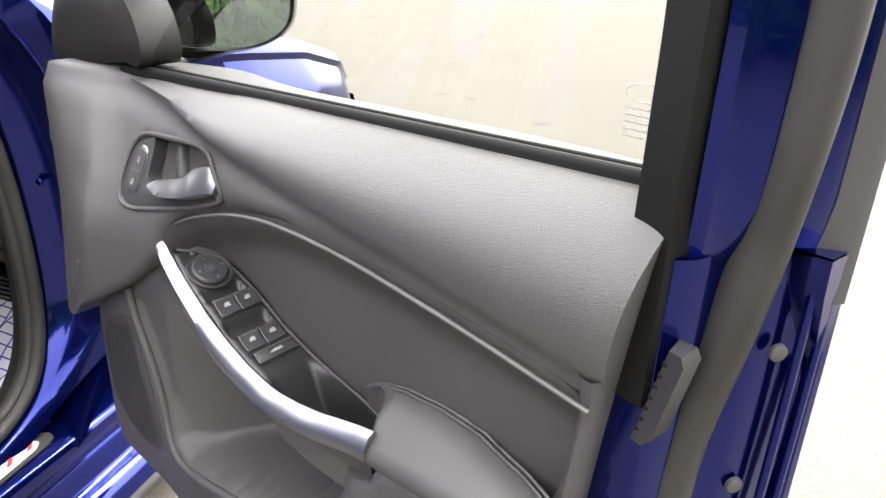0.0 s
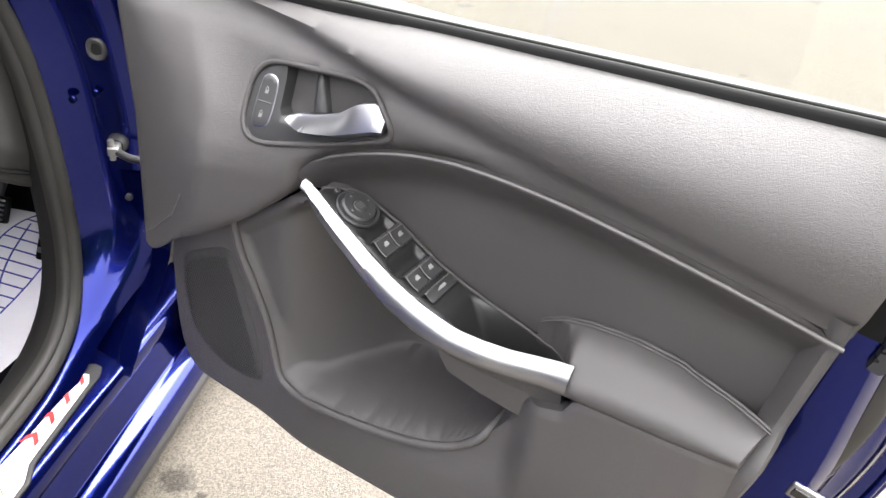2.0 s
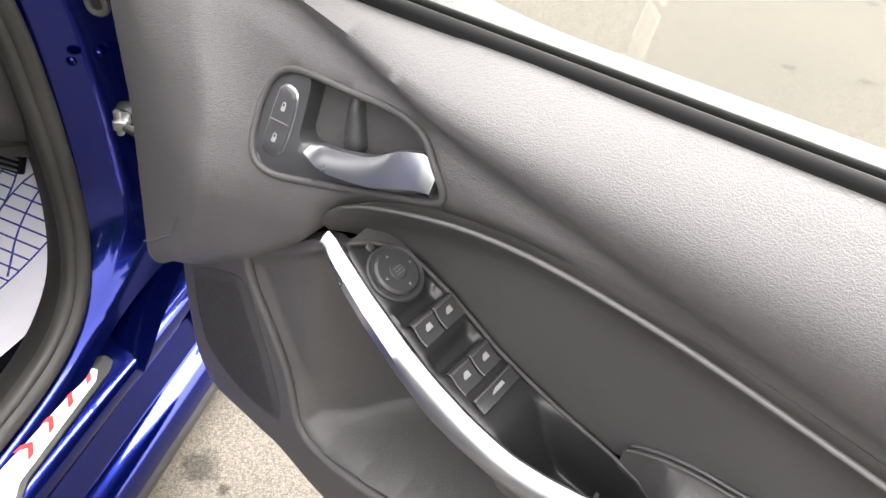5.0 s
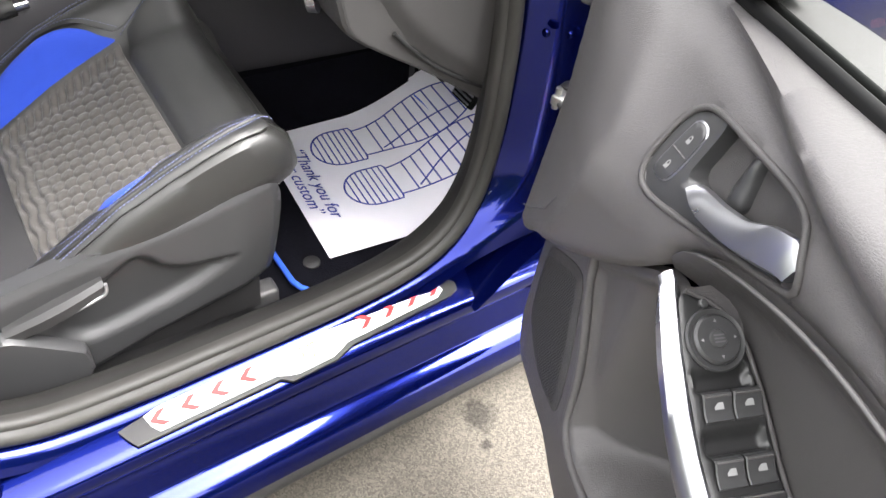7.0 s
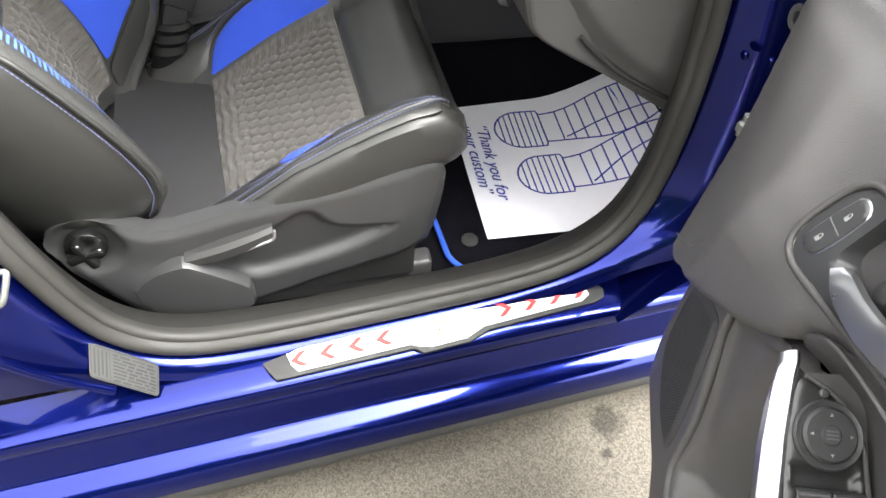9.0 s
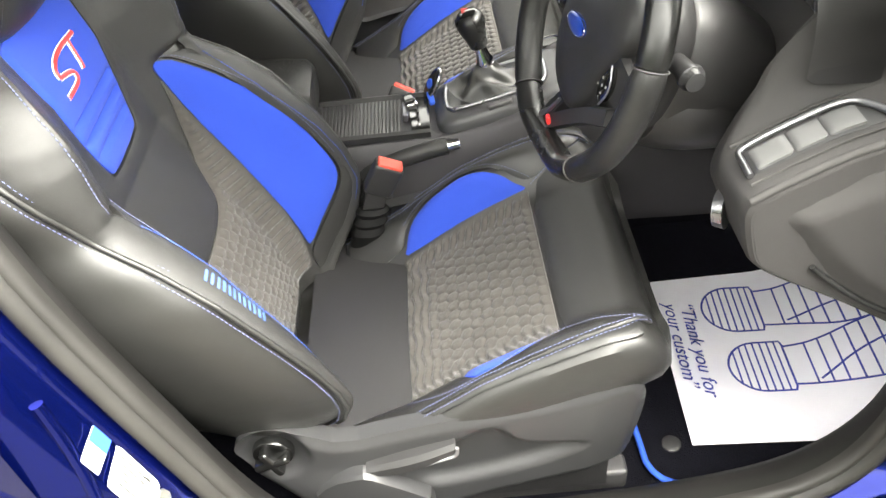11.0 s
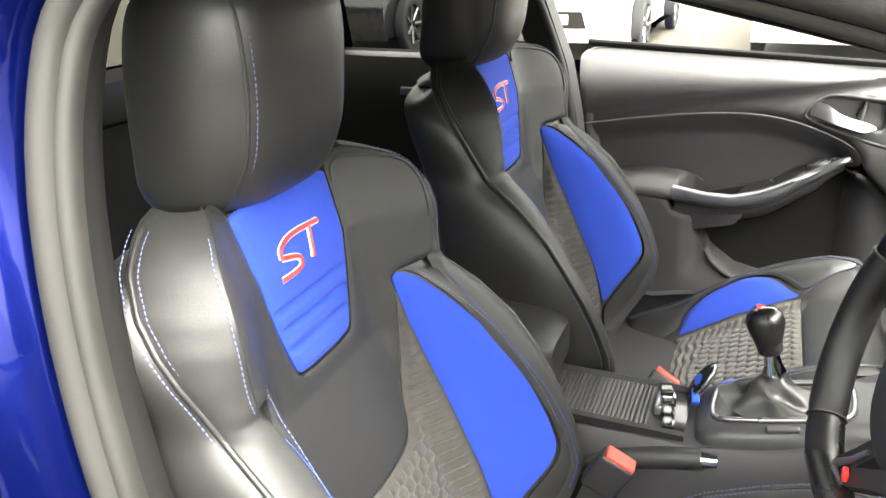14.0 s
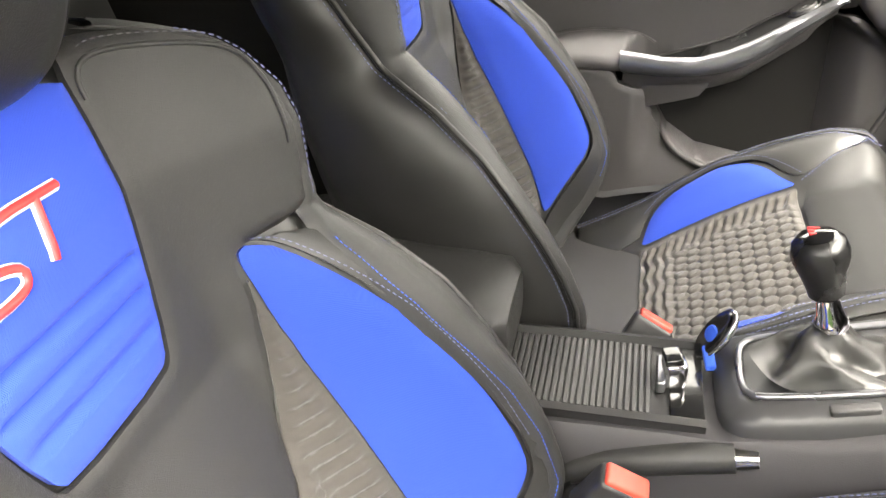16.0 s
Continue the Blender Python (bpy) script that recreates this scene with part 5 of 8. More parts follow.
    for s in (1, -1):
        low = lambda z: z if z < 0.82 else 0.82 + (z - 0.82) * 0.62
        pts = [(u, low(z)) for u, z in BL] if s > 0 else mirrored(BL)
        patch("bolster_panel", pts, F, BLUE_CLOTH, backrest, 0.008, 0.0035, 0.010, 1, 0.006, "blue cloth bolster panel")
        OB = [(0.149, 0.918), (0.158, 0.9195), (0.176, 0.911), (0.195, 0.870), (0.210, 0.823), (0.222, 0.77), (0.228, 0.72), (0.2325, 0.665), (0.230, 0.628), (0.216, 0.600), (0.194, 0.557), (0.170, 0.508), (0.163, 0.49), (0.163, 0.45)] + [(ridge_u(z) - 0.001, z) for z in (0.45, 0.50, 0.55, 0.60, 0.66, 0.72, 0.77, 0.82, 0.86, 0.89, 0.905)] + [(0.19, 0.9165), (0.165, 0.9165)]
        patch("bolster_leather", [(u, low(z)) for u, z in OB[:5]] + OB[5:] if s > 0 else mirrored(OB), F, LEATHER, backrest, 0.008, 0.002, 0.006, 1, 0.006)
        # leather between the stitched crest and the piped edge
        rings = []
        for z in np.r_[np.linspace(0.43, 0.90, 26), np.linspace(0.906, 0.93, 7), np.linspace(0.94, 1.098, 24)]:
            r, (pu, py) = ridge_u(z), pipe_at(z)
            ry = back_y(r, z)
            a, b = np.array([r, ry]), np.array([pu, py])
            n = np.array([b[1] - a[1], a[0] - b[0]]) * -1.0
            n /= np.linalg.norm(n) + 1e-9
            ring = [(r - 0.010, back_y(r - 0.010, z) - 0.006), (r - 0.005, back_y(r - 0.005, z) - 0.0005), (r - 0.001, ry + 0.0008)]
            for f in (0.08, 0.2, 0.4, 0.6, 0.8, 0.93, 1.0):
                q = a + (b - a) * f + n * 0.010 * math.sin(math.pi * f) ** 0.8
                ring.append(tuple(q))
            ring += [(pu + 0.001, py - 0.006), (pu - 0.006, py - 0.012)]
            rings.append([(SX + s * u, y, z) for u, y in ring])
        loft("bolster_face", rings, SMOOTH_LEATHER, backrest, False, label="smooth black leather bolster face", sharp=70)
        # piped edge with a row of stitches on each side
        zs = np.linspace(0.50, 1.088, 110)
        edge = [np.array([SX + s * pipe_at(z)[0], pipe_at(z)[1], z]) for z in zs]
        tube("edge_piping", edge, 0.0036, LEATHER, backrest, sides=8)
        for o in (0.0, -0.012):
            row = []
            for z in zs:
                r, (pu, py) = ridge_u(z), pipe_at(z)
                a, b = np.array([r, back_y(r, z)]), np.array([pu, py])
                n = np.array([a[1] - b[1], b[0] - a[0]])
                n /= np.linalg.norm(n) + 1e-9
                d = (b - a) / (np.linalg.norm(b - a) + 1e-9)
                q = b - d * 0.010 + n * 0.0045 if o == 0.0 else b + np.array([0.0035, -0.010])
                row.append((SX + s * q[0], q[1], z))
            dashes("stitching", row, THREAD, backrest, 0.0065, 0.0044, 0.00075)
        # crest seams: along the wing and along the bolster
        row = [(SX + s * (ridge_u(z) + 0.004), back_y(ridge_u(z), z) - 0.0005, z) for z in np.linspace(0.925, 1.086, 40)]
        dashes("stitching", row, THREAD, backrest, 0.0065, 0.0044, 0.00075)
        row = [(SX + s * (ridge_u(z) - 0.001), back_y(ridge_u(z), z) + 0.0015, z) for z in np.linspace(0.56, 0.90, 60)]
        dashes("stitching", row, BLUE_EDGE, backrest, 0.005, 0.0036, 0.0005)
        line = [(s * u, z) for u, z in ((0.158, 0.9215), (0.178, 0.914), (0.199, 0.871), (0.214, 0.824), (0.226, 0.77), (0.232, 0.72), (0.236, 0.665))]
        dashes("stitching", [F(u, z, 0.0008) for u, z in resample(chaikin(line, 2, False), 0.007)], THREAD, backrest, 0.0065, 0.0042, 0.00055)
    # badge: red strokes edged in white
    strokes = [[(-0.046, 1.033), (0.012, 1.036), (0.040, 1.026), (0.040, 1.016)], [(0.040, 1.016), (0.012, 1.010), (0.006, 1.003), (0.012, 0.994), (0.050, 0.994)], [(-0.026, 1.033), (-0.016, 0.998)]]
    for st in strokes:
        st = [(u + 0.009, z - 0.004) for u, z in st]
        for wdt, mt, h in ((0.0046, WHITE, 0.0012), (0.0035, RED, 0.0021)):
            tube("badge_stroke", [F(u, z, h - wdt * 0.6) for u, z in resample(chaikin(st, 2, False), 0.004)], wdt, mt, panel, sides=8)
    # ---- headrest
    headrest(seat)
    # ---- cushion
    rings = []
    for y in np.linspace(-0.31, 0.300, 40):
        hw = interp(y, (-0.24, -0.1, 0.1, 0.20, 0.25, 0.285, 0.30), (0.250, 0.263, 0.268, 0.264, 0.256, 0.243, 0.228))
        low = interp(y, (-0.24, -0.17, -0.10, -0.03, 0.04, 0.11, 0.18, 0.24, 0.28, 0.30), (0.425, 0.440, 0.462, 0.480, 0.500, 0.518, 0.534, 0.545, 0.552, 0.560))
        topp = [(u, cush_z(u, y) - 0.009) for u in np.linspace(-hw * 0.92, hw * 0.92, 25)]
        zr = topp[-1][1]
        right = [(hw * 0.975, zr - 0.010 * min(1, (zr - low) / 0.04)), (hw, zr - 0.3 * (zr - low)), (hw * 1.005, zr - 0.6 * (zr - low)), (hw * 0.985, zr - 0.88 * (zr - low)), (hw * 0.955, low)]
        left = [(-u, z) for u, z in right][::-1]
        under = min(low, cush_z(0.0, y) - 0.05)
        rings.append([(SX + u, y, z) for u, z in topp + right + [(hw * 0.85, under), (-hw * 0.85, under)] + left])
    end = rings[-1]
    c = np.mean(np.array(end), axis=0)
    rings.append([tuple(c + (np.array(p) - c) * 0.8 + np.array([0, 0.012, -0.004])) for p in end])
    cushion = loft("cushion", rings, LEATHER, seat, True, True, "black leather seat cushion")
    G = cush_fn()
    GC = [(-0.163, -0.087), (0.0, -0.089), (0.163, -0.085), (0.166, 0.0), (0.167, 0.10), (0.166, 0.152), (0.0, 0.150), (-0.163, 0.149), (-0.167, 0.10), (-0.166, 0.0)]
    patch("cushion_centre", [p for q in GC for p in ((q, q) if abs(q[0]) > 0.16 and abs(q[1]) > 0.08 else (q,))], G, GREY_CLOTH, cushion, 0.0028, 0.004, 0.010, 1, 0.006, "charcoal quilted cloth", emboss=ribs(0.021, lambda u, y: sstep(-0.07, 0.0, y) * sstep(0.165, 0.10, abs(u))))
    patch("cushion_rear", [(-0.16, -0.093), (0.0, -0.095), (0.16, -0.093), (0.168, -0.12), (0.17, -0.22), (-0.17, -0.22), (-0.168, -0.12)], G, SMOOTH_LEATHER, cushion, 0.008, 0.007, 0.022, 1, 0.006)
    patch("cushion_front", [(-0.166, 0.155), (0.0, 0.156), (0.168, 0.158), (0.185, 0.20), (0.205, 0.25), (0.20, 0.286), (0.0, 0.292), (-0.20, 0.286), (-0.205, 0.25), (-0.185, 0.20)], G, SMOOTH_LEATHER, cushion, 0.012, 0.004, 0.010, 1, 0.006, "smooth leather thigh support")
    BC = [(0.167, -0.084), (0.170, -0.084), (0.199, -0.072), (0.214, -0.045), (0.222, -0.015), (0.223, 0.025), (0.216, 0.064), (0.194, 0.108), (0.183, 0.122), (0.168, 0.148), (0.1675, 0.145), (0.170, 0.05)]
    for s in (1, -1):
        near = lambda y: y if y > 0.03 else 0.03 + (y - 0.03) * 0.25
        patch("cushion_bolster_panel", [(u, near(y)) for u, y in BC] if s > 0 else mirrored(BC), G, BLUE_CLOTH, cushion, 0.007, 0.004, 0.010, 1, 0.006, "blue cloth cushion panel")
        OC = [(0.170, -0.20), (0.170, -0.092), (0.203, -0.079), (0.219, -0.050), (0.228, -0.017), (0.229, 0.028), (0.221, 0.068), (0.199, 0.112), (0.188, 0.126), (0.173, 0.155), (0.190, 0.20), (0.209, 0.25), (0.236, 0.262), (0.250, 0.23), (0.256, 0.10), (0.254, -0.05), (0.246, -0.20)]
        patch("cushion_bolster_leather", OC[:1] + [(u, near(y)) for u, y in OC[1:6]] + OC[6:] if s > 0 else mirrored(OC), G, LEATHER, cushion, 0.008, 0.003, 0.009, 1, 0.006)
        crest = [(-0.20, 0.236), (-0.10, 0.247), (0.0, 0.249), (0.08, 0.246), (0.16, 0.240), (0.22, 0.232), (0.262, 0.215)]
        for off in (0.0, 0.012):
            row = resample(chaikin([(s * (u - off), y) for y, u in crest], 2, False), 0.007)
            dashes("stitching", [G(u, y, 0.0010) for u, y in row], THREAD, cushion, 0.0065, 0.0044, 0.0007)
        row = resample(chaikin([(s * (u - 0.006), y) for y, u in crest], 2, False), 0.007)
        tube("cushion_piping", [G(u, y, 0.0) for u, y in row], 0.0030, LEATHER, cushion, sides=6)
        line = [(s * u, y) for u, y in ((0.169, 0.155), (0.188, 0.20), (0.207, 0.25), (0.21, 0.27))]
        dashes("stitching", [G(u, y, 0.0012) for u, y in chaikin(line, 2, False)], THREAD, cushion, 0.0065, 0.0042, 0.00065)
        line = [(s * u, y) for u, y in ((0.205, -0.082), (0.223, -0.052), (0.232, -0.017), (0.233, 0.030), (0.225, 0.070), (0.203, 0.115), (0.178, 0.156))]
        dashes("stitching", [G(u, y, 0.0012) for u, y in chaikin(line, 2, False)], THREAD, cushion, 0.0065, 0.0042, 0.00055)
    # ---- plastic side shields and base
    SIDE = [(-0.335, 0.520), (-0.310, 0.545), (-0.271, 0.552), (-0.223, 0.533), (-0.180, 0.505), (-0.082, 0.528), (0.051, 0.548), (0.16, 0.570), (0.24, 0.585), (0.262, 0.56), (0.262, 0.50), (0.245, 0.395), (0.224, 0.385), (0.098, 0.354), (-0.057, 0.308), (-0.117, 0.288), (-0.20, 0.300), (-0.26, 0.36), (-0.31, 0.44), (-0.335, 0.49)]
    DENT = np.array(chaikin([(-0.10, 0.455), (-0.012, 0.497), (0.024, 0.524), (0.054, 0.520), (0.083, 0.478), (0.16, 0.468), (0.20, 0.462), (0.118, 0.412), (0.02, 0.385), (-0.055, 0.370), (-0.10, 0.40)], 2))

    def side_x(y, z):
        p = np.array([[y, z]])
        e = edge_distance(p, DENT)[0] if inside(p, DENT)[0] else 0.0
        dish = -0.024 * sstep(0.060, 0.034, math.hypot(y + 0.281, z - 0.497))
        hump = 0.010 * sstep(-0.30, -0.20, y) * sstep(-0.05, -0.16, y) * sstep(0.46, 0.40, z)
        return 0.272 - 0.017 * sstep(0.0, 0.022, e) + dish + hump - 0.014 * sstep(0.18, 0.26, y) - 0.02 * sstep(0.36, 0.30, z) * sstep(0.0, 0.1, y)
    for s in (1, -1):
        sh = patch("side_shield", SIDE, lambda y, z, w, s=s: (SX + s * (side_x(y, z) + w), y, z), SHIELD, seat, 0.0065, 0.008, 0.016, 1, 0.025, "grey plastic seat side cover")
        if s > 0:
            rings = []
            for q in np.linspace(0, 1, 14):
                y = -0.150 + 0.135 * q
                z = 0.455 + 0.040 * q
                h = 0.010 + 0.003 * math.sin(math.pi * q)
                x = SX + 0.282 + 0.006 * math.sin(math.pi * q)
                rings.append([(x - 0.018, y, z + h), (x - 0.002, y, z + h), (x + 0.005, y, z + 0.4 * h), (x + 0.004, y, z - h), (x - 0.018, y, z - h)])
            loft("height_lever", rings, PLASTIC, sh, True, label="black height lever")
            tube("lever_edge", [(SX + 0.288, -0.078 + 0.06 * q, 0.463 + 0.020 * q) for q in np.linspace(0, 1, 6)] + [(SX + 0.288, -0.013, 0.491), (SX + 0.287, -0.013, 0.503)], 0.0028, ZINC_GREY, sh, sides=8, k=1)
            COV = chaikin([(-0.247, 0.392), (-0.213, 0.436), (-0.160, 0.462), (-0.140, 0.458), (-0.068, 0.398), (-0.057, 0.385), (-0.055, 0.330), (-0.114, 0.306), (-0.20, 0.318)], 1)
            cc = COV.mean(0)
            loft("recline_cover", [[(SX + 0.262 + dx + 0.014 * sstep(-0.25, -0.12, y), y, z) for y, z in cc + (COV - cc) * q] for dx, q in ((0, 1.0), (0.016, 0.985), (0.022, 0.94), (0.023, 0.80))], SHIELD, sh, True, label="moulded recline cover", sharp=25)
            wheel = revolve("recline_wheel", [(0.0, 0.0), (0.030, 0.0), (0.031, 0.008), (0.029, 0.013), (0.022, 0.014), (0.020, 0.010), (0.0, 0.010)], (SX + 0.254, -0.281, 0.497), (1, 0, 0), GLOSS_BLACK, sh, 28, "black recline wheel")
            for k in range(2):
                an = 20 + 90 * k
                rbox("wheel_grip", (SX + 0.276, -0.281, 0.497), (0.022, 0.056, 0.014), 0.005, GLOSS_BLACK, wheel, (an, 0, 0))
    loft("seat_base", [[(SX + x, y, z) for x, z in ((-0.25, 0.30), (-0.25, 0.44), (0.25, 0.44), (0.25, 0.30))] for y in (-0.26, 0.22)], PLASTIC, seat, True)
    for s in (-0.22, 0.22):
        rbox("seat_rail", (SX + s, 0.0, 0.284), (0.04, 0.52, 0.05), 0.008, GREY_PLASTIC, seat)
    return seat


def headrest(seat):
    half = [(0.0, -0.407), (0.05, -0.409), (0.084, -0.418), (0.104, -0.434), (0.121, -0.454), (0.134, -0.485), (0.138, -0.52), (0.130, -0.550), (0.09, -0.566), (0.0, -0.570)]
    base = resample(chaikin(half + [(-u, y) for u, y in half[-2:0:-1]], 2), 0.011, True)
    HX, ZC, HH, YC = SX + 0.006, 1.196, 0.122, -0.490

    def size(f):
        r = max((1 - abs(f) ** 5) ** 0.30, 0.45) if abs(f) < 1 else 0.45
        return (0.62 + 0.38 * r) * (0.93 + 0.07 * sstep(-1, -0.1, f)) * (1 - 0.05 * sstep(0.2, 1, f)), r

    def at(u, y, f, grow=0.0):
        ru, r = size(f)
        return (HX + u * ru, YC + (y - YC) * (0.15 + 0.85 * r) + grow + 0.10 * HH * f - 0.012 * sstep(-0.3, -1, f), ZC + HH * f)
    rings = [[at(u, y, f) for u, y in base] for f in np.sin(np.linspace(-math.pi / 2, math.pi / 2, 30))]
    hr = loft("headrest", rings, LEATHER, seat, True, True, "black leather headrest")
    front = half[:6]
    for s in (1, -1):
        pts = []
        for f in np.linspace(-0.95, 0.95, 34):
            u = 0.092 + 0.016 * f * f
            pts.append(at(s * u, interp(u, [p[0] for p in front], [p[1] for p in front]), f, -0.0015))
        tube("headrest_seam", pts, 0.0026, SMOOTH_LEATHER, hr, sides=6)
        dashes("stitching", [(x - s * 0.007, y + 0.0062, z) for x, y, z in pts], THREAD, hr, 0.0065, 0.0042, 0.00065)
        tube("headrest_post", [(SX + s * 0.05, -0.50, 1.02), (SX + s * 0.05, -0.50, 1.16)], 0.006, CHROME, seat, sides=10)
    return hr


def maker_marks(backrest, s, shift):
    """The maker's mark down the bolster face, as plain bars."""
    def at(f, z):
        r, (pu, py) = ridge_u(z), pipe_at(z)
        a, b = np.array([r, back_y(r, z)]), np.array([pu, py])
        n = np.array([a[1] - b[1], b[0] - a[0]])
        n /= np.linalg.norm(n)
        q = a + (b - a) * f + n * (0.010 * math.sin(math.pi * f) ** 0.8 + 0.0016)
        return (SX + s * q[0] + shift[0], q[1] + shift[1], z + shift[2])

    def put(f0, z0, f1, z1):
        make("maker_mark", [at(f0, z0), at(f1, z0), at(f1, z1), at(f0, z1)], [(0, 1, 2, 3)], PALE_BLUE, backrest, smooth=False)
    for k in range(6):
        z0 = MARK_Z - 0.0125 * k
        put(0.28, z0, 0.62, z0 - 0.0028)
        put(0.28, z0 - 0.0060, 0.62, z0 - 0.0088)


PALE_BLUE = material("pale_blue_thread_mark", (0.055, 0.12, 0.36), 0.7, vary=0.1)
MARK_Z = 0.842
driver_seat = car_seat()
passenger_seat = copy_thing(driver_seat, Matrix.Translation((SX - 0.720, 0.003, 0.26 + 0.040)))
for rest in (driver_seat, passenger_seat):
    back = [c for c in rest.children if c.name.startswith("backrest")][0]
    if rest is driver_seat:
        maker_marks(back, 1, (0, 0, 0))
    else:
        maker_marks(back, -1, (-0.720, 0.003, 0.040))

# ---- dashboard ----
DASH = material("dash_grain", (0.038, 0.0365, 0.036), 0.66, grain=0.00015, gscale=500, kind="leather", vary=0.1, vscale=6, spec=0.3)
dash = thing("dashboard", "grained charcoal dashboard with silver-edged switches and vents", "dashboard", (0, 0.5, 0.6))
SECT = [(0.74, 0.60), (0.64, 0.608), (0.55, 0.655), (0.46, 0.722), (0.385, 0.775), (0.356, 0.805), (0.348, 0.835), (0.358, 0.868), (0.385, 0.925), (0.418, 0.985), (0.436, 1.008), (0.47, 1.022), (0.60, 1.035), (0.78, 1.02), (0.95, 0.965)]
# section at the driver's outer end, where the switches lie on a sloping shelf
SIDE_SECT = [(0.74, 0.60), (0.64, 0.612), (0.60, 0.634), (0.491, 0.710), (0.41, 0.758), (0.368, 0.786), (0.350, 0.806), (0.340, 0.842), (0.332, 0.872), (0.336, 0.894), (0.383, 0.922), (0.44, 0.950), (0.53, 0.978), (0.70, 1.005), (0.95, 0.965)]


def dash_section(x):
    k = sstep(0.47, 0.57, x)
    return [(a[0] * (1 - k) + b[0] * k, a[1] * (1 - k) + b[1] * k) for a, b in zip(SECT, SIDE_SECT)]


def dash_dy(x):
    return interp(x, (-0.70, -0.30, -0.16, -0.11, 0.10, 0.16, 0.24, 0.44, 0.50, 0.70), (0.05, 0.05, 0.04, -0.02, -0.02, 0.03, 0.09, 0.09, 0.0, 0.0))


rings = []
for x in np.r_[np.linspace(-0.69, 0.40, 34), np.linspace(0.42, 0.646, 20), 0.654, 0.658]:
    e = {0.654: 0.99, 0.658: 0.96}.get(round(float(x), 3), 1.0)
    dy = dash_dy(x)
    hood = 0.055 * sstep(0.17, 0.24, x) * sstep(0.57, 0.50, x)
    ring = []
    for y, z in chaikin(dash_section(x), 2, False):
        k = sstep(0.62, 0.40, y)
        yy = y + dy * k
        zz = z + hood * math.exp(-((y - 0.50) / 0.09) ** 2) * (1 if z > 0.95 else 0)
        ring.append((x, 0.62 + (yy - 0.62) * e, 0.82 + (zz - 0.82) * e))
    rings.append(ring)
loft("dash_body", rings, DASH, dash, False, label="grained charcoal dash moulding")
make("dash_end", [(0.6575, 0.62 + (y - 0.62) * 0.97, 0.82 + (z - 0.82) * 0.97) for y, z in chaikin(SIDE_SECT, 2, False)], [tuple(range(len(chaikin(SIDE_SECT, 2, False))))], DASH, dash, smooth=False)
COVER = [(0.372, 0.874), (0.378, 0.880), (0.422, 0.903), (0.48, 0.930), (0.572, 0.953), (0.64, 0.966), (0.64, 0.644), (0.606, 0.664), (0.52, 0.715), (0.45, 0.772), (0.405, 0.825), (0.376, 0.862)]
patch("end_cover", COVER, lambda y, z, w: (0.667 + w + 0.006 * sstep(0.40, 0.52, y), y, z), DASH, dash, 0.010, 0.012, 0.030, 1, 0.010, "raised grained dash end cover")
tube("cover_gap", [(0.6605, y, z) for y, z in ((0.428, 0.790), (0.45, 0.766), (0.50, 0.722), (0.55, 0.690), (0.61, 0.656))], 0.0034, HOLE, dash, k=2, step=0.01, sides=8)
tube("shelf_edge", [(0.6535, y, z + 0.002) for y, z in ((0.338, 0.893), (0.383, 0.921), (0.44, 0.949), (0.50, 0.967), (0.56, 0.983), (0.62, 0.995))], 0.005, DASH, dash, k=2, step=0.01, sides=10)


def shelf_top(x, y, w):
    return (x, y, interp(y, (0.33, 0.383, 0.44, 0.53, 0.70), (0.889, 0.920, 0.9485, 0.977, 1.005)) + w)


SWITCH_GREY = material("switch_grey", (0.10, 0.10, 0.10), 0.45, vary=0.06, grain=0.0001, gscale=800)
patch("switch_plate", [(0.578, 0.352), (0.620, 0.350), (0.622, 0.482), (0.612, 0.484), (0.578, 0.462)], lambda x, y, w: shelf_top(x, y, 0.003 + w), GLOSS_SATIN, dash, 0.010, 0.001, 0.005, 0, 0.006, "dark light switch plate")
for y0, y1 in ((0.357, 0.392), (0.395, 0.425), (0.428, 0.462)):
    patch("light_switch", [(0.584, y0), (0.617, y0), (0.617, y1), (0.584, y1)], lambda x, y, w: shelf_top(x, y, 0.0075 + w), SWITCH_GREY, dash, 0.006, 0.0012, 0.003, 0, 0.006, "grey light switch")
tube("switch_bezel", [shelf_top(x, y, 0.006) for x, y in resample(chaikin([(0.622, 0.347), (0.600, 0.347), (0.578, 0.347), (0.574, 0.352), (0.573, 0.40), (0.574, 0.458), (0.580, 0.468), (0.600, 0.480), (0.620, 0.489)], 2, False), 0.006)], 0.0040, SILVER, dash, False, 8, "silver switch surround")
tube("shelf_rib", [shelf_top(0.632, y, 0.003) for y in np.linspace(0.345, 0.56, 12)], 0.0022, DASH, dash, sides=6)
tube("shelf_rib", [shelf_top(0.560, y, 0.003) for y in np.linspace(0.345, 0.50, 10)], 0.003, DASH, dash, sides=6)
vent = patch("vent_box", [(0.590, 0.502), (0.636, 0.515), (0.636, 0.60), (0.590, 0.60)], lambda x, y, w: shelf_top(x, y, 0.003), GLOSS_BLACK, dash, 0.012, 0, 0.01, 1, 0, "black air vent")
for k in range(4):
    tube("vent_slat", [shelf_top(0.598 + 0.010 * k, y, 0.005) for y in (0.508 + 0.004 * k, 0.55, 0.598)], 0.0018, SWITCH_GREY, vent, sides=6)
tube("vent_frame", [shelf_top(x, y, 0.004) for x, y in chaikin([(0.588, 0.500), (0.638, 0.513), (0.638, 0.602), (0.588, 0.602)], 2)], 0.003, GREY_PLASTIC, vent, True, 8)
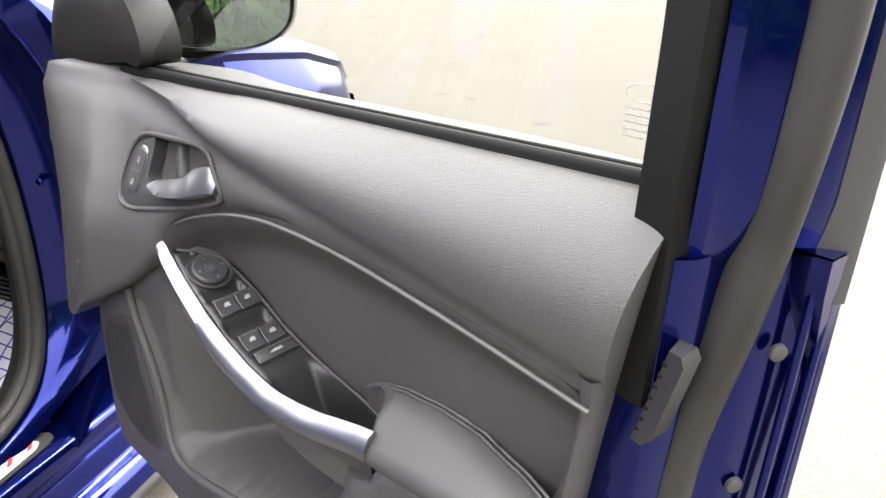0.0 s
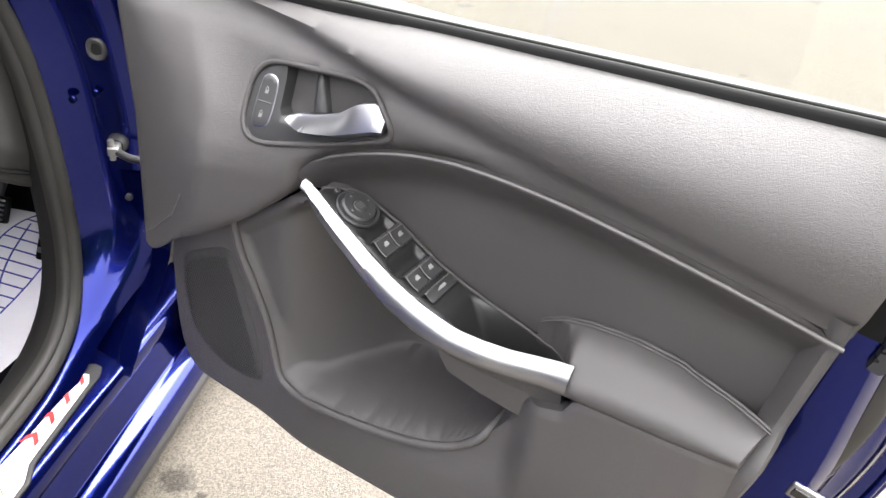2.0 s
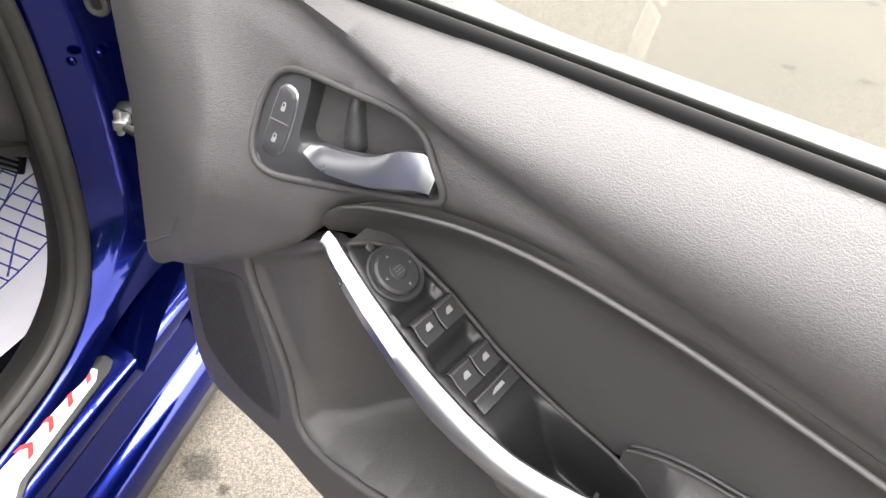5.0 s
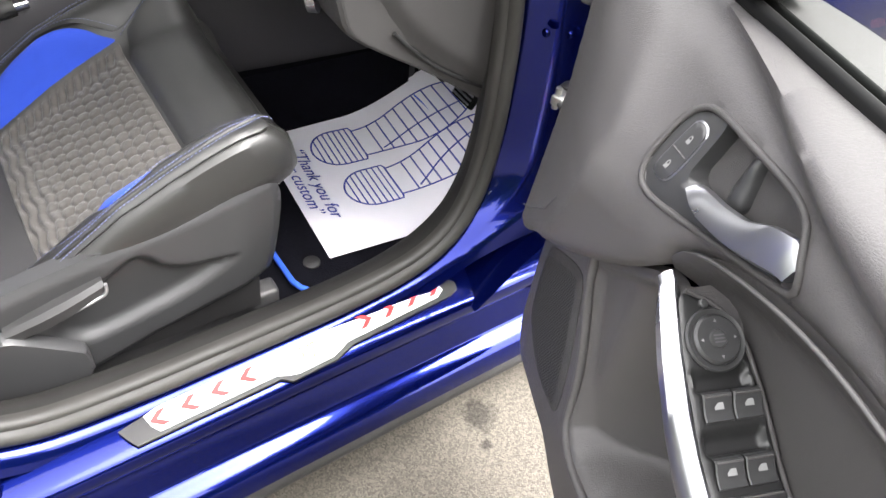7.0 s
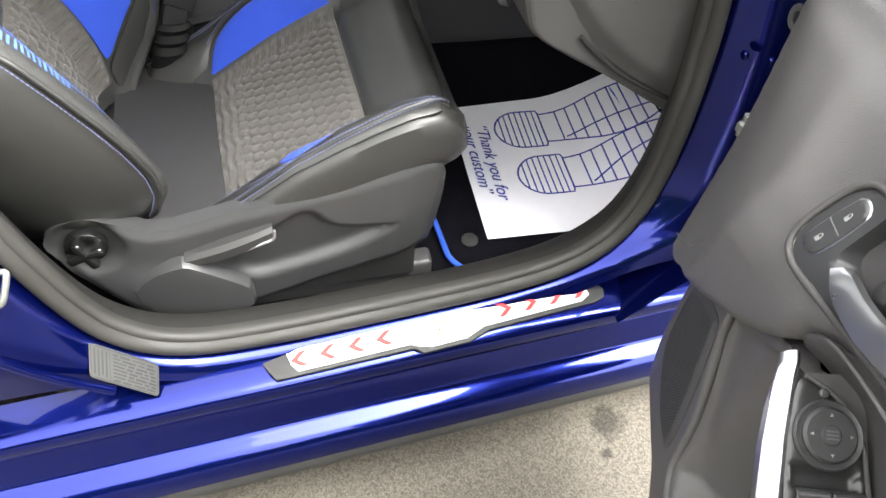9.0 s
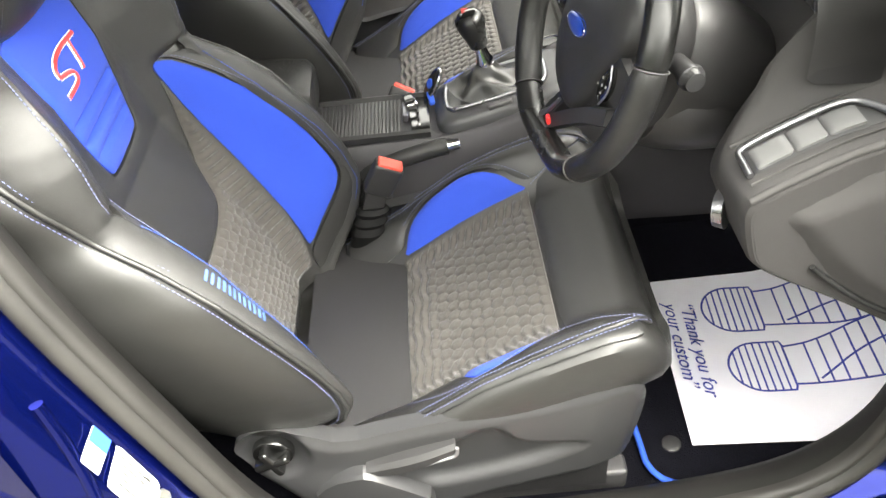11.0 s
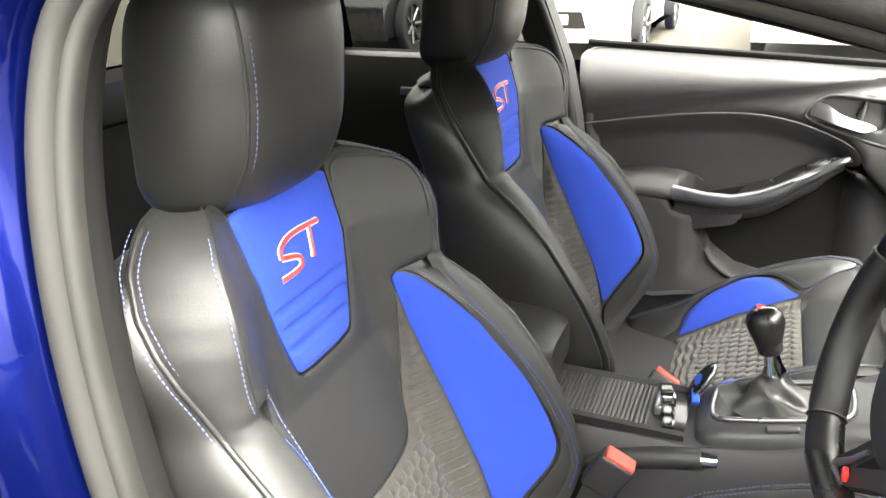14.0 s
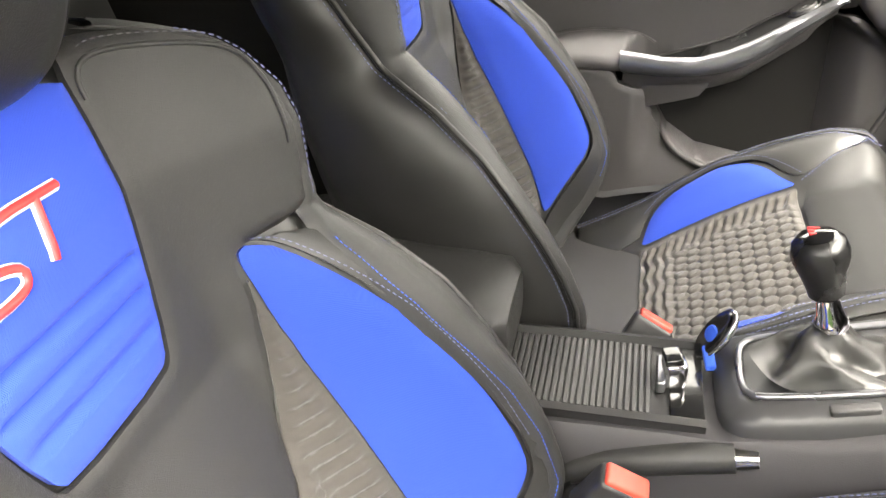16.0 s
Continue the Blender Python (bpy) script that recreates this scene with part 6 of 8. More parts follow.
revolve("start_button", [(0.0, 0.004), (0.016, 0.005), (0.019, 0.009), (0.023, 0.009), (0.025, -0.004)], (0.577, 0.346, 0.820), (-0.55, -0.8, -0.2), SILVER, dash, 24, "silver start button ring")
# instrument binnacle
loft("binnacle_hood", [[(x, y, z + dz) for x, z in chaikin([(0.20, 0.99), (0.205, 1.06), (0.25, 1.10), (0.38, 1.112), (0.51, 1.10), (0.552, 1.06), (0.56, 0.99)], 2, False)] for y, dz in ((0.62, 0.0), (0.50, 0.012), (0.425, 0.004), (0.415, -0.006), (0.425, -0.014), (0.50, -0.02))], PLASTIC, dash, False, label="black instrument hood")
patch("instrument_glass", [(0.22, 0.99), (0.225, 1.05), (0.27, 1.085), (0.49, 1.085), (0.535, 1.05), (0.54, 0.99)], lambda x, z, w: (x, 0.495 + (z - 1.04) * 0.35, z), GLOSS_BLACK, dash, 0.02, 0, 0.01, 1, 0)
for x in (0.30, 0.46):
    tube("dial_ring", [(x + 0.05 * math.cos(q), 0.487 + 0.048 * math.sin(q) * 0.35, 1.04 + 0.048 * math.sin(q)) for q in np.linspace(0, 2 * math.pi, 28, endpoint=False)], 0.002, SILVER, dash, True, 6)
# centre stack with keys
patch("centre_fascia", [(-0.15, 0.80), (-0.175, 0.99), (-0.14, 1.03), (0.10, 1.03), (0.135, 0.99), (0.12, 0.80)], lambda x, z, w: (x, 0.335 + (z - 0.9) * 0.45 - w, z), GLOSS_SATIN, dash, 0.02, 0.006, 0.02, 1, 0.05, "satin black centre stack")
def on_fascia(x, z, w=0.0):
    return (x, 0.3285 + (z - 0.9) * 0.45 - w, z)


for i in range(5):
    for j in range(5):
        x, z = -0.135 + 0.047 * i, 0.838 + 0.030 * j
        if i in (1, 2) and j in (2, 3):
            continue
        key = patch("radio_key", [(x - 0.019, z - 0.011), (x - 0.019, z + 0.011), (x + 0.019, z + 0.011), (x + 0.019, z - 0.011)], lambda u, v, w: on_fascia(u, v, w), PLASTIC, dash, 0.012, 0.0, 0.003, 0, 0.003)
        make("key_mark", [on_fascia(x + dx, z + dz, 0.0018) for dx, dz in ((-0.006, -0.002), (0.006, -0.002), (0.006, 0.002), (-0.006, 0.002))], [(0, 1, 2, 3)], DARK_THREAD, key, smooth=False)
revolve("volume_knob", [(0.0175, 0.0), (0.0175, 0.003), (0.0135, 0.004), (0.0132, 0.012), (0.0115, 0.014), (0.0, 0.0142)], on_fascia(-0.066, 0.912), (0, -0.9, 0.4), SILVER, dash, 28, "silver volume knob")
for x0, x1, z in ((0.13, 0.20, 0.93), (-0.20, -0.13, 0.93)):
    tube("stack_edge", [(x0 if x0 > 0 else x1, 0.345, 0.80), (x0 if x0 > 0 else x1, 0.40, 0.95), (x0 if x0 > 0 else x1, 0.43, 1.03)], 0.006, SILVER, dash, sides=8)
tube("far_vent_frame", [(-0.60, 0.335, 0.935), (-0.655, 0.355, 0.99), (-0.64, 0.385, 1.02), (-0.58, 0.375, 1.0)], 0.006, SILVER, dash, True, 8, k=1)
patch("far_vent", [(-0.665, 0.94), (-0.66, 1.015), (-0.57, 1.01), (-0.58, 0.94)], lambda x, z, w: (x, 0.40 + (z - 0.97) * 0.5, z), GLOSS_BLACK, dash, 0.02, 0, 0.01, 1, 0)

# ---- steering column and wheel ----
CW, RW = np.array([0.380, 0.205, 0.977]), 0.180
NW = np.array([0.148, -0.945, 0.294])
NW /= np.linalg.norm(NW)
AW = np.cross(NW, (0, 0, 1))
AW /= np.linalg.norm(AW)          # towards the driver's left or right
UW = np.cross(AW, NW)             # up in the wheel's plane
if UW[2] < 0:
    UW = -UW
if AW[0] < 0:
    AW = -AW


def wp(a, u, n=0.0):
    return tuple(CW + a * AW + u * UW + n * NW)


column = thing("steering_column", "black plastic steering column shroud with stalks", "steering column", wp(0, 0, -0.1))
rings = []
for n, r, up in ((-0.045, 0.070, 0), (-0.050, 0.088, 0), (-0.075, 0.098, -0.004), (-0.10, 0.100, -0.01), (-0.104, 0.096, -0.012), (-0.11, 0.100, -0.012), (-0.16, 0.098, -0.02), (-0.24, 0.085, -0.03)):
    rings.append([wp(r * 0.98 * math.copysign(abs(math.cos(q)) ** 0.8, math.cos(q)), r * 0.92 * math.copysign(abs(math.sin(q)) ** 0.85, math.sin(q)) + up - (0.03 if math.sin(q) < 0 else 0) * abs(math.sin(q)), n) for q in np.linspace(0, 2 * math.pi, 40, endpoint=False)])
loft("shroud", rings, PLASTIC, column, True, True, "black column shroud", 50)
rings = []
for n, r in ((-0.10, 0.085), (-0.13, 0.10), (-0.18, 0.10), (-0.24, 0.08)):
    rings.append([wp(r * math.cos(q), -0.075 + 0.075 * math.sin(q), n) for q in np.linspace(0, 2 * math.pi, 28, endpoint=False)])
loft("lower_shroud", rings, PLASTIC, column, True, True)
st = tube("light_stalk", [wp(0.085, 0.01, -0.085), wp(0.118, 0.012, -0.082), wp(0.140, 0.014, -0.078)], [0.011, 0.013, 0.014], PLASTIC, column, sides=14, label="black stalk with a ringed end")
revolve("stalk_ring", [(0.0145, 0.0), (0.0165, 0.002), (0.0165, 0.008), (0.0145, 0.010), (0.012, 0.018), (0.0, 0.019)], wp(0.136, 0.014, -0.079), tuple(AW), GLOSS_SATIN, st, 20)
st = tube("wiper_stalk", [wp(-0.08, 0.03, -0.08), wp(-0.12, 0.05, -0.07), wp(-0.150, 0.060, -0.062)], [0.007, 0.0075, 0.008], PLASTIC, column, sides=14)
revolve("stalk_ring", [(0.008, 0.0), (0.0095, 0.002), (0.0095, 0.008), (0.0075, 0.011), (0.0, 0.012)], wp(-0.148, 0.059, -0.0625), tuple(-AW + 0.3 * UW), PLASTIC, st, 20)

wheel = thing("steering_wheel", "black leather flat-bottomed steering wheel with perforated grips", "steering wheel", wp(0, 0, 0))


def rim_point(q):
    r = RW
    u = r * math.sin(q)
    flat = -RW * 0.93
    if u < flat:
        u = flat - (flat - u) * 0.25
    return r * math.cos(q), u


def rim_piece(name, q0, q1, mat, rad, n):
    pts = [wp(*rim_point(q), 0.0) for q in np.linspace(q0, q1, n)]
    p, fr = np.array(pts), None
    rings = []
    for i, q in enumerate(np.linspace(q0, q1, n)):
        out = np.array(wp(math.cos(q), math.sin(q), 0)) - CW
        out /= np.linalg.norm(out)
        end = 0.93 if i in (0, n - 1) else 1.0
        rings.append([p[i] + end * rad * (1.0 * math.cos(a) * out + 1.18 * math.sin(a) * NW) for a in np.linspace(0, 2 * math.pi, 18, endpoint=False)])
    return loft(name, rings, mat, wheel, True, True, "", 60)


PERF = material("perforated_leather", (0.011, 0.011, 0.011), 0.36, grain=0.00015, gscale=420, kind="leather", vary=0.15, vscale=20)
SHINY = material("worn_smooth_leather", (0.010, 0.010, 0.010), 0.27, grain=0.00005, gscale=500, kind="leather", vary=0.15, vscale=16, rvary=0.1)
R_ = math.radians
rim_piece("rim_top", R_(12), R_(168), SHINY, 0.0170, 50)
rim_piece("rim_grip", R_(-52), R_(11), PERF, 0.0178, 24)
rim_piece("rim_grip", R_(169), R_(232), PERF, 0.0178, 24)
rim_piece("rim_bottom", R_(233), R_(307), SHINY, 0.0172, 26)
for q in (11.5, 168.5, -52.5, 232.5):
    c = np.array(wp(*rim_point(R_(q)), 0))
    out = (c - CW) / np.linalg.norm(c - CW)
    tube("rim_seam", [c + 0.0176 * (math.cos(a) * out + 1.18 * math.sin(a) * NW) for a in np.linspace(0, 2 * math.pi, 20, endpoint=False)], 0.0012, GREY_PLASTIC, wheel, True, 6)
SHIELD_OUT = [(-0.070, 0.045), (-0.02, 0.062), (0.038, 0.083), (0.070, 0.087), (0.096, 0.081), (0.114, 0.064), (0.121, 0.040), (0.106, 0.010), (0.078, -0.033), (0.055, -0.078), (0.037, -0.102), (0.008, -0.108), (-0.030, -0.095), (-0.059, -0.068), (-0.073, -0.031), (-0.078, 0.009)]
hub = []
mid = np.mean(np.array(SHIELD_OUT), axis=0)
for n, k in ((-0.05, 0.80), (-0.03, 0.94), (-0.012, 1.0), (-0.002, 0.97), (0.006, 0.86), (0.011, 0.55)):
    hub.append([wp(*(mid + (p - mid) * k), n) for p in resample(chaikin(SHIELD_OUT, 2), 0.012, True)])
HUB = material("grained_airbag", (0.016, 0.016, 0.0165), 0.45, grain=0.00016, gscale=480, kind="leather", vary=0.1)
loft("airbag_cover", hub, HUB, wheel, True, True, "grained black airbag cover", 50)
badge_blue = material("badge_blue", (0.012, 0.05, 0.33), 0.25, coat=0.6)
oval = [(math.cos(q), math.sin(q)) for q in np.linspace(0, 2 * math.pi, 32, endpoint=False)]
badge = loft("wheel_badge", [[wp(0.029 * k * x, 0.0125 * k * y + 0.004, n) for x, y in oval] for k, n in ((1.0, 0.008), (1.0, 0.0135), (0.92, 0.0148), (0.4, 0.0156))], badge_blue, wheel, True, True, "oval blue badge", 50)
tube("badge_rim", [wp(0.029 * x, 0.0125 * y + 0.004, 0.0135) for x, y in oval], 0.0011, CHROME, badge, True, 6)
for s in (-1, 1):
    loft("side_spoke", [[wp(s * a, u - 0.12 * s * a, n) for u, n in ((0.032 - 0.1 * (a - 0.06), -0.014), (0.030 - 0.1 * (a - 0.06), -0.002), (-0.030 + 0.1 * (a - 0.06), -0.002), (-0.034 + 0.1 * (a - 0.06), -0.014))] for a in (0.055, 0.09, 0.13, 0.172)], PLASTIC, wheel, True, True, "", 50)
PADS = (([(-0.121, -0.002), (-0.112, 0.012), (-0.092, 0.021), (-0.048, 0.034), (-0.056, 0.0), (-0.075, -0.008), (-0.098, -0.010)], [(-0.047, 0.034), (-0.051, 0.016), (-0.058, -0.002)], (-0.086, 0.006)),
        ([(0.106, 0.003), (0.117, -0.012), (0.119, -0.028), (0.109, -0.048), (0.089, -0.048), (0.084, -0.027), (0.094, -0.010)], [(0.106, 0.003), (0.118, -0.014), (0.119, -0.030), (0.108, -0.049)], (0.102, -0.026)))
for outline, edge, (ca, cu) in PADS:
    pad = patch("spoke_switch_pad", outline, lambda a, u, w: wp(a, u, 0.004 + w), GLOSS_BLACK, wheel, 0.008, 0.002, 0.005, 1, 0.004, "gloss black spoke switches")
    tube("pad_edge", [wp(a, u, 0.0055) for a, u in edge], 0.0014, SILVER, pad, sides=6, k=1)
    for k in range(5):
        a, u = ca + 0.011 * math.cos(k * 1.57 + 0.3) * (k < 4), cu + 0.009 * math.sin(k * 1.57 + 0.3) * (k < 4)
        revolve("spoke_key", [(0.0, 0.0012), (0.0016, 0.0010), (0.0020, 0.0)], wp(a, u, 0.0062), tuple(NW), MARK, pad, 10)
# lower spoke with a silver bracket and a red key
loft("lower_spoke", [[wp(a + o * 0.3, u - o, n) for o, n in ((-0.010, -0.014), (-0.008, 0.0), (0.012, 0.0), (0.014, -0.014))] for a, u in ((-0.055, -0.168), (-0.02, -0.150), (0.03, -0.112), (0.07, -0.084), (0.125, -0.055))], PLASTIC, wheel, True, True, "", 50)
loft("lower_arm", [[wp(a + o, u - o * 0.4, n) for o, n in ((-0.012, -0.014), (-0.010, 0.0), (0.010, 0.0), (0.012, -0.014))] for a, u in ((0.004, -0.095), (-0.018, -0.128), (-0.040, -0.158))], PLASTIC, wheel, True, True, "", 50)
tube("spoke_edge", [wp(a, u, 0.003) for a, u in ((0.005, -0.102), (-0.012, -0.126), (-0.034, -0.148), (-0.030, -0.154), (-0.006, -0.152))], [0.0028, 0.0034, 0.0042, 0.004, 0.0024], SILVER, wheel, sides=8, label="satin silver spoke edge")
rbox("spoke_key_red", wp(-0.008, -0.142, 0.003), (0.012, 0.006, 0.012), 0.002, RED, wheel)

# ---- centre console ----
CONSOLE = material("console_trim", (0.030, 0.0285, 0.031), 0.55, grain=0.0002, gscale=700, vary=0.08, spec=0.35)
console = thing("centre_console", "black centre console with a ribbed sliding lid", "console", (0.02, 0.0, 0.30))
CX = 0.018
rings = []
for y, zt, hw in ((-0.42, 0.60, 0.075), (-0.26, 0.625, 0.080), (-0.05, 0.632, 0.082), (0.0, 0.633, 0.085), (0.10, 0.655, 0.092), (0.22, 0.70, 0.10), (0.34, 0.76, 0.115), (0.45, 0.80, 0.12), (0.62, 0.80, 0.125), (0.80, 0.80, 0.13)):
    rings.append([(CX + x, y, z) for x, z in ((-hw - 0.03, 0.27), (-hw - 0.012, zt - 0.05), (-hw, zt - 0.012), (-hw + 0.008, zt - 0.002), (-hw + 0.02, zt), (hw - 0.02, zt), (hw - 0.008, zt - 0.002), (hw, zt - 0.012), (hw + 0.012, zt - 0.05), (hw + 0.03, 0.27))])
loft("console_body", rings, CONSOLE, console, False, label="dark grey console sides")
loft("console_carpet", [[(CX + 0.168, y, 0.262), (CX + 0.164, y, 0.36), (CX + 0.160, y, 0.436), (CX + 0.120, y, 0.440)] for y in np.linspace(0.05, 0.78, 8)], CARPET, console, False, label="black carpet on the console foot")
loft("lid_frame", [[(CX + x, y, z) for x, z in ((-0.070, 0.630), (-0.072, 0.643), (-0.064, 0.646), (-0.060, 0.636), (0.060, 0.636), (0.064, 0.646), (0.072, 0.643), (0.070, 0.630))] for y in (-0.262, -0.25, -0.02, -0.012)], PLASTIC, console, True)
for k in range(25):
    y = -0.246 + 0.0073 * k
    rbox("lid_rib", (CX, y, 0.6385), (0.116, 0.0056, 0.004), 0.0010, GREY_PLASTIC, console, seg=1)
rbox("lid_pull", (CX, -0.058, 0.647), (0.050, 0.010, 0.016), 0.003, SILVER, console)
rbox("cup_well", (CX, -0.030, 0.6385), (0.116, 0.036, 0.004), 0.001, GLOSS_BLACK, console)
# gear surround
GS = [(-0.072, 0.012), (-0.078, 0.05), (-0.082, 0.20), (-0.07, 0.26), (0.07, 0.26), (0.082, 0.20), (0.078, 0.05), (0.072, 0.012), (0.05, 0.0), (-0.05, 0.0)]


def gear_z(y):
    return 0.648 + 0.26 * y


patch("gear_surround", GS, lambda x, y, w: (CX + x, y, gear_z(y) + 0.010 + w), GLOSS_SATIN, console, 0.012, 0.012, 0.016, 1, 0.03, "satin black gear surround")
inner = [(-0.050, 0.035), (-0.054, 0.19), (-0.04, 0.21), (0.04, 0.21), (0.054, 0.19), (0.050, 0.035), (0.035, 0.022), (-0.035, 0.022)]
tube("gaiter_frame", [(CX + x, y, gear_z(y) + 0.013) for x, y in resample(chaikin(inner, 2), 0.012, True)], 0.0042, SILVER, console, True, 8, "silver gaiter frame")
rbox("parking_button", (CX + 0.067, 0.12, gear_z(0.12) + 0.006), (0.012, 0.045, 0.010), 0.003, GREY_PLASTIC, console, (14, 0, 0))
gear = thing("gear_lever", "black gear knob on a chrome collar with a leather gaiter", "gear lever", (CX, 0.11, 0.66))
KN = np.array([0.002, 0.082, 0.797])
BASE = np.array([CX, 0.115, gear_z(0.115) + 0.01])
rings = []
for f in np.linspace(0, 1, 14):
    ring = []
    for i, q in enumerate(np.linspace(0, 2 * math.pi, 56, endpoint=False)):
        r = 0.036 * (1 - f) ** 1.5 + 0.014
        ry = 0.072 * (1 - f) ** 1.6 + 0.014
        fold = 1 + 0.10 * math.sin(7 * q + 5 * f) * math.sin(math.pi * min(1, f * 1.25 + 0.08)) + 0.06 * math.sin(4 * q - 9 * f)
        c = BASE * (1 - f) + (BASE * 0.55 + KN * 0.45) * f
        ring.append((c[0] + r * fold * math.cos(q), c[1] + ry * fold * math.sin(q), c[2] + 0.010 * math.sin(3 * q + 8 * f) * (1 - f)))
    rings.append(ring)
loft("gaiter", rings, LEATHER, gear, True, False, "creased black leather gaiter", 70)
AX = (KN - BASE) / np.linalg.norm(KN - BASE)
revolve("collar", [(0.010, 0.0), (0.016, 0.002), (0.017, 0.012), (0.013, 0.020), (0.011, 0.04), (0.011, 0.055)], tuple(KN - AX * 0.075), tuple(AX), CHROME, gear, 24, "polished metal collar")
knob = revolve("knob", [(0.013, -0.030), (0.017, -0.026), (0.021, -0.005), (0.0265, 0.012), (0.0275, 0.022), (0.0245, 0.033), (0.014, 0.040), (0.0, 0.042)], tuple(KN - AX * 0.008), tuple(AX), SHINY, gear, 32, "black leather gear knob", 60)
revolve("knob_cap", [(0.020, 0.0375), (0.016, 0.0415), (0.0, 0.0445)], tuple(KN - AX * 0.008), tuple(AX), GLOSS_BLACK, knob, 28)
for k in range(3):
    rbox("gear_mark", tuple(KN + AX * 0.0345 + np.array([-0.006 + 0.006 * k, -0.002, 0.0])), (0.0022, 0.012, 0.003), 0.0005, RED, knob)
key = thing("car_key", "flip key with a blue badge lying in the console tray", "key", (-0.03, 0.0, 0.64))
rings = []
for n, s in ((-0.006, 0.9), (-0.004, 1), (0.004, 1), (0.006, 0.88)):
    rings.append([(-0.030 + 0.020 * s * math.cos(q) * 1.0 + 0.35 * n, 0.000 + 0.014 * s * math.cos(q) * 0.2 + 0.018 * s * math.sin(q) * 0.9 + n, 0.672 + 0.030 * s * math.sin(q)) for q in np.linspace(0, 2 * math.pi, 28, endpoint=False)])
kb = loft("key_body", rings, GLOSS_BLACK, key, True, True, "carbon-patterned key body")
tube("key_trim", [(-0.030 + 0.021 * math.cos(q), 0.003 * math.cos(q) + 0.0165 * math.sin(q) - 0.0, 0.672 + 0.031 * math.sin(q)) for q in np.linspace(0, 2 * math.pi, 28, endpoint=False)], 0.003, CHROME, kb, True, 8)
revolve("key_badge", [(0.0, 0.003), (0.009, 0.002), (0.0105, 0.0)], (-0.0285, -0.0055, 0.674), (0.35, -0.85, 0.4), BLUE_EDGE, kb, 20)
rbox("key_strap", (-0.012, -0.006, 0.652), (0.030, 0.012, 0.010), 0.003, BLUE_EDGE, key, (10, 20, 10))
lighter = thing("lighter", "small chrome lighter standing in the tray", "lighter", (0.022, -0.045, 0.64))
rbox("body", (0.022, -0.045, 0.657), (0.030, 0.024, 0.034), 0.005, CHROME, lighter, (0, 0, 12))
rbox("lid", (0.022, -0.048, 0.676), (0.026, 0.020, 0.010), 0.003, GLOSS_BLACK, lighter, (8, 0, 12))
arm = thing("console_armrest", "padded black leather centre armrest", "armrest", (0.02, -0.33, 0.62))
rings = []
for y, s in ((-0.52, 0.85), (-0.50, 0.96), (-0.40, 1.0), (-0.28, 1.0), (-0.235, 0.95), (-0.222, 0.75)):
    rings.append([(0.012 + 0.080 * s * math.copysign(abs(math.cos(q)) ** 0.5, math.cos(q)), y, 0.705 + 0.045 * s * math.copysign(abs(math.sin(q)) ** 0.55, math.sin(q)) + 0.07 * (-0.222 - y)) for q in np.linspace(0, 2 * math.pi, 32, endpoint=False)])
loft("pad", rings, SMOOTH_LEATHER, arm, True, True)
rbox("post", (0.012, -0.42, 0.63), (0.10, 0.16, 0.10), 0.012, PLASTIC, arm)
brake = thing("handbrake", "black handbrake lever with a silver button", "handbrake", (0.10, -0.1, 0.56))
tube("grip", [(0.105, -0.19, 0.545), (0.104, -0.12, 0.585), (0.103, -0.04, 0.608), (0.102, 0.018, 0.618)], [0.013, 0.017, 0.0175, 0.016], SMOOTH_LEATHER, brake, sides=16, k=1, step=0.01)
tube("button", [(0.102, 0.016, 0.6175), (0.1015, 0.040, 0.621)], [0.0135, 0.012], CHROME, brake, sides=16)
rings = []
for f in np.linspace(0, 1, 9):
    rings.append([(0.112 + (0.035 + 0.004 * math.sin(6 * q + 7 * f)) * math.cos(q) * (1 - 0.4 * f), -0.17 + 0.05 * f + (0.06 + 0.005 * math.sin(5 * q)) * math.sin(q) * (1 - 0.55 * f), 0.47 + 0.10 * f) for q in np.linspace(0, 2 * math.pi, 30, endpoint=False)])
loft("gaiter", rings, LEATHER, brake, True, False, "creased leather gaiter", 70)


def buckle(name, at, tilt, stem):
    b = thing(name, "black seat-belt buckle with a red release button", "buckle", at, "belt buckles")
    x, y, z = at
    rbox("housing", (x, y, z), (0.030, 0.054, 0.070), 0.006, PLASTIC, b, tilt)
    m = pose(x, y, z, *tilt)
    c = m @ Vector((0, 0, 0.034))
    rbox("release_button", c, (0.024, 0.046, 0.012), 0.003, RED_BTN, b, tilt)
    e = m @ Vector((0, 0, -0.032))
    f = e + Vector(stem)
    loft("stem", [[tuple(q + Vector(o)) for o in ((-0.006, -0.020, 0), (0.006, -0.020, 0), (0.006, 0.020, 0), (-0.006, 0.020, 0))] for q in (e, (e + f) / 2, f)], PLASTIC, b, True)
    loft("boot", [[tuple(e.lerp(f, k) + Vector((rx * math.cos(q), ry * math.sin(q), 0))) for q in np.linspace(0, 2 * math.pi, 16, endpoint=False)] for k, rx, ry in ((0.25, 0.013, 0.026), (0.3, 0.020, 0.032), (0.38, 0.014, 0.027), (0.46, 0.021, 0.033), (0.54, 0.014, 0.028), (0.62, 0.022, 0.034), (0.72, 0.016, 0.030), (1.0, 0.020, 0.034))], RUBBER_BLACK, b, True, label="ribbed rubber boot")
    return b


RED_BTN = material("red_button", (0.55, 0.06, 0.04), 0.45, vary=0.1)
buckle("seat_buckle", (0.174, -0.105, 0.612), (-28, 6, 0), (-0.004, -0.05, -0.16))
buckle("seat_buckle", (-0.118, -0.078, 0.580), (-28, -22, 0), (-0.01, -0.03, -0.10))

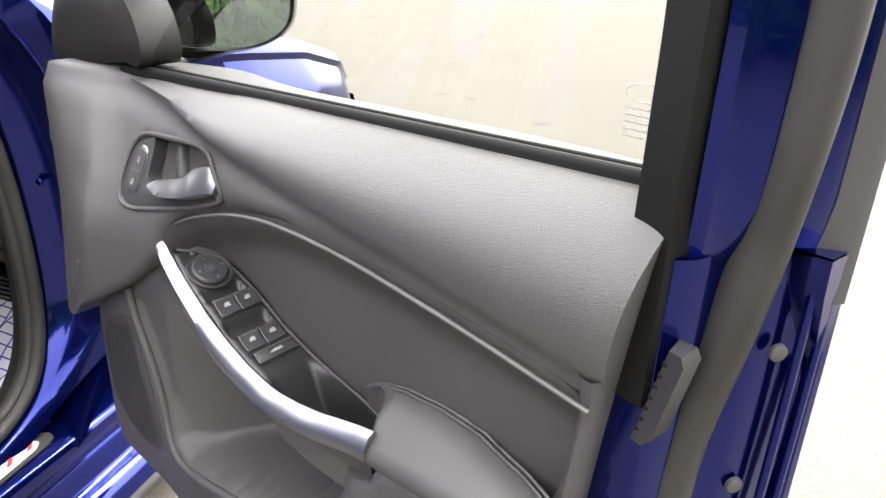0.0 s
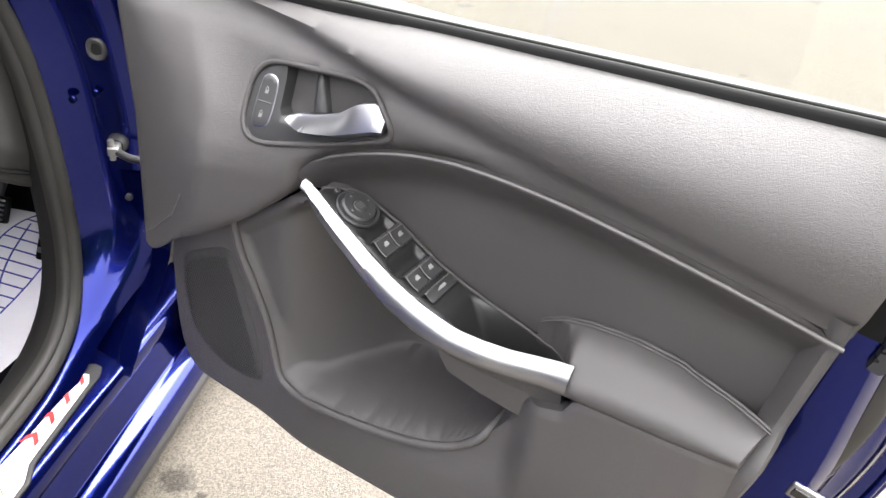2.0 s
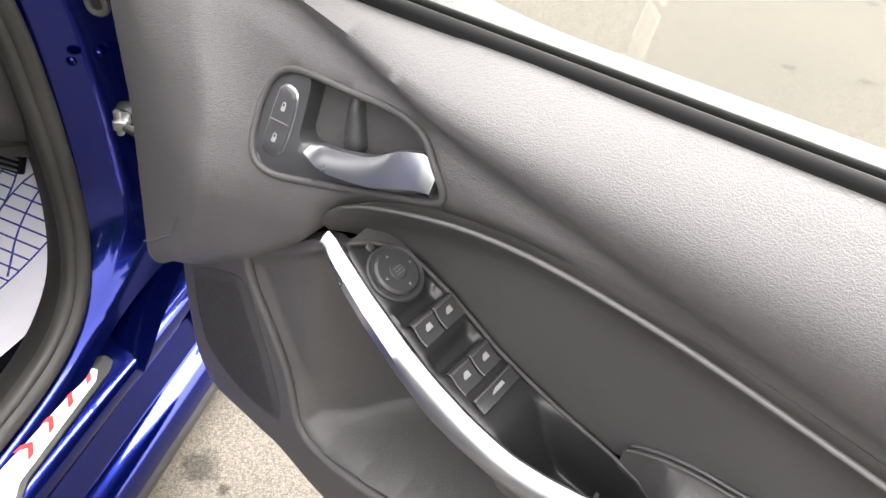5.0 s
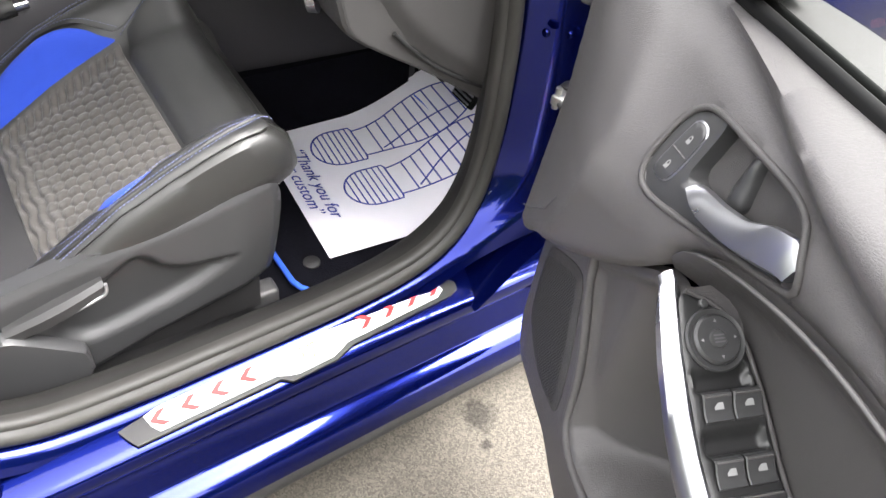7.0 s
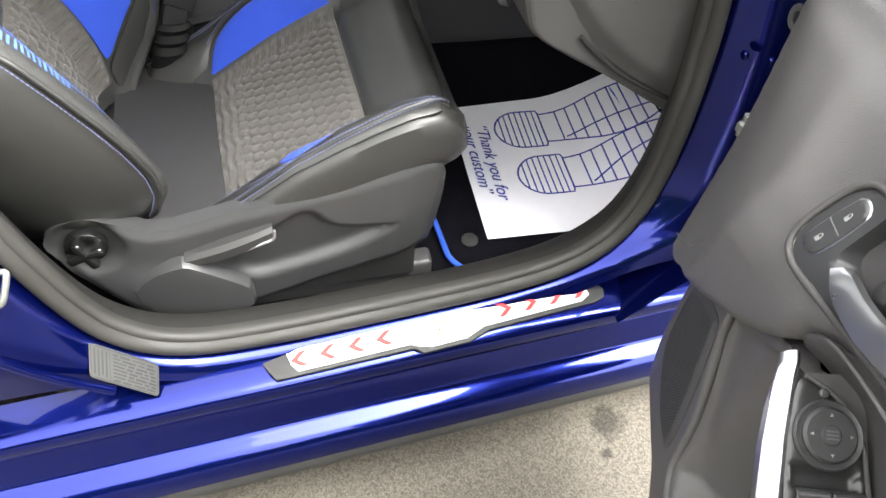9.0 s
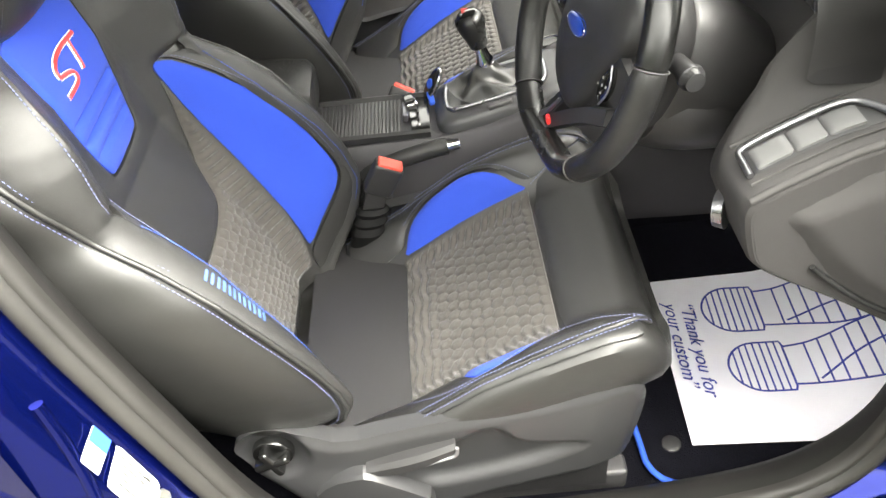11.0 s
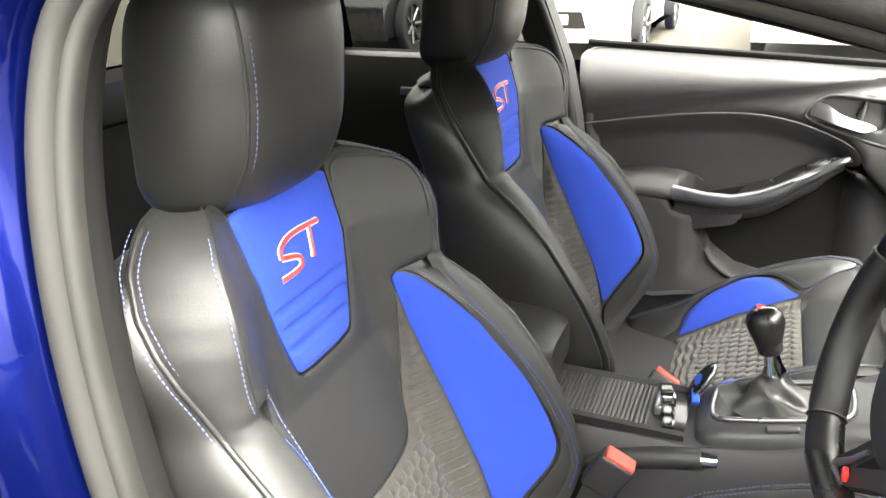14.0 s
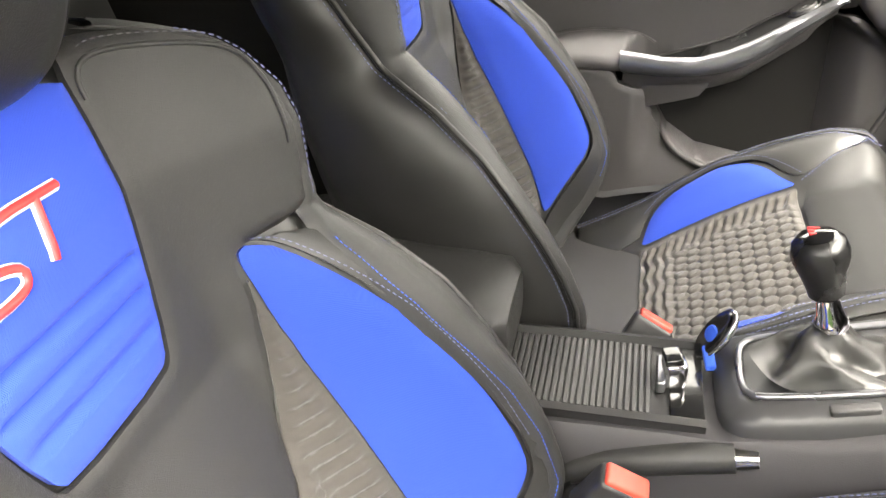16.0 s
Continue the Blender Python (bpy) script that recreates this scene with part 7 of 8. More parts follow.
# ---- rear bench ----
# darker copy of the seat leather; the rear cabin's shade is in its colour
SHADED_LEATHER = material("shaded_leather", (0.008, 0.008, 0.008), 0.5, grain=0.0002, gscale=420, kind="leather", vary=0.1, spec=0.3)
bench = thing("rear_bench", "black leather rear bench darkened as if in shade, with a blue cloth centre", "rear seat", (0, -0.95, 0.26))
rings = []
for x in np.linspace(-0.62, 0.62, 21):
    b = 0.03 * abs(math.sin(x * 5.2))
    rings.append([(x, y, z) for y, z in ((-0.62, 0.32), (-0.60, 0.47 + b), (-0.66, 0.50 + b), (-0.95, 0.46), (-1.02, 0.47), (-1.03 - b, 0.55), (-1.14, 0.95), (-1.18, 1.0), (-1.24, 0.98), (-1.2, 0.32))])
loft("bench_body", rings, SHADED_LEATHER, bench, False)
for x in (-0.36, 0.36):
    patch("bench_panel", [(x - 0.12, 0.58), (x - 0.10, 0.92), (x + 0.10, 0.92), (x + 0.12, 0.58)], lambda u, v, w: (u, -1.03 - (v - 0.55) * 0.275 + 0.035 + w, v), BLUE_CLOTH, bench, 0.02, 0.006, 0.02, 1, 0.03)
    loft("rear_headrest", [[(x + 0.12 * s * math.copysign(abs(math.cos(q)) ** 0.5, math.cos(q)), -1.19 + 0.05 * s * math.copysign(abs(math.sin(q)) ** 0.6, math.sin(q)), z) for q in np.linspace(0, 2 * math.pi, 24, endpoint=False)] for z, s in ((0.98, 0.9), (1.0, 1), (1.08, 1), (1.11, 0.85))], LEATHER, bench, True, True)

# ---- floor ----
mat_ = thing("floor_mat", "black carpet mat with a blue bound edge", "floor mat", (0.42, 0.5, 0.262))
MT = [(0.13, 0.325), (0.16, 0.295), (0.585, 0.296), (0.622, 0.312), (0.640, 0.345), (0.645, 0.52), (0.600, 0.60), (0.585, 0.72), (0.55, 0.76), (0.16, 0.78), (0.12, 0.74)]


def floor_z(y):
    return 0.270 + 0.10 * sstep(0.60, 0.95, y)


patch("carpet", MT, lambda x, y, w: (x, y, floor_z(y) + w), CARPET, mat_, 0.03, 0.002, 0.01, 1, 0.006)
tube("binding", [(x, y, floor_z(y) + 0.002) for x, y in resample(chaikin(MT, 1), 0.02, True)], 0.0055, BLUE_EDGE, mat_, True, 8, "blue bound edge")
revolve("mat_button", [(0.016, 0.0), (0.0165, 0.003), (0.012, 0.005), (0.0, 0.004)], (0.562, 0.352, 0.270), (0, 0, 1), PLASTIC, mat_, 24)
paper = thing("paper_mat", "white paper footwell mat printed with blue footprints", "paper mat", (0.36, 0.6, 0.276))
PO, PU, PV = np.array([0.572, 0.385]), np.array([-0.9980, 0.063]), np.array([0.063, 0.9980])


def on_paper(u, v, w=0.0):
    """u from the sill side inwards, v towards the pedals"""
    p = PO + u * PU + v * PV
    z = 0.277 + 0.10 * sstep(0.60, 0.95, p[1]) + 0.004 * math.sin(9 * u + 3) * math.sin(7 * v + 1) + 0.008 * sstep(0.36, 0.43, u) + w
    return (p[0], p[1], z)


patch("sheet", [(0, 0), (0.425, 0), (0.425, 0.52), (0, 0.52)], on_paper, PAPER, paper, 0.02, 0, 0.01, 0, 0.0004, "white paper sheet")


def paper_line(pts, r=0.0013, name="print_line", closed=False):
    pts = resample(pts, 0.012, closed)
    verts, faces = [], []
    n = len(pts)
    for i in range(n):
        a = pts[(i - 1) % n] if closed or i else pts[0]
        b = pts[(i + 1) % n] if closed or i < n - 1 else pts[-1]
        d = np.array(b) - a
        d = np.array([-d[1], d[0]]) / (np.linalg.norm(d) + 1e-9)
        verts += [on_paper(*(pts[i] + r * d), 0.0008), on_paper(*(pts[i] - r * d), 0.0008)]
    for i in range(n if closed else n - 1):
        j = (i + 1) % n
        faces.append((2 * i, 2 * i + 1, 2 * j + 1, 2 * j))
    return make(name, verts, faces, INK, paper, smooth=False)


def footprint(u0, v0, s, k_=1.28):
    def pl_(pts, r=0.0021, closed=False):
        paper_line([(u0 + (u - u0) * k_, v0 + (v - v0) * k_) for u, v in pts], r, closed=closed)

    heel = [(u0 + 0.044 * math.cos(q), v0 + 0.045 - 0.045 * math.sin(q)) for q in np.linspace(0, math.pi, 18)] + [(u0 - 0.044, v0 + 0.085), (u0 + 0.044, v0 + 0.085)]
    pl_(heel, closed=True)
    for k in range(7):
        v = v0 + 0.012 + 0.0105 * k
        hw = 0.044 * math.sqrt(max(0.05, 1 - max(0, (0.045 - (v - v0)) / 0.045) ** 2))
        pl_([(u0 - hw, v), (u0 + hw, v)], 0.0017)
    sole = [(u0 - 0.034, v0 + 0.085), (u0 - 0.038, v0 + 0.13), (u0 - 0.062 if s < 0 else u0 - 0.048, v0 + 0.20), (u0 - 0.052, v0 + 0.26), (u0 - 0.02, v0 + 0.305), (u0 + 0.02, v0 + 0.305), (u0 + 0.05, v0 + 0.26), (u0 + 0.055, v0 + 0.20), (u0 + 0.036, v0 + 0.13), (u0 + 0.034, v0 + 0.085)]
    sole = chaikin(sole, 2, False)
    pl_(sole)
    poly = np.array(list(sole) + [sole[0]])
    for k in range(10):
        v = v0 + 0.115 + 0.019 * k
        xs = []
        for (x1, y1), (x2, y2) in zip(poly[:-1], poly[1:]):
            if (y1 > v) != (y2 > v):
                xs.append(x1 + (v - y1) / (y2 - y1) * (x2 - x1))
        if len(xs) >= 2:
            pl_([(min(xs), v), (max(xs), v)], 0.0017)
    pl_(chaikin([(u0 - 0.03, v0 + 0.12), (u0 + 0.012 * s, v0 + 0.19), (u0 + 0.02 * s, v0 + 0.28)], 2, False))


footprint(0.163, 0.105, 1)
footprint(0.306, 0.088, -1)
P3 = [Vector(on_paper(0.325, v, 0.001)) for v in (0.046, 0.014)]
xd = Vector((-PU[0], -PU[1], 0))
yd = Vector((PV[0], PV[1], 0))
base = Matrix(((xd.x, yd.x, 0, 0), (xd.y, yd.y, 0, 0), (0, 0, 1, 0), (0, 0, 0, 1)))
for body, p in (("\u201cThank you for", P3[0]), ("your custom\u201d", P3[1])):
    lettering("print_line_of_text", body, 0.037, Matrix.Translation(p + Vector((0, 0, 0.006))) @ base, INK, paper, 0.3)

# ---- scuff plate, labels, striker, small pillar parts ----
GOLD = material("brass_tone", (0.45, 0.33, 0.14), 0.3, 0.7, vary=0.08)
plate = thing("scuff_plate", "white and silver sill plate with red chevrons", "sill plate", (0.80, 0.23, 0.336))


def sill_top(x, y, w):
    xs = x + shear(y) - 0.035 * (y - 0.2)
    return (xs, y, 0.3365 - 0.10 * (x - 0.80) + w)


patch("plate_base", [(0.790, -0.060), (0.824, -0.045), (0.828, 0.18), (0.840, 0.19), (0.840, 0.285), (0.828, 0.296), (0.826, 0.520), (0.812, 0.535), (0.784, 0.515), (0.778, 0.02)], lambda x, y, w: sill_top(x, y, 0.003 + w), PLASTIC, plate, 0.02, 0.001, 0.004, 0, 0.004, "dark plate base")
patch("plate_face", [(0.786, -0.022), (0.819, -0.014), (0.821, 0.185), (0.834, 0.193), (0.834, 0.280), (0.821, 0.290), (0.819, 0.490), (0.806, 0.505), (0.785, 0.490), (0.781, 0.0)], lambda x, y, w: sill_top(x, y, 0.005 + w), WHITE, plate, 0.02, 0.0006, 0.004, 0, 0.002, "bright white metal face")
for k in range(4):
    for y0, s in ((0.010 + 0.046 * k, -1), (0.330 + 0.046 * k, 1)):
        q = [(0.7875, y0), (0.8005, y0 + 0.016 * s), (0.8135, y0), (0.8135, y0 + 0.012 * s), (0.8005, y0 + 0.028 * s), (0.7875, y0 + 0.012 * s)]
        make("chevron", [sill_top(x, y, 0.0064) for x, y in q], [(0, 1, 4, 5), (1, 2, 3, 4)], RED, plate, smooth=False)
for k in range(2):
    y0 = 0.215 + 0.022 * k
    tube("plate_emblem", [sill_top(x, y, 0.006) for x, y in ((0.795, y0 + 0.014), (0.797, y0), (0.808, y0 + 0.012), (0.820, y0 + 0.002))], 0.0014, GOLD, plate, sides=5)
# ---- parked cars and boundary across the yard ----
def parked_car(name, label, at, turn, paint):
    m = pose(*at, 0, 0, turn)
    c = thing(name, label, "car", at, "parked cars")

    def W(x, y, z):
        return tuple(m @ Vector((x, y, z)))
    prof = [(-2.1, 0.35), (-2.12, 0.62), (-2.0, 0.80), (-1.2, 0.94), (-0.9, 1.0), (-0.3, 1.42), (0.9, 1.46), (1.7, 1.36), (2.05, 0.98), (2.1, 0.6), (2.05, 0.3)]
    side = chaikin(prof, 2, False)
    rings = []
    for s, k in ((-0.80, 0.86), (-0.90, 0.97), (-0.88, 1.0), (0.88, 1.0), (0.90, 0.97), (0.80, 0.86)):
        ring = []
        for x, z in side:
            narrow = 1 - 0.25 * sstep(0.95, 1.4, z)
            ring.append(W(x * (0.97 + 0.03 * k), s * narrow, 0.2 + (z - 0.2) * (0.96 + 0.04 * k)))
        ring += [W(2.0, s, 0.22), W(-2.0, s, 0.22)]
        rings.append(ring)
    loft("body", rings, paint, c, True, True)
    for s in (-1, 1):
        for x in (-1.3, 1.28):
            ctr = W(x, s * 0.80, 0.33)
            ax = tuple((m.to_3x3() @ Vector((0, s, 0))))
            ty = revolve("tyre", [(0.22, 0.0), (0.31, 0.01), (0.33, 0.05), (0.33, 0.12), (0.31, 0.135), (0.235, 0.13), (0.225, 0.10), (0.0, 0.09)], ctr, ax, TYRE, c, 36)
            for k in range(7):
                a = k * 2 * math.pi / 7
                p0 = m @ Vector((x + 0.04 * math.cos(a), s * 0.905, 0.33 + 0.04 * math.sin(a)))
                p1 = m @ Vector((x + 0.22 * math.cos(a), s * 0.925, 0.33 + 0.22 * math.sin(a)))
                tube("spoke", [tuple(p0), tuple(p1)], [0.025, 0.02], SILVER, ty, sides=6)
        for x, w in ((0.25, 0.55), (1.0, 0.45)):
            make("side_window", [W(x - w * 0.55, s * 0.80, 1.02), W(x + w * 0.6, s * 0.80, 1.02), W(x + w * 0.45, s * 0.695, 1.36), W(x - w * 0.35, s * 0.695, 1.36)], [(0, 1, 2, 3)], GLOSS_BLACK, c, smooth=False)
    for s in (-0.62, 0.62):
        revolve("headlamp", [(0.0, 0.02), (0.10, 0.015), (0.13, 0.0)], W(-2.05, s, 0.66), tuple(m.to_3x3() @ Vector((-1, 0, 0.2))), CHROME, c, 20)
    make("grille", [W(-2.125, -0.45, 0.38), W(-2.125, 0.45, 0.38), W(-2.13, 0.40, 0.55), W(-2.13, -0.40, 0.55)], [(0, 1, 2, 3)], GLOSS_BLACK, c, smooth=False)
    make("number_plate", [W(-2.14, -0.26, 0.42), W(-2.14, 0.26, 0.42), W(-2.14, 0.26, 0.52), W(-2.14, -0.26, 0.52)], [(0, 1, 2, 3)], WHITE, c, smooth=False)
    return c


parked_car("parked_car", "white hatchback parked nose out across the yard", (-9.1, -2.25, 0), 180, WHITE_PAINT)
parked_car("parked_car", "white saloon parked nose out across the yard", (-9.47, 0.78, 0), 177, WHITE_PAINT)
parked_car("parked_car", "black estate car parked across the yard", (-8.72, -4.98, 0), 183, BLACK_PAINT)


# ---- pillar parts: sticker, label, striker, check strap, plugs ----
def plane_at(a, b, c):
    """A point and the outward normal on the plane through three corners."""
    a, b, c = (np.array(q, float) for q in (a, b, c))
    n = np.cross(b - a, c - a)
    n /= np.linalg.norm(n)
    if n[0] < 0:
        n = -n
    return (lambda u, v, w=0.0: tuple(a + (b - a) * u + (c - a) * v + n * w)), n


def plate_on(name, p, parts_mat, parent, label, lift=0.003, thick=0.0015):
    """A thin plate through three corners: top left, top right, bottom left."""
    on, n = plane_at(*p)

    def at(u, v, w=0.0):
        return on(u, v, lift + w)
    ob = patch(name, [(0, 0.04), (0.03, 0), (0.97, 0), (1, 0.04), (1, 0.96), (0.97, 1), (0.03, 1), (0, 0.96)], at, parts_mat, parent, 0.12, 0, 0.1, 0, thick, label)
    return ob, at, n



LABEL = material("label_paper", (0.40, 0.40, 0.385), 0.5, vary=0.06, vscale=40)
FOIL = material("printed_foil", (0.055, 0.055, 0.053), 0.4, 0.2, vary=0.12, vscale=40)
PRINT = material("black_print", (0.02, 0.02, 0.022), 0.6, vary=0.2, vscale=50)
ZINC = material("zinc_plate", (0.25, 0.25, 0.235), 0.40, 0.75, vary=0.15, vscale=30, grain=0.0002, gscale=300)


def bar(at, u0, v0, u1, v1, mat, parent, name="printed_bar"):
    make(name, [at(u0, v0, 0.0006), at(u1, v0, 0.0006), at(u1, v1, 0.0006), at(u0, v1, 0.0006)], [(0, 1, 2, 3)], mat, parent, smooth=False)


sticker = thing("data_sticker", "silver data sticker with black printed bars on the pillar foot", "sticker", (0.79, -0.25, 0.41))
sheet, at, n_ = plate_on("foil", ((0.784, -0.288, 0.446), (0.791, -0.209, 0.372), (0.815, -0.296, 0.405)), FOIL, sticker, "silver foil")
for x0, y0, x1, y1 in ((0.02, 0.03, 0.98, 0.06), (0.02, 0.94, 0.98, 0.97), (0.02, 0.06, 0.03, 0.94), (0.97, 0.06, 0.98, 0.94), (0.28, 0.08, 0.29, 0.92)):
    bar(at, x0, y0, x1, y1, PRINT, sheet, "printed_rule")
random.seed(4)
for k in range(4):
    bar(at, 0.06 + 0.055 * k, 0.10, 0.085 + 0.055 * k, 0.90 - 0.2 * random.random(), PRINT, sheet)
for k in range(8):
    v = 0.12 + 0.105 * k
    u = 0.33
    while u < 0.9:
        w = random.uniform(0.06, 0.22)
        bar(at, u, v, min(u + w, 0.95), v + random.choice((0.045, 0.06)), PRINT, sheet)
        u += w + 0.03
tag = thing("tyre_label", "white information label with faint print on the pillar", "label", (0.79, -0.39, 0.68))
sheet, at, n_ = plate_on("paper_face", ((0.776, -0.392, 0.735), (0.780, -0.370, 0.652), (0.810, -0.407, 0.704)), LABEL, tag, "white paper face", 0.004)
for k in range(5):
    bar(at, 0.12 + 0.02 * k, 0.15 + 0.14 * k, 0.12 + random.uniform(0.3, 0.7), 0.19 + 0.14 * k, FOIL, sheet)
oval = [(0.72 + 0.10 * math.cos(q), 0.30 + 0.16 * math.sin(q)) for q in np.linspace(0, 2 * math.pi, 20, endpoint=False)]
tube("printed_ring", [at(u, v, 0.0006) for u, v in oval], 0.0008, FOIL, sheet, True, 6)
tag2 = thing("warning_label", "small blue and white label on the pillar", "label", (0.78, -0.40, 0.77))
sheet, at, n_ = plate_on("paper_face", ((0.776, -0.404, 0.775), (0.775, -0.397, 0.742), (0.806, -0.419, 0.752)), LABEL, tag2, "white paper face", 0.004)
bar(at, 0.0, 0.0, 1.0, 0.4, BLUE_EDGE, sheet, "blue_band")
tube("pillar_flange", [(0.786, -0.437, 0.83), (0.796, -0.428, 0.775), (0.808, -0.421, 0.73), (0.8225, -0.4165, 0.689), (0.8355, -0.4185, 0.64), (0.8425, -0.4085, 0.585), (0.8415, -0.3915, 0.539), (0.8355, -0.3655, 0.484), (0.828, -0.325, 0.425), (0.826, -0.27, 0.375)], 0.0075, PAINT, car, k=2, step=0.008, sides=10, label="rounded pillar flange")
striker = thing("door_striker", "zinc striker loop bolted to the pillar", "striker", (0.80, -0.37, 0.60))
at, n_ = plane_at((0.789, -0.368, 0.642), (0.772, -0.350, 0.580), (0.826, -0.388, 0.612))
plate_out = [(-0.14, -0.04), (-0.08, -0.12), (0.10, -0.13), (0.20, 0.02), (0.55, 0.45), (0.92, 0.92), (0.90, 1.06), (0.70, 1.24), (0.58, 1.20), (-0.02, 0.80), (-0.06, 0.70)]
base = patch("striker_plate", plate_out, lambda u, v, w: at(u, v, 0.006 + w), ZINC, striker, 0.12, 0.0, 0.1, 1, 0.005, "zinc base plate")
loop = [at(0.24, 0.16, 0.004), at(0.28, 0.05, 0.016), at(0.33, -0.13, 0.030), at(0.36, -0.10, 0.0335), at(0.47, 0.52, 0.0335), at(0.49, 0.62, 0.030), at(0.50, 0.78, 0.016), at(0.51, 0.89, 0.004)]
tube("striker_loop", loop, 0.0042, ZINC, striker, k=2, step=0.003, sides=12, label="bent steel loop")
for u, v in ((0.14, 0.46), (0.66, 0.86)):
    revolve("bolt", [(0.0075, 0.0), (0.008, 0.003), (0.006, 0.005), (0.003, 0.005), (0.003, 0.002), (0.0, 0.002)], at(u, v, 0.0065), tuple(n_), ZINC, striker, 16)

# hinge pillar: grommet, check strap, bolts
NH = np.array([0.11, -0.99, -0.05])
UH, VH = np.array([0.99, 0.11, 0.0]), np.array([0.0, -0.05, 1.0])


def on_pillar(c, u, v, w):
    return tuple(np.array(c) + u * UH + v * VH + w * NH)


grommet = thing("pillar_grommet", "grey rubber grommet with a square hole in the hinge pillar", "grommet", (0.778, 0.66, 0.872))
sq = [(-0.014, -0.016), (0.014, -0.016), (0.014, 0.016), (-0.014, 0.016)]
loft("rim", [[on_pillar((0.778, 0.658, 0.873), u * s, v * s, w) for u, v in resample(chaikin(sq, 2), 0.004, True)] for s, w in ((1.15, -0.004), (1.12, 0.003), (0.95, 0.005), (0.62, 0.003), (0.56, -0.003))], GREY_PLASTIC, grommet, True, False)
make("hole", [on_pillar((0.778, 0.658, 0.873), u * 0.60, v * 0.60, 0.0005) for u, v in resample(chaikin(sq, 2), 0.004, True)], [tuple(range(len(resample(chaikin(sq, 2), 0.004, True))))], HOLE, grommet, smooth=False)
strap = thing("check_strap", "dark metal door check strap bolted to the hinge pillar", "door check", (0.786, 0.668, 0.708))
loft("bracket", [[on_pillar((0.784, 0.668, 0.712), u * s, v * s, w) for u, v in resample(chaikin([(-0.017, -0.013), (0.015, -0.015), (0.019, 0.012), (-0.013, 0.016)], 2), 0.004, True)] for s, w in ((1.1, -0.003), (1.0, 0.008), (0.85, 0.012))], PLASTIC, strap, True, True)
rbox("clevis", (0.792, 0.645, 0.712), (0.018, 0.03, 0.016), 0.003, ZINC, strap, (0, 0, 20))
tube("pin", [(0.790, 0.640, 0.694), (0.790, 0.640, 0.730)], 0.005, ZINC, strap, sides=12)
tube("arm", [(0.792, 0.640, 0.712), (0.825, 0.634, 0.706), (0.90, 0.640, 0.700)], 0.0065, PLASTIC, strap, sides=10)
for i, (x, y, z) in enumerate(((0.791, 0.667, 0.610), (0.765, 0.657, 0.80), (0.735, 0.640, 0.79))):
    b = revolve("pillar_plug", [(0.0065, -0.002), (0.0068, 0.002), (0.005, 0.0035), (0.0, 0.0038)], (x, y, z), tuple(NH), (GREY_PLASTIC, PAINT, PAINT)[i], car, 16)

# ---- pedals ----
def pedal(name, x, y, z, w, h, tilt):
    p = thing(name, "dark metal pedal with a ribbed rubber pad", "pedal", (x, y, z), "pedals")
    padp = rbox("pad", (x, y, z), (w, 0.016, h), 0.005, RUBBER_BLACK, p, (tilt, 0, 0))
    m = pose(x, y, z, tilt, 0, 0)
    for k in range(5):
        c = m @ Vector((0, -0.009, (k - 2) * h * 0.18))
        rbox("pad_rib", c, (w * 0.84, 0.005, h * 0.07), 0.0015, SILVER, padp, (tilt, 0, 0), seg=1)
    e = m @ Vector((0, 0.008, h * 0.3))
    tube("arm", [tuple(e), tuple(e + Vector((0, 0.05, 0.06))), tuple(e + Vector((0.0, 0.07, 0.28)))], 0.009, PLASTIC, p, sides=8, k=1)


pedal("accelerator_pedal", 0.50, 0.82, 0.40, 0.05, 0.15, -30)
pedal("brake_pedal", 0.385, 0.80, 0.43, 0.07, 0.055, -30)
pedal("clutch_pedal", 0.275, 0.80, 0.43, 0.065, 0.055, -30)

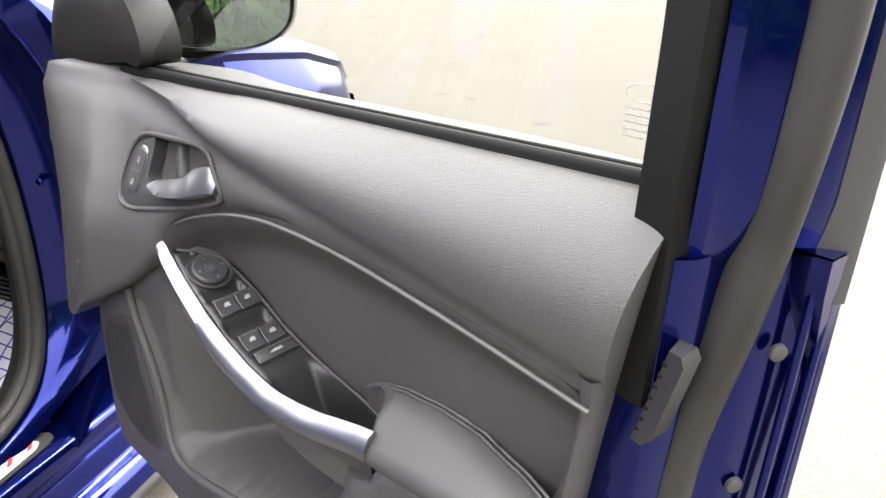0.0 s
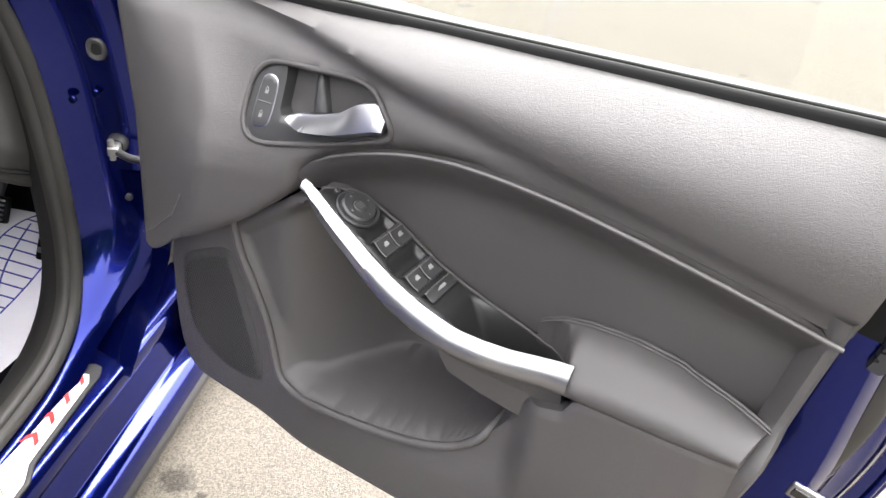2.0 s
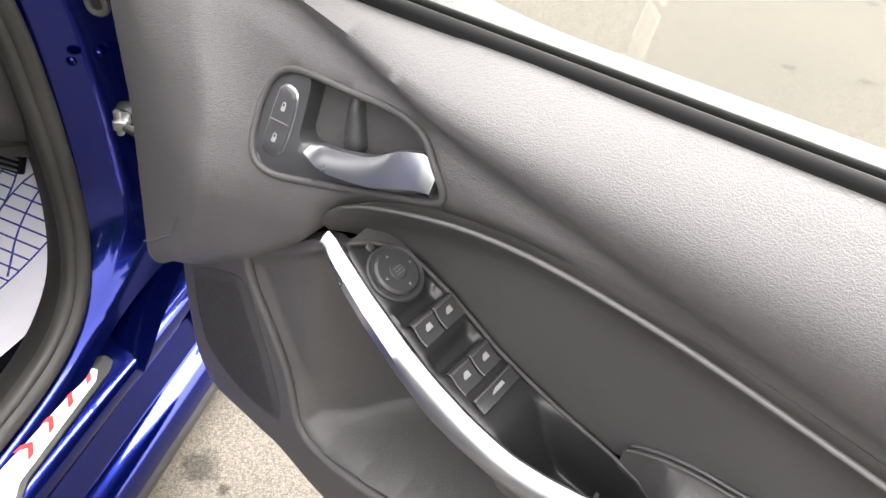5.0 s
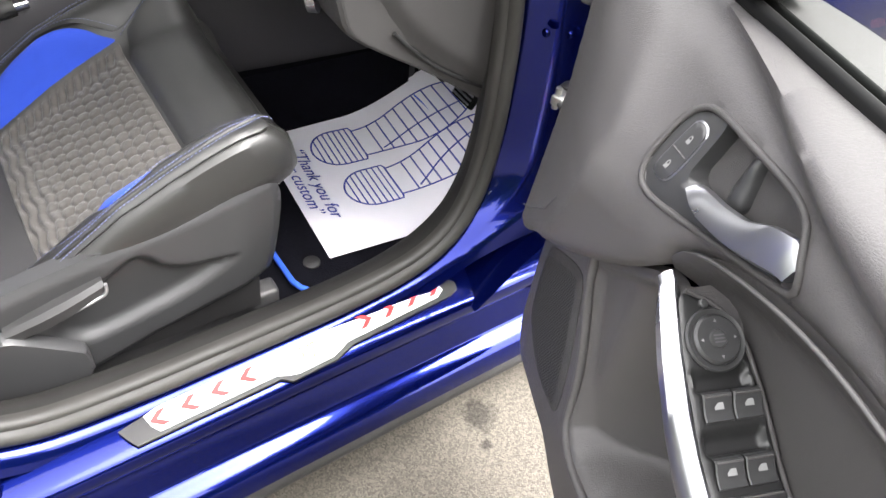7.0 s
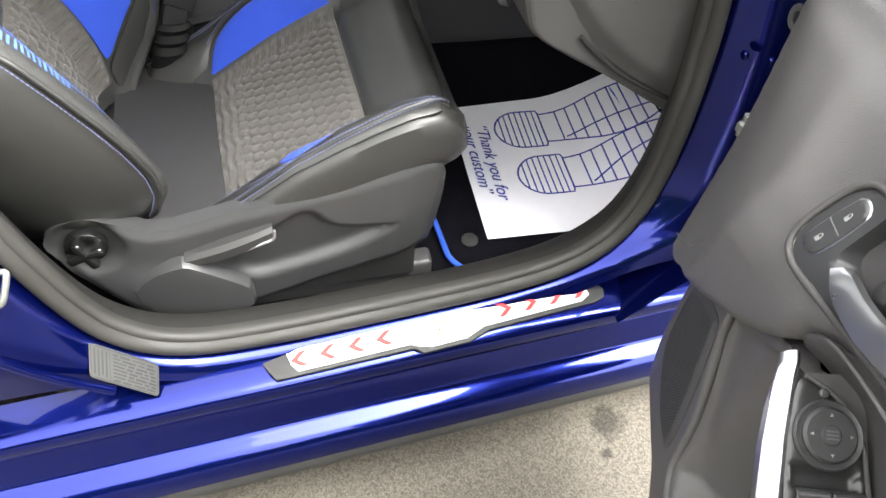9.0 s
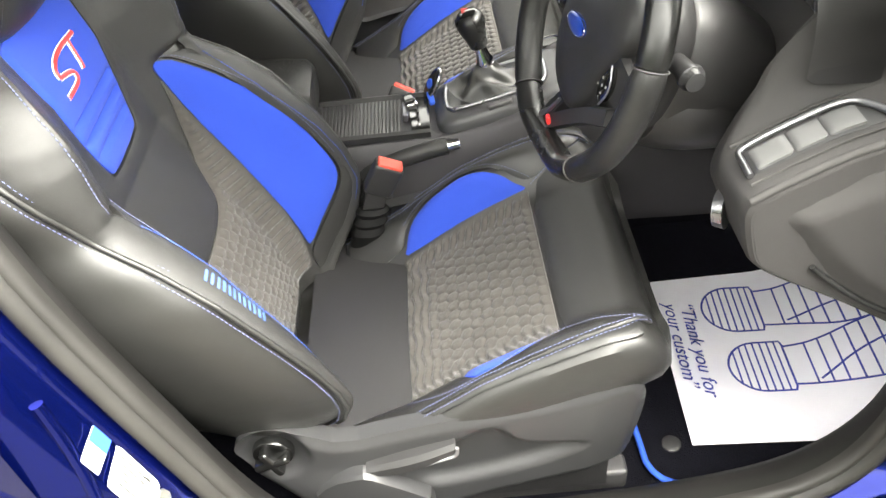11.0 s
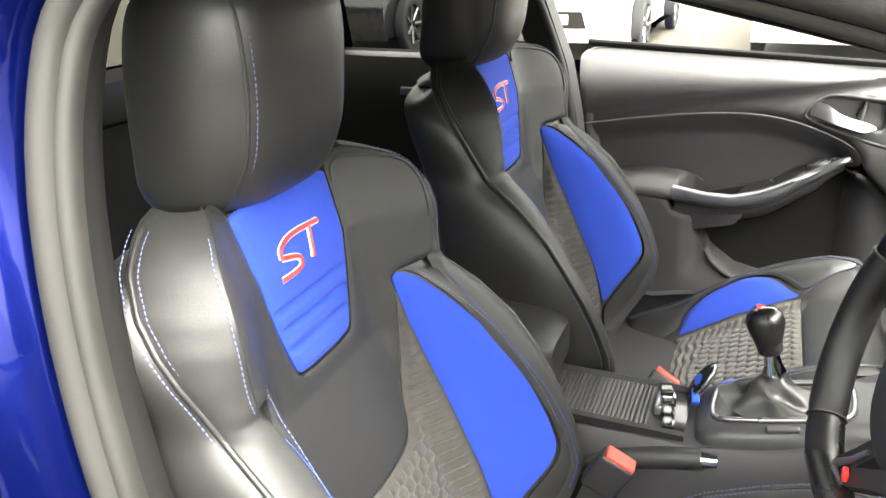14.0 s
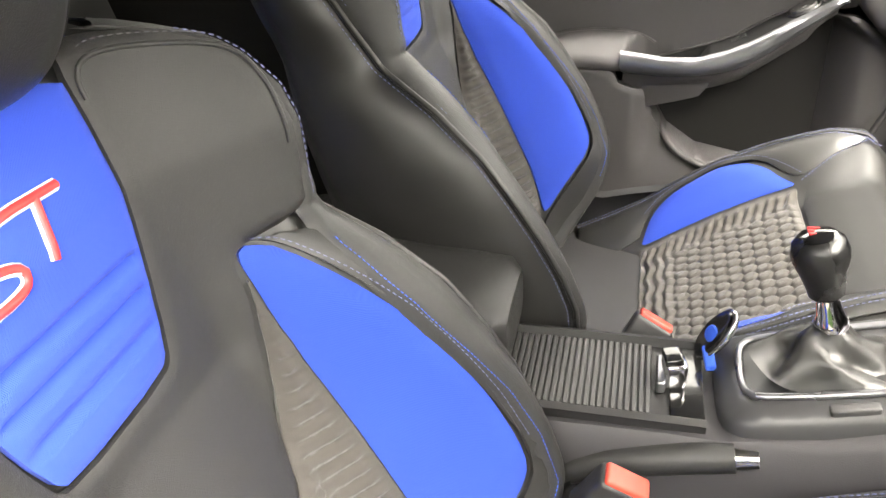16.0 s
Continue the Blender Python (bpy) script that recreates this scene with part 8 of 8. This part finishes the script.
# ---- trees and hedge round the yard ----
def hedge(name, label, a, b, depth, height, count, seed):
    rnd = random.Random(seed)
    a, b = Vector((*a, 0)), Vector((*b, 0))
    ln = (b - a).length
    along = (b - a) / ln
    side = Vector((-along.y, along.x, 0))
    h = thing(name, label, "hedge", tuple((a + b) / 2), "hedges")
    verts, faces = [], []
    for _ in range(count):
        s = ln * rnd.random()
        top = height * (0.80 + 0.12 * math.sin(s * 1.3 + seed) + 0.10 * math.sin(s * 3.7 + 1) + 0.05 * rnd.random())
        z = top * rnd.random() ** 0.75
        o = depth * (rnd.uniform(-0.5, 0.5) + 0.25 * math.sin(2.1 * s + 1.7 * z))
        c = a + along * s + side * o + Vector((0, 0, z + 0.06))
        k = rnd.uniform(0.08, 0.20) * max(1.0, height / 3.4)
        q = Euler((rnd.uniform(0, 6.3), rnd.uniform(0, 6.3), rnd.uniform(0, 6.3))).to_matrix()
        n = len(verts)
        verts += [c + q @ Vector(v) * k for v in ((-1, 0, 0), (0, 0.5, 0.12), (1, 0, 0), (0, -0.5, 0.12))]
        faces += [(n, n + 1, n + 2), (n, n + 2, n + 3)]
    me = bpy.data.meshes.new("leaves")
    me.from_pydata([tuple(v) for v in verts], [], faces)
    me.materials.append(LEAF)
    ob = new("leaves", me)
    attach(ob, h)
    ob["kind"] = "stuff"
    for k in range(int(ln / 1.2)):
        p = a + along * (0.6 + 1.2 * k)
        tube("stem", [tuple(p), tuple(p + Vector((rnd.uniform(-0.1, 0.1), 0, height * 0.4))), tuple(p + Vector((rnd.uniform(-0.3, 0.3), 0, height * 0.75)))], [0.07, 0.05, 0.015], BARK, h, sides=6)


LEAF = material("hedge_leaf", (0.045, 0.095, 0.022), 0.5, vary=0.4, vscale=2)
BARK = material("bark", (0.10, 0.075, 0.05), 0.9, vary=0.3, grain=0.004, gscale=40)
# foliage shows in the door mirror; the height is added to block low sky
hedge("hedge", "green hedge along the yard, made tall to block low sky light", (-9.0, -12.0), (1.5, -12.5), 1.6, 5.0, 14000, 3)
hedge("hedge", "green hedge along the yard, made tall to block low sky light", (1.7, -12.4), (9.0, -11.8), 1.6, 5.4, 12000, 5)
hedge("hedge", "green hedge along the yard, made tall to block low sky light", (9.4, -11.0), (9.8, 4.0), 1.6, 6.2, 18000, 8)
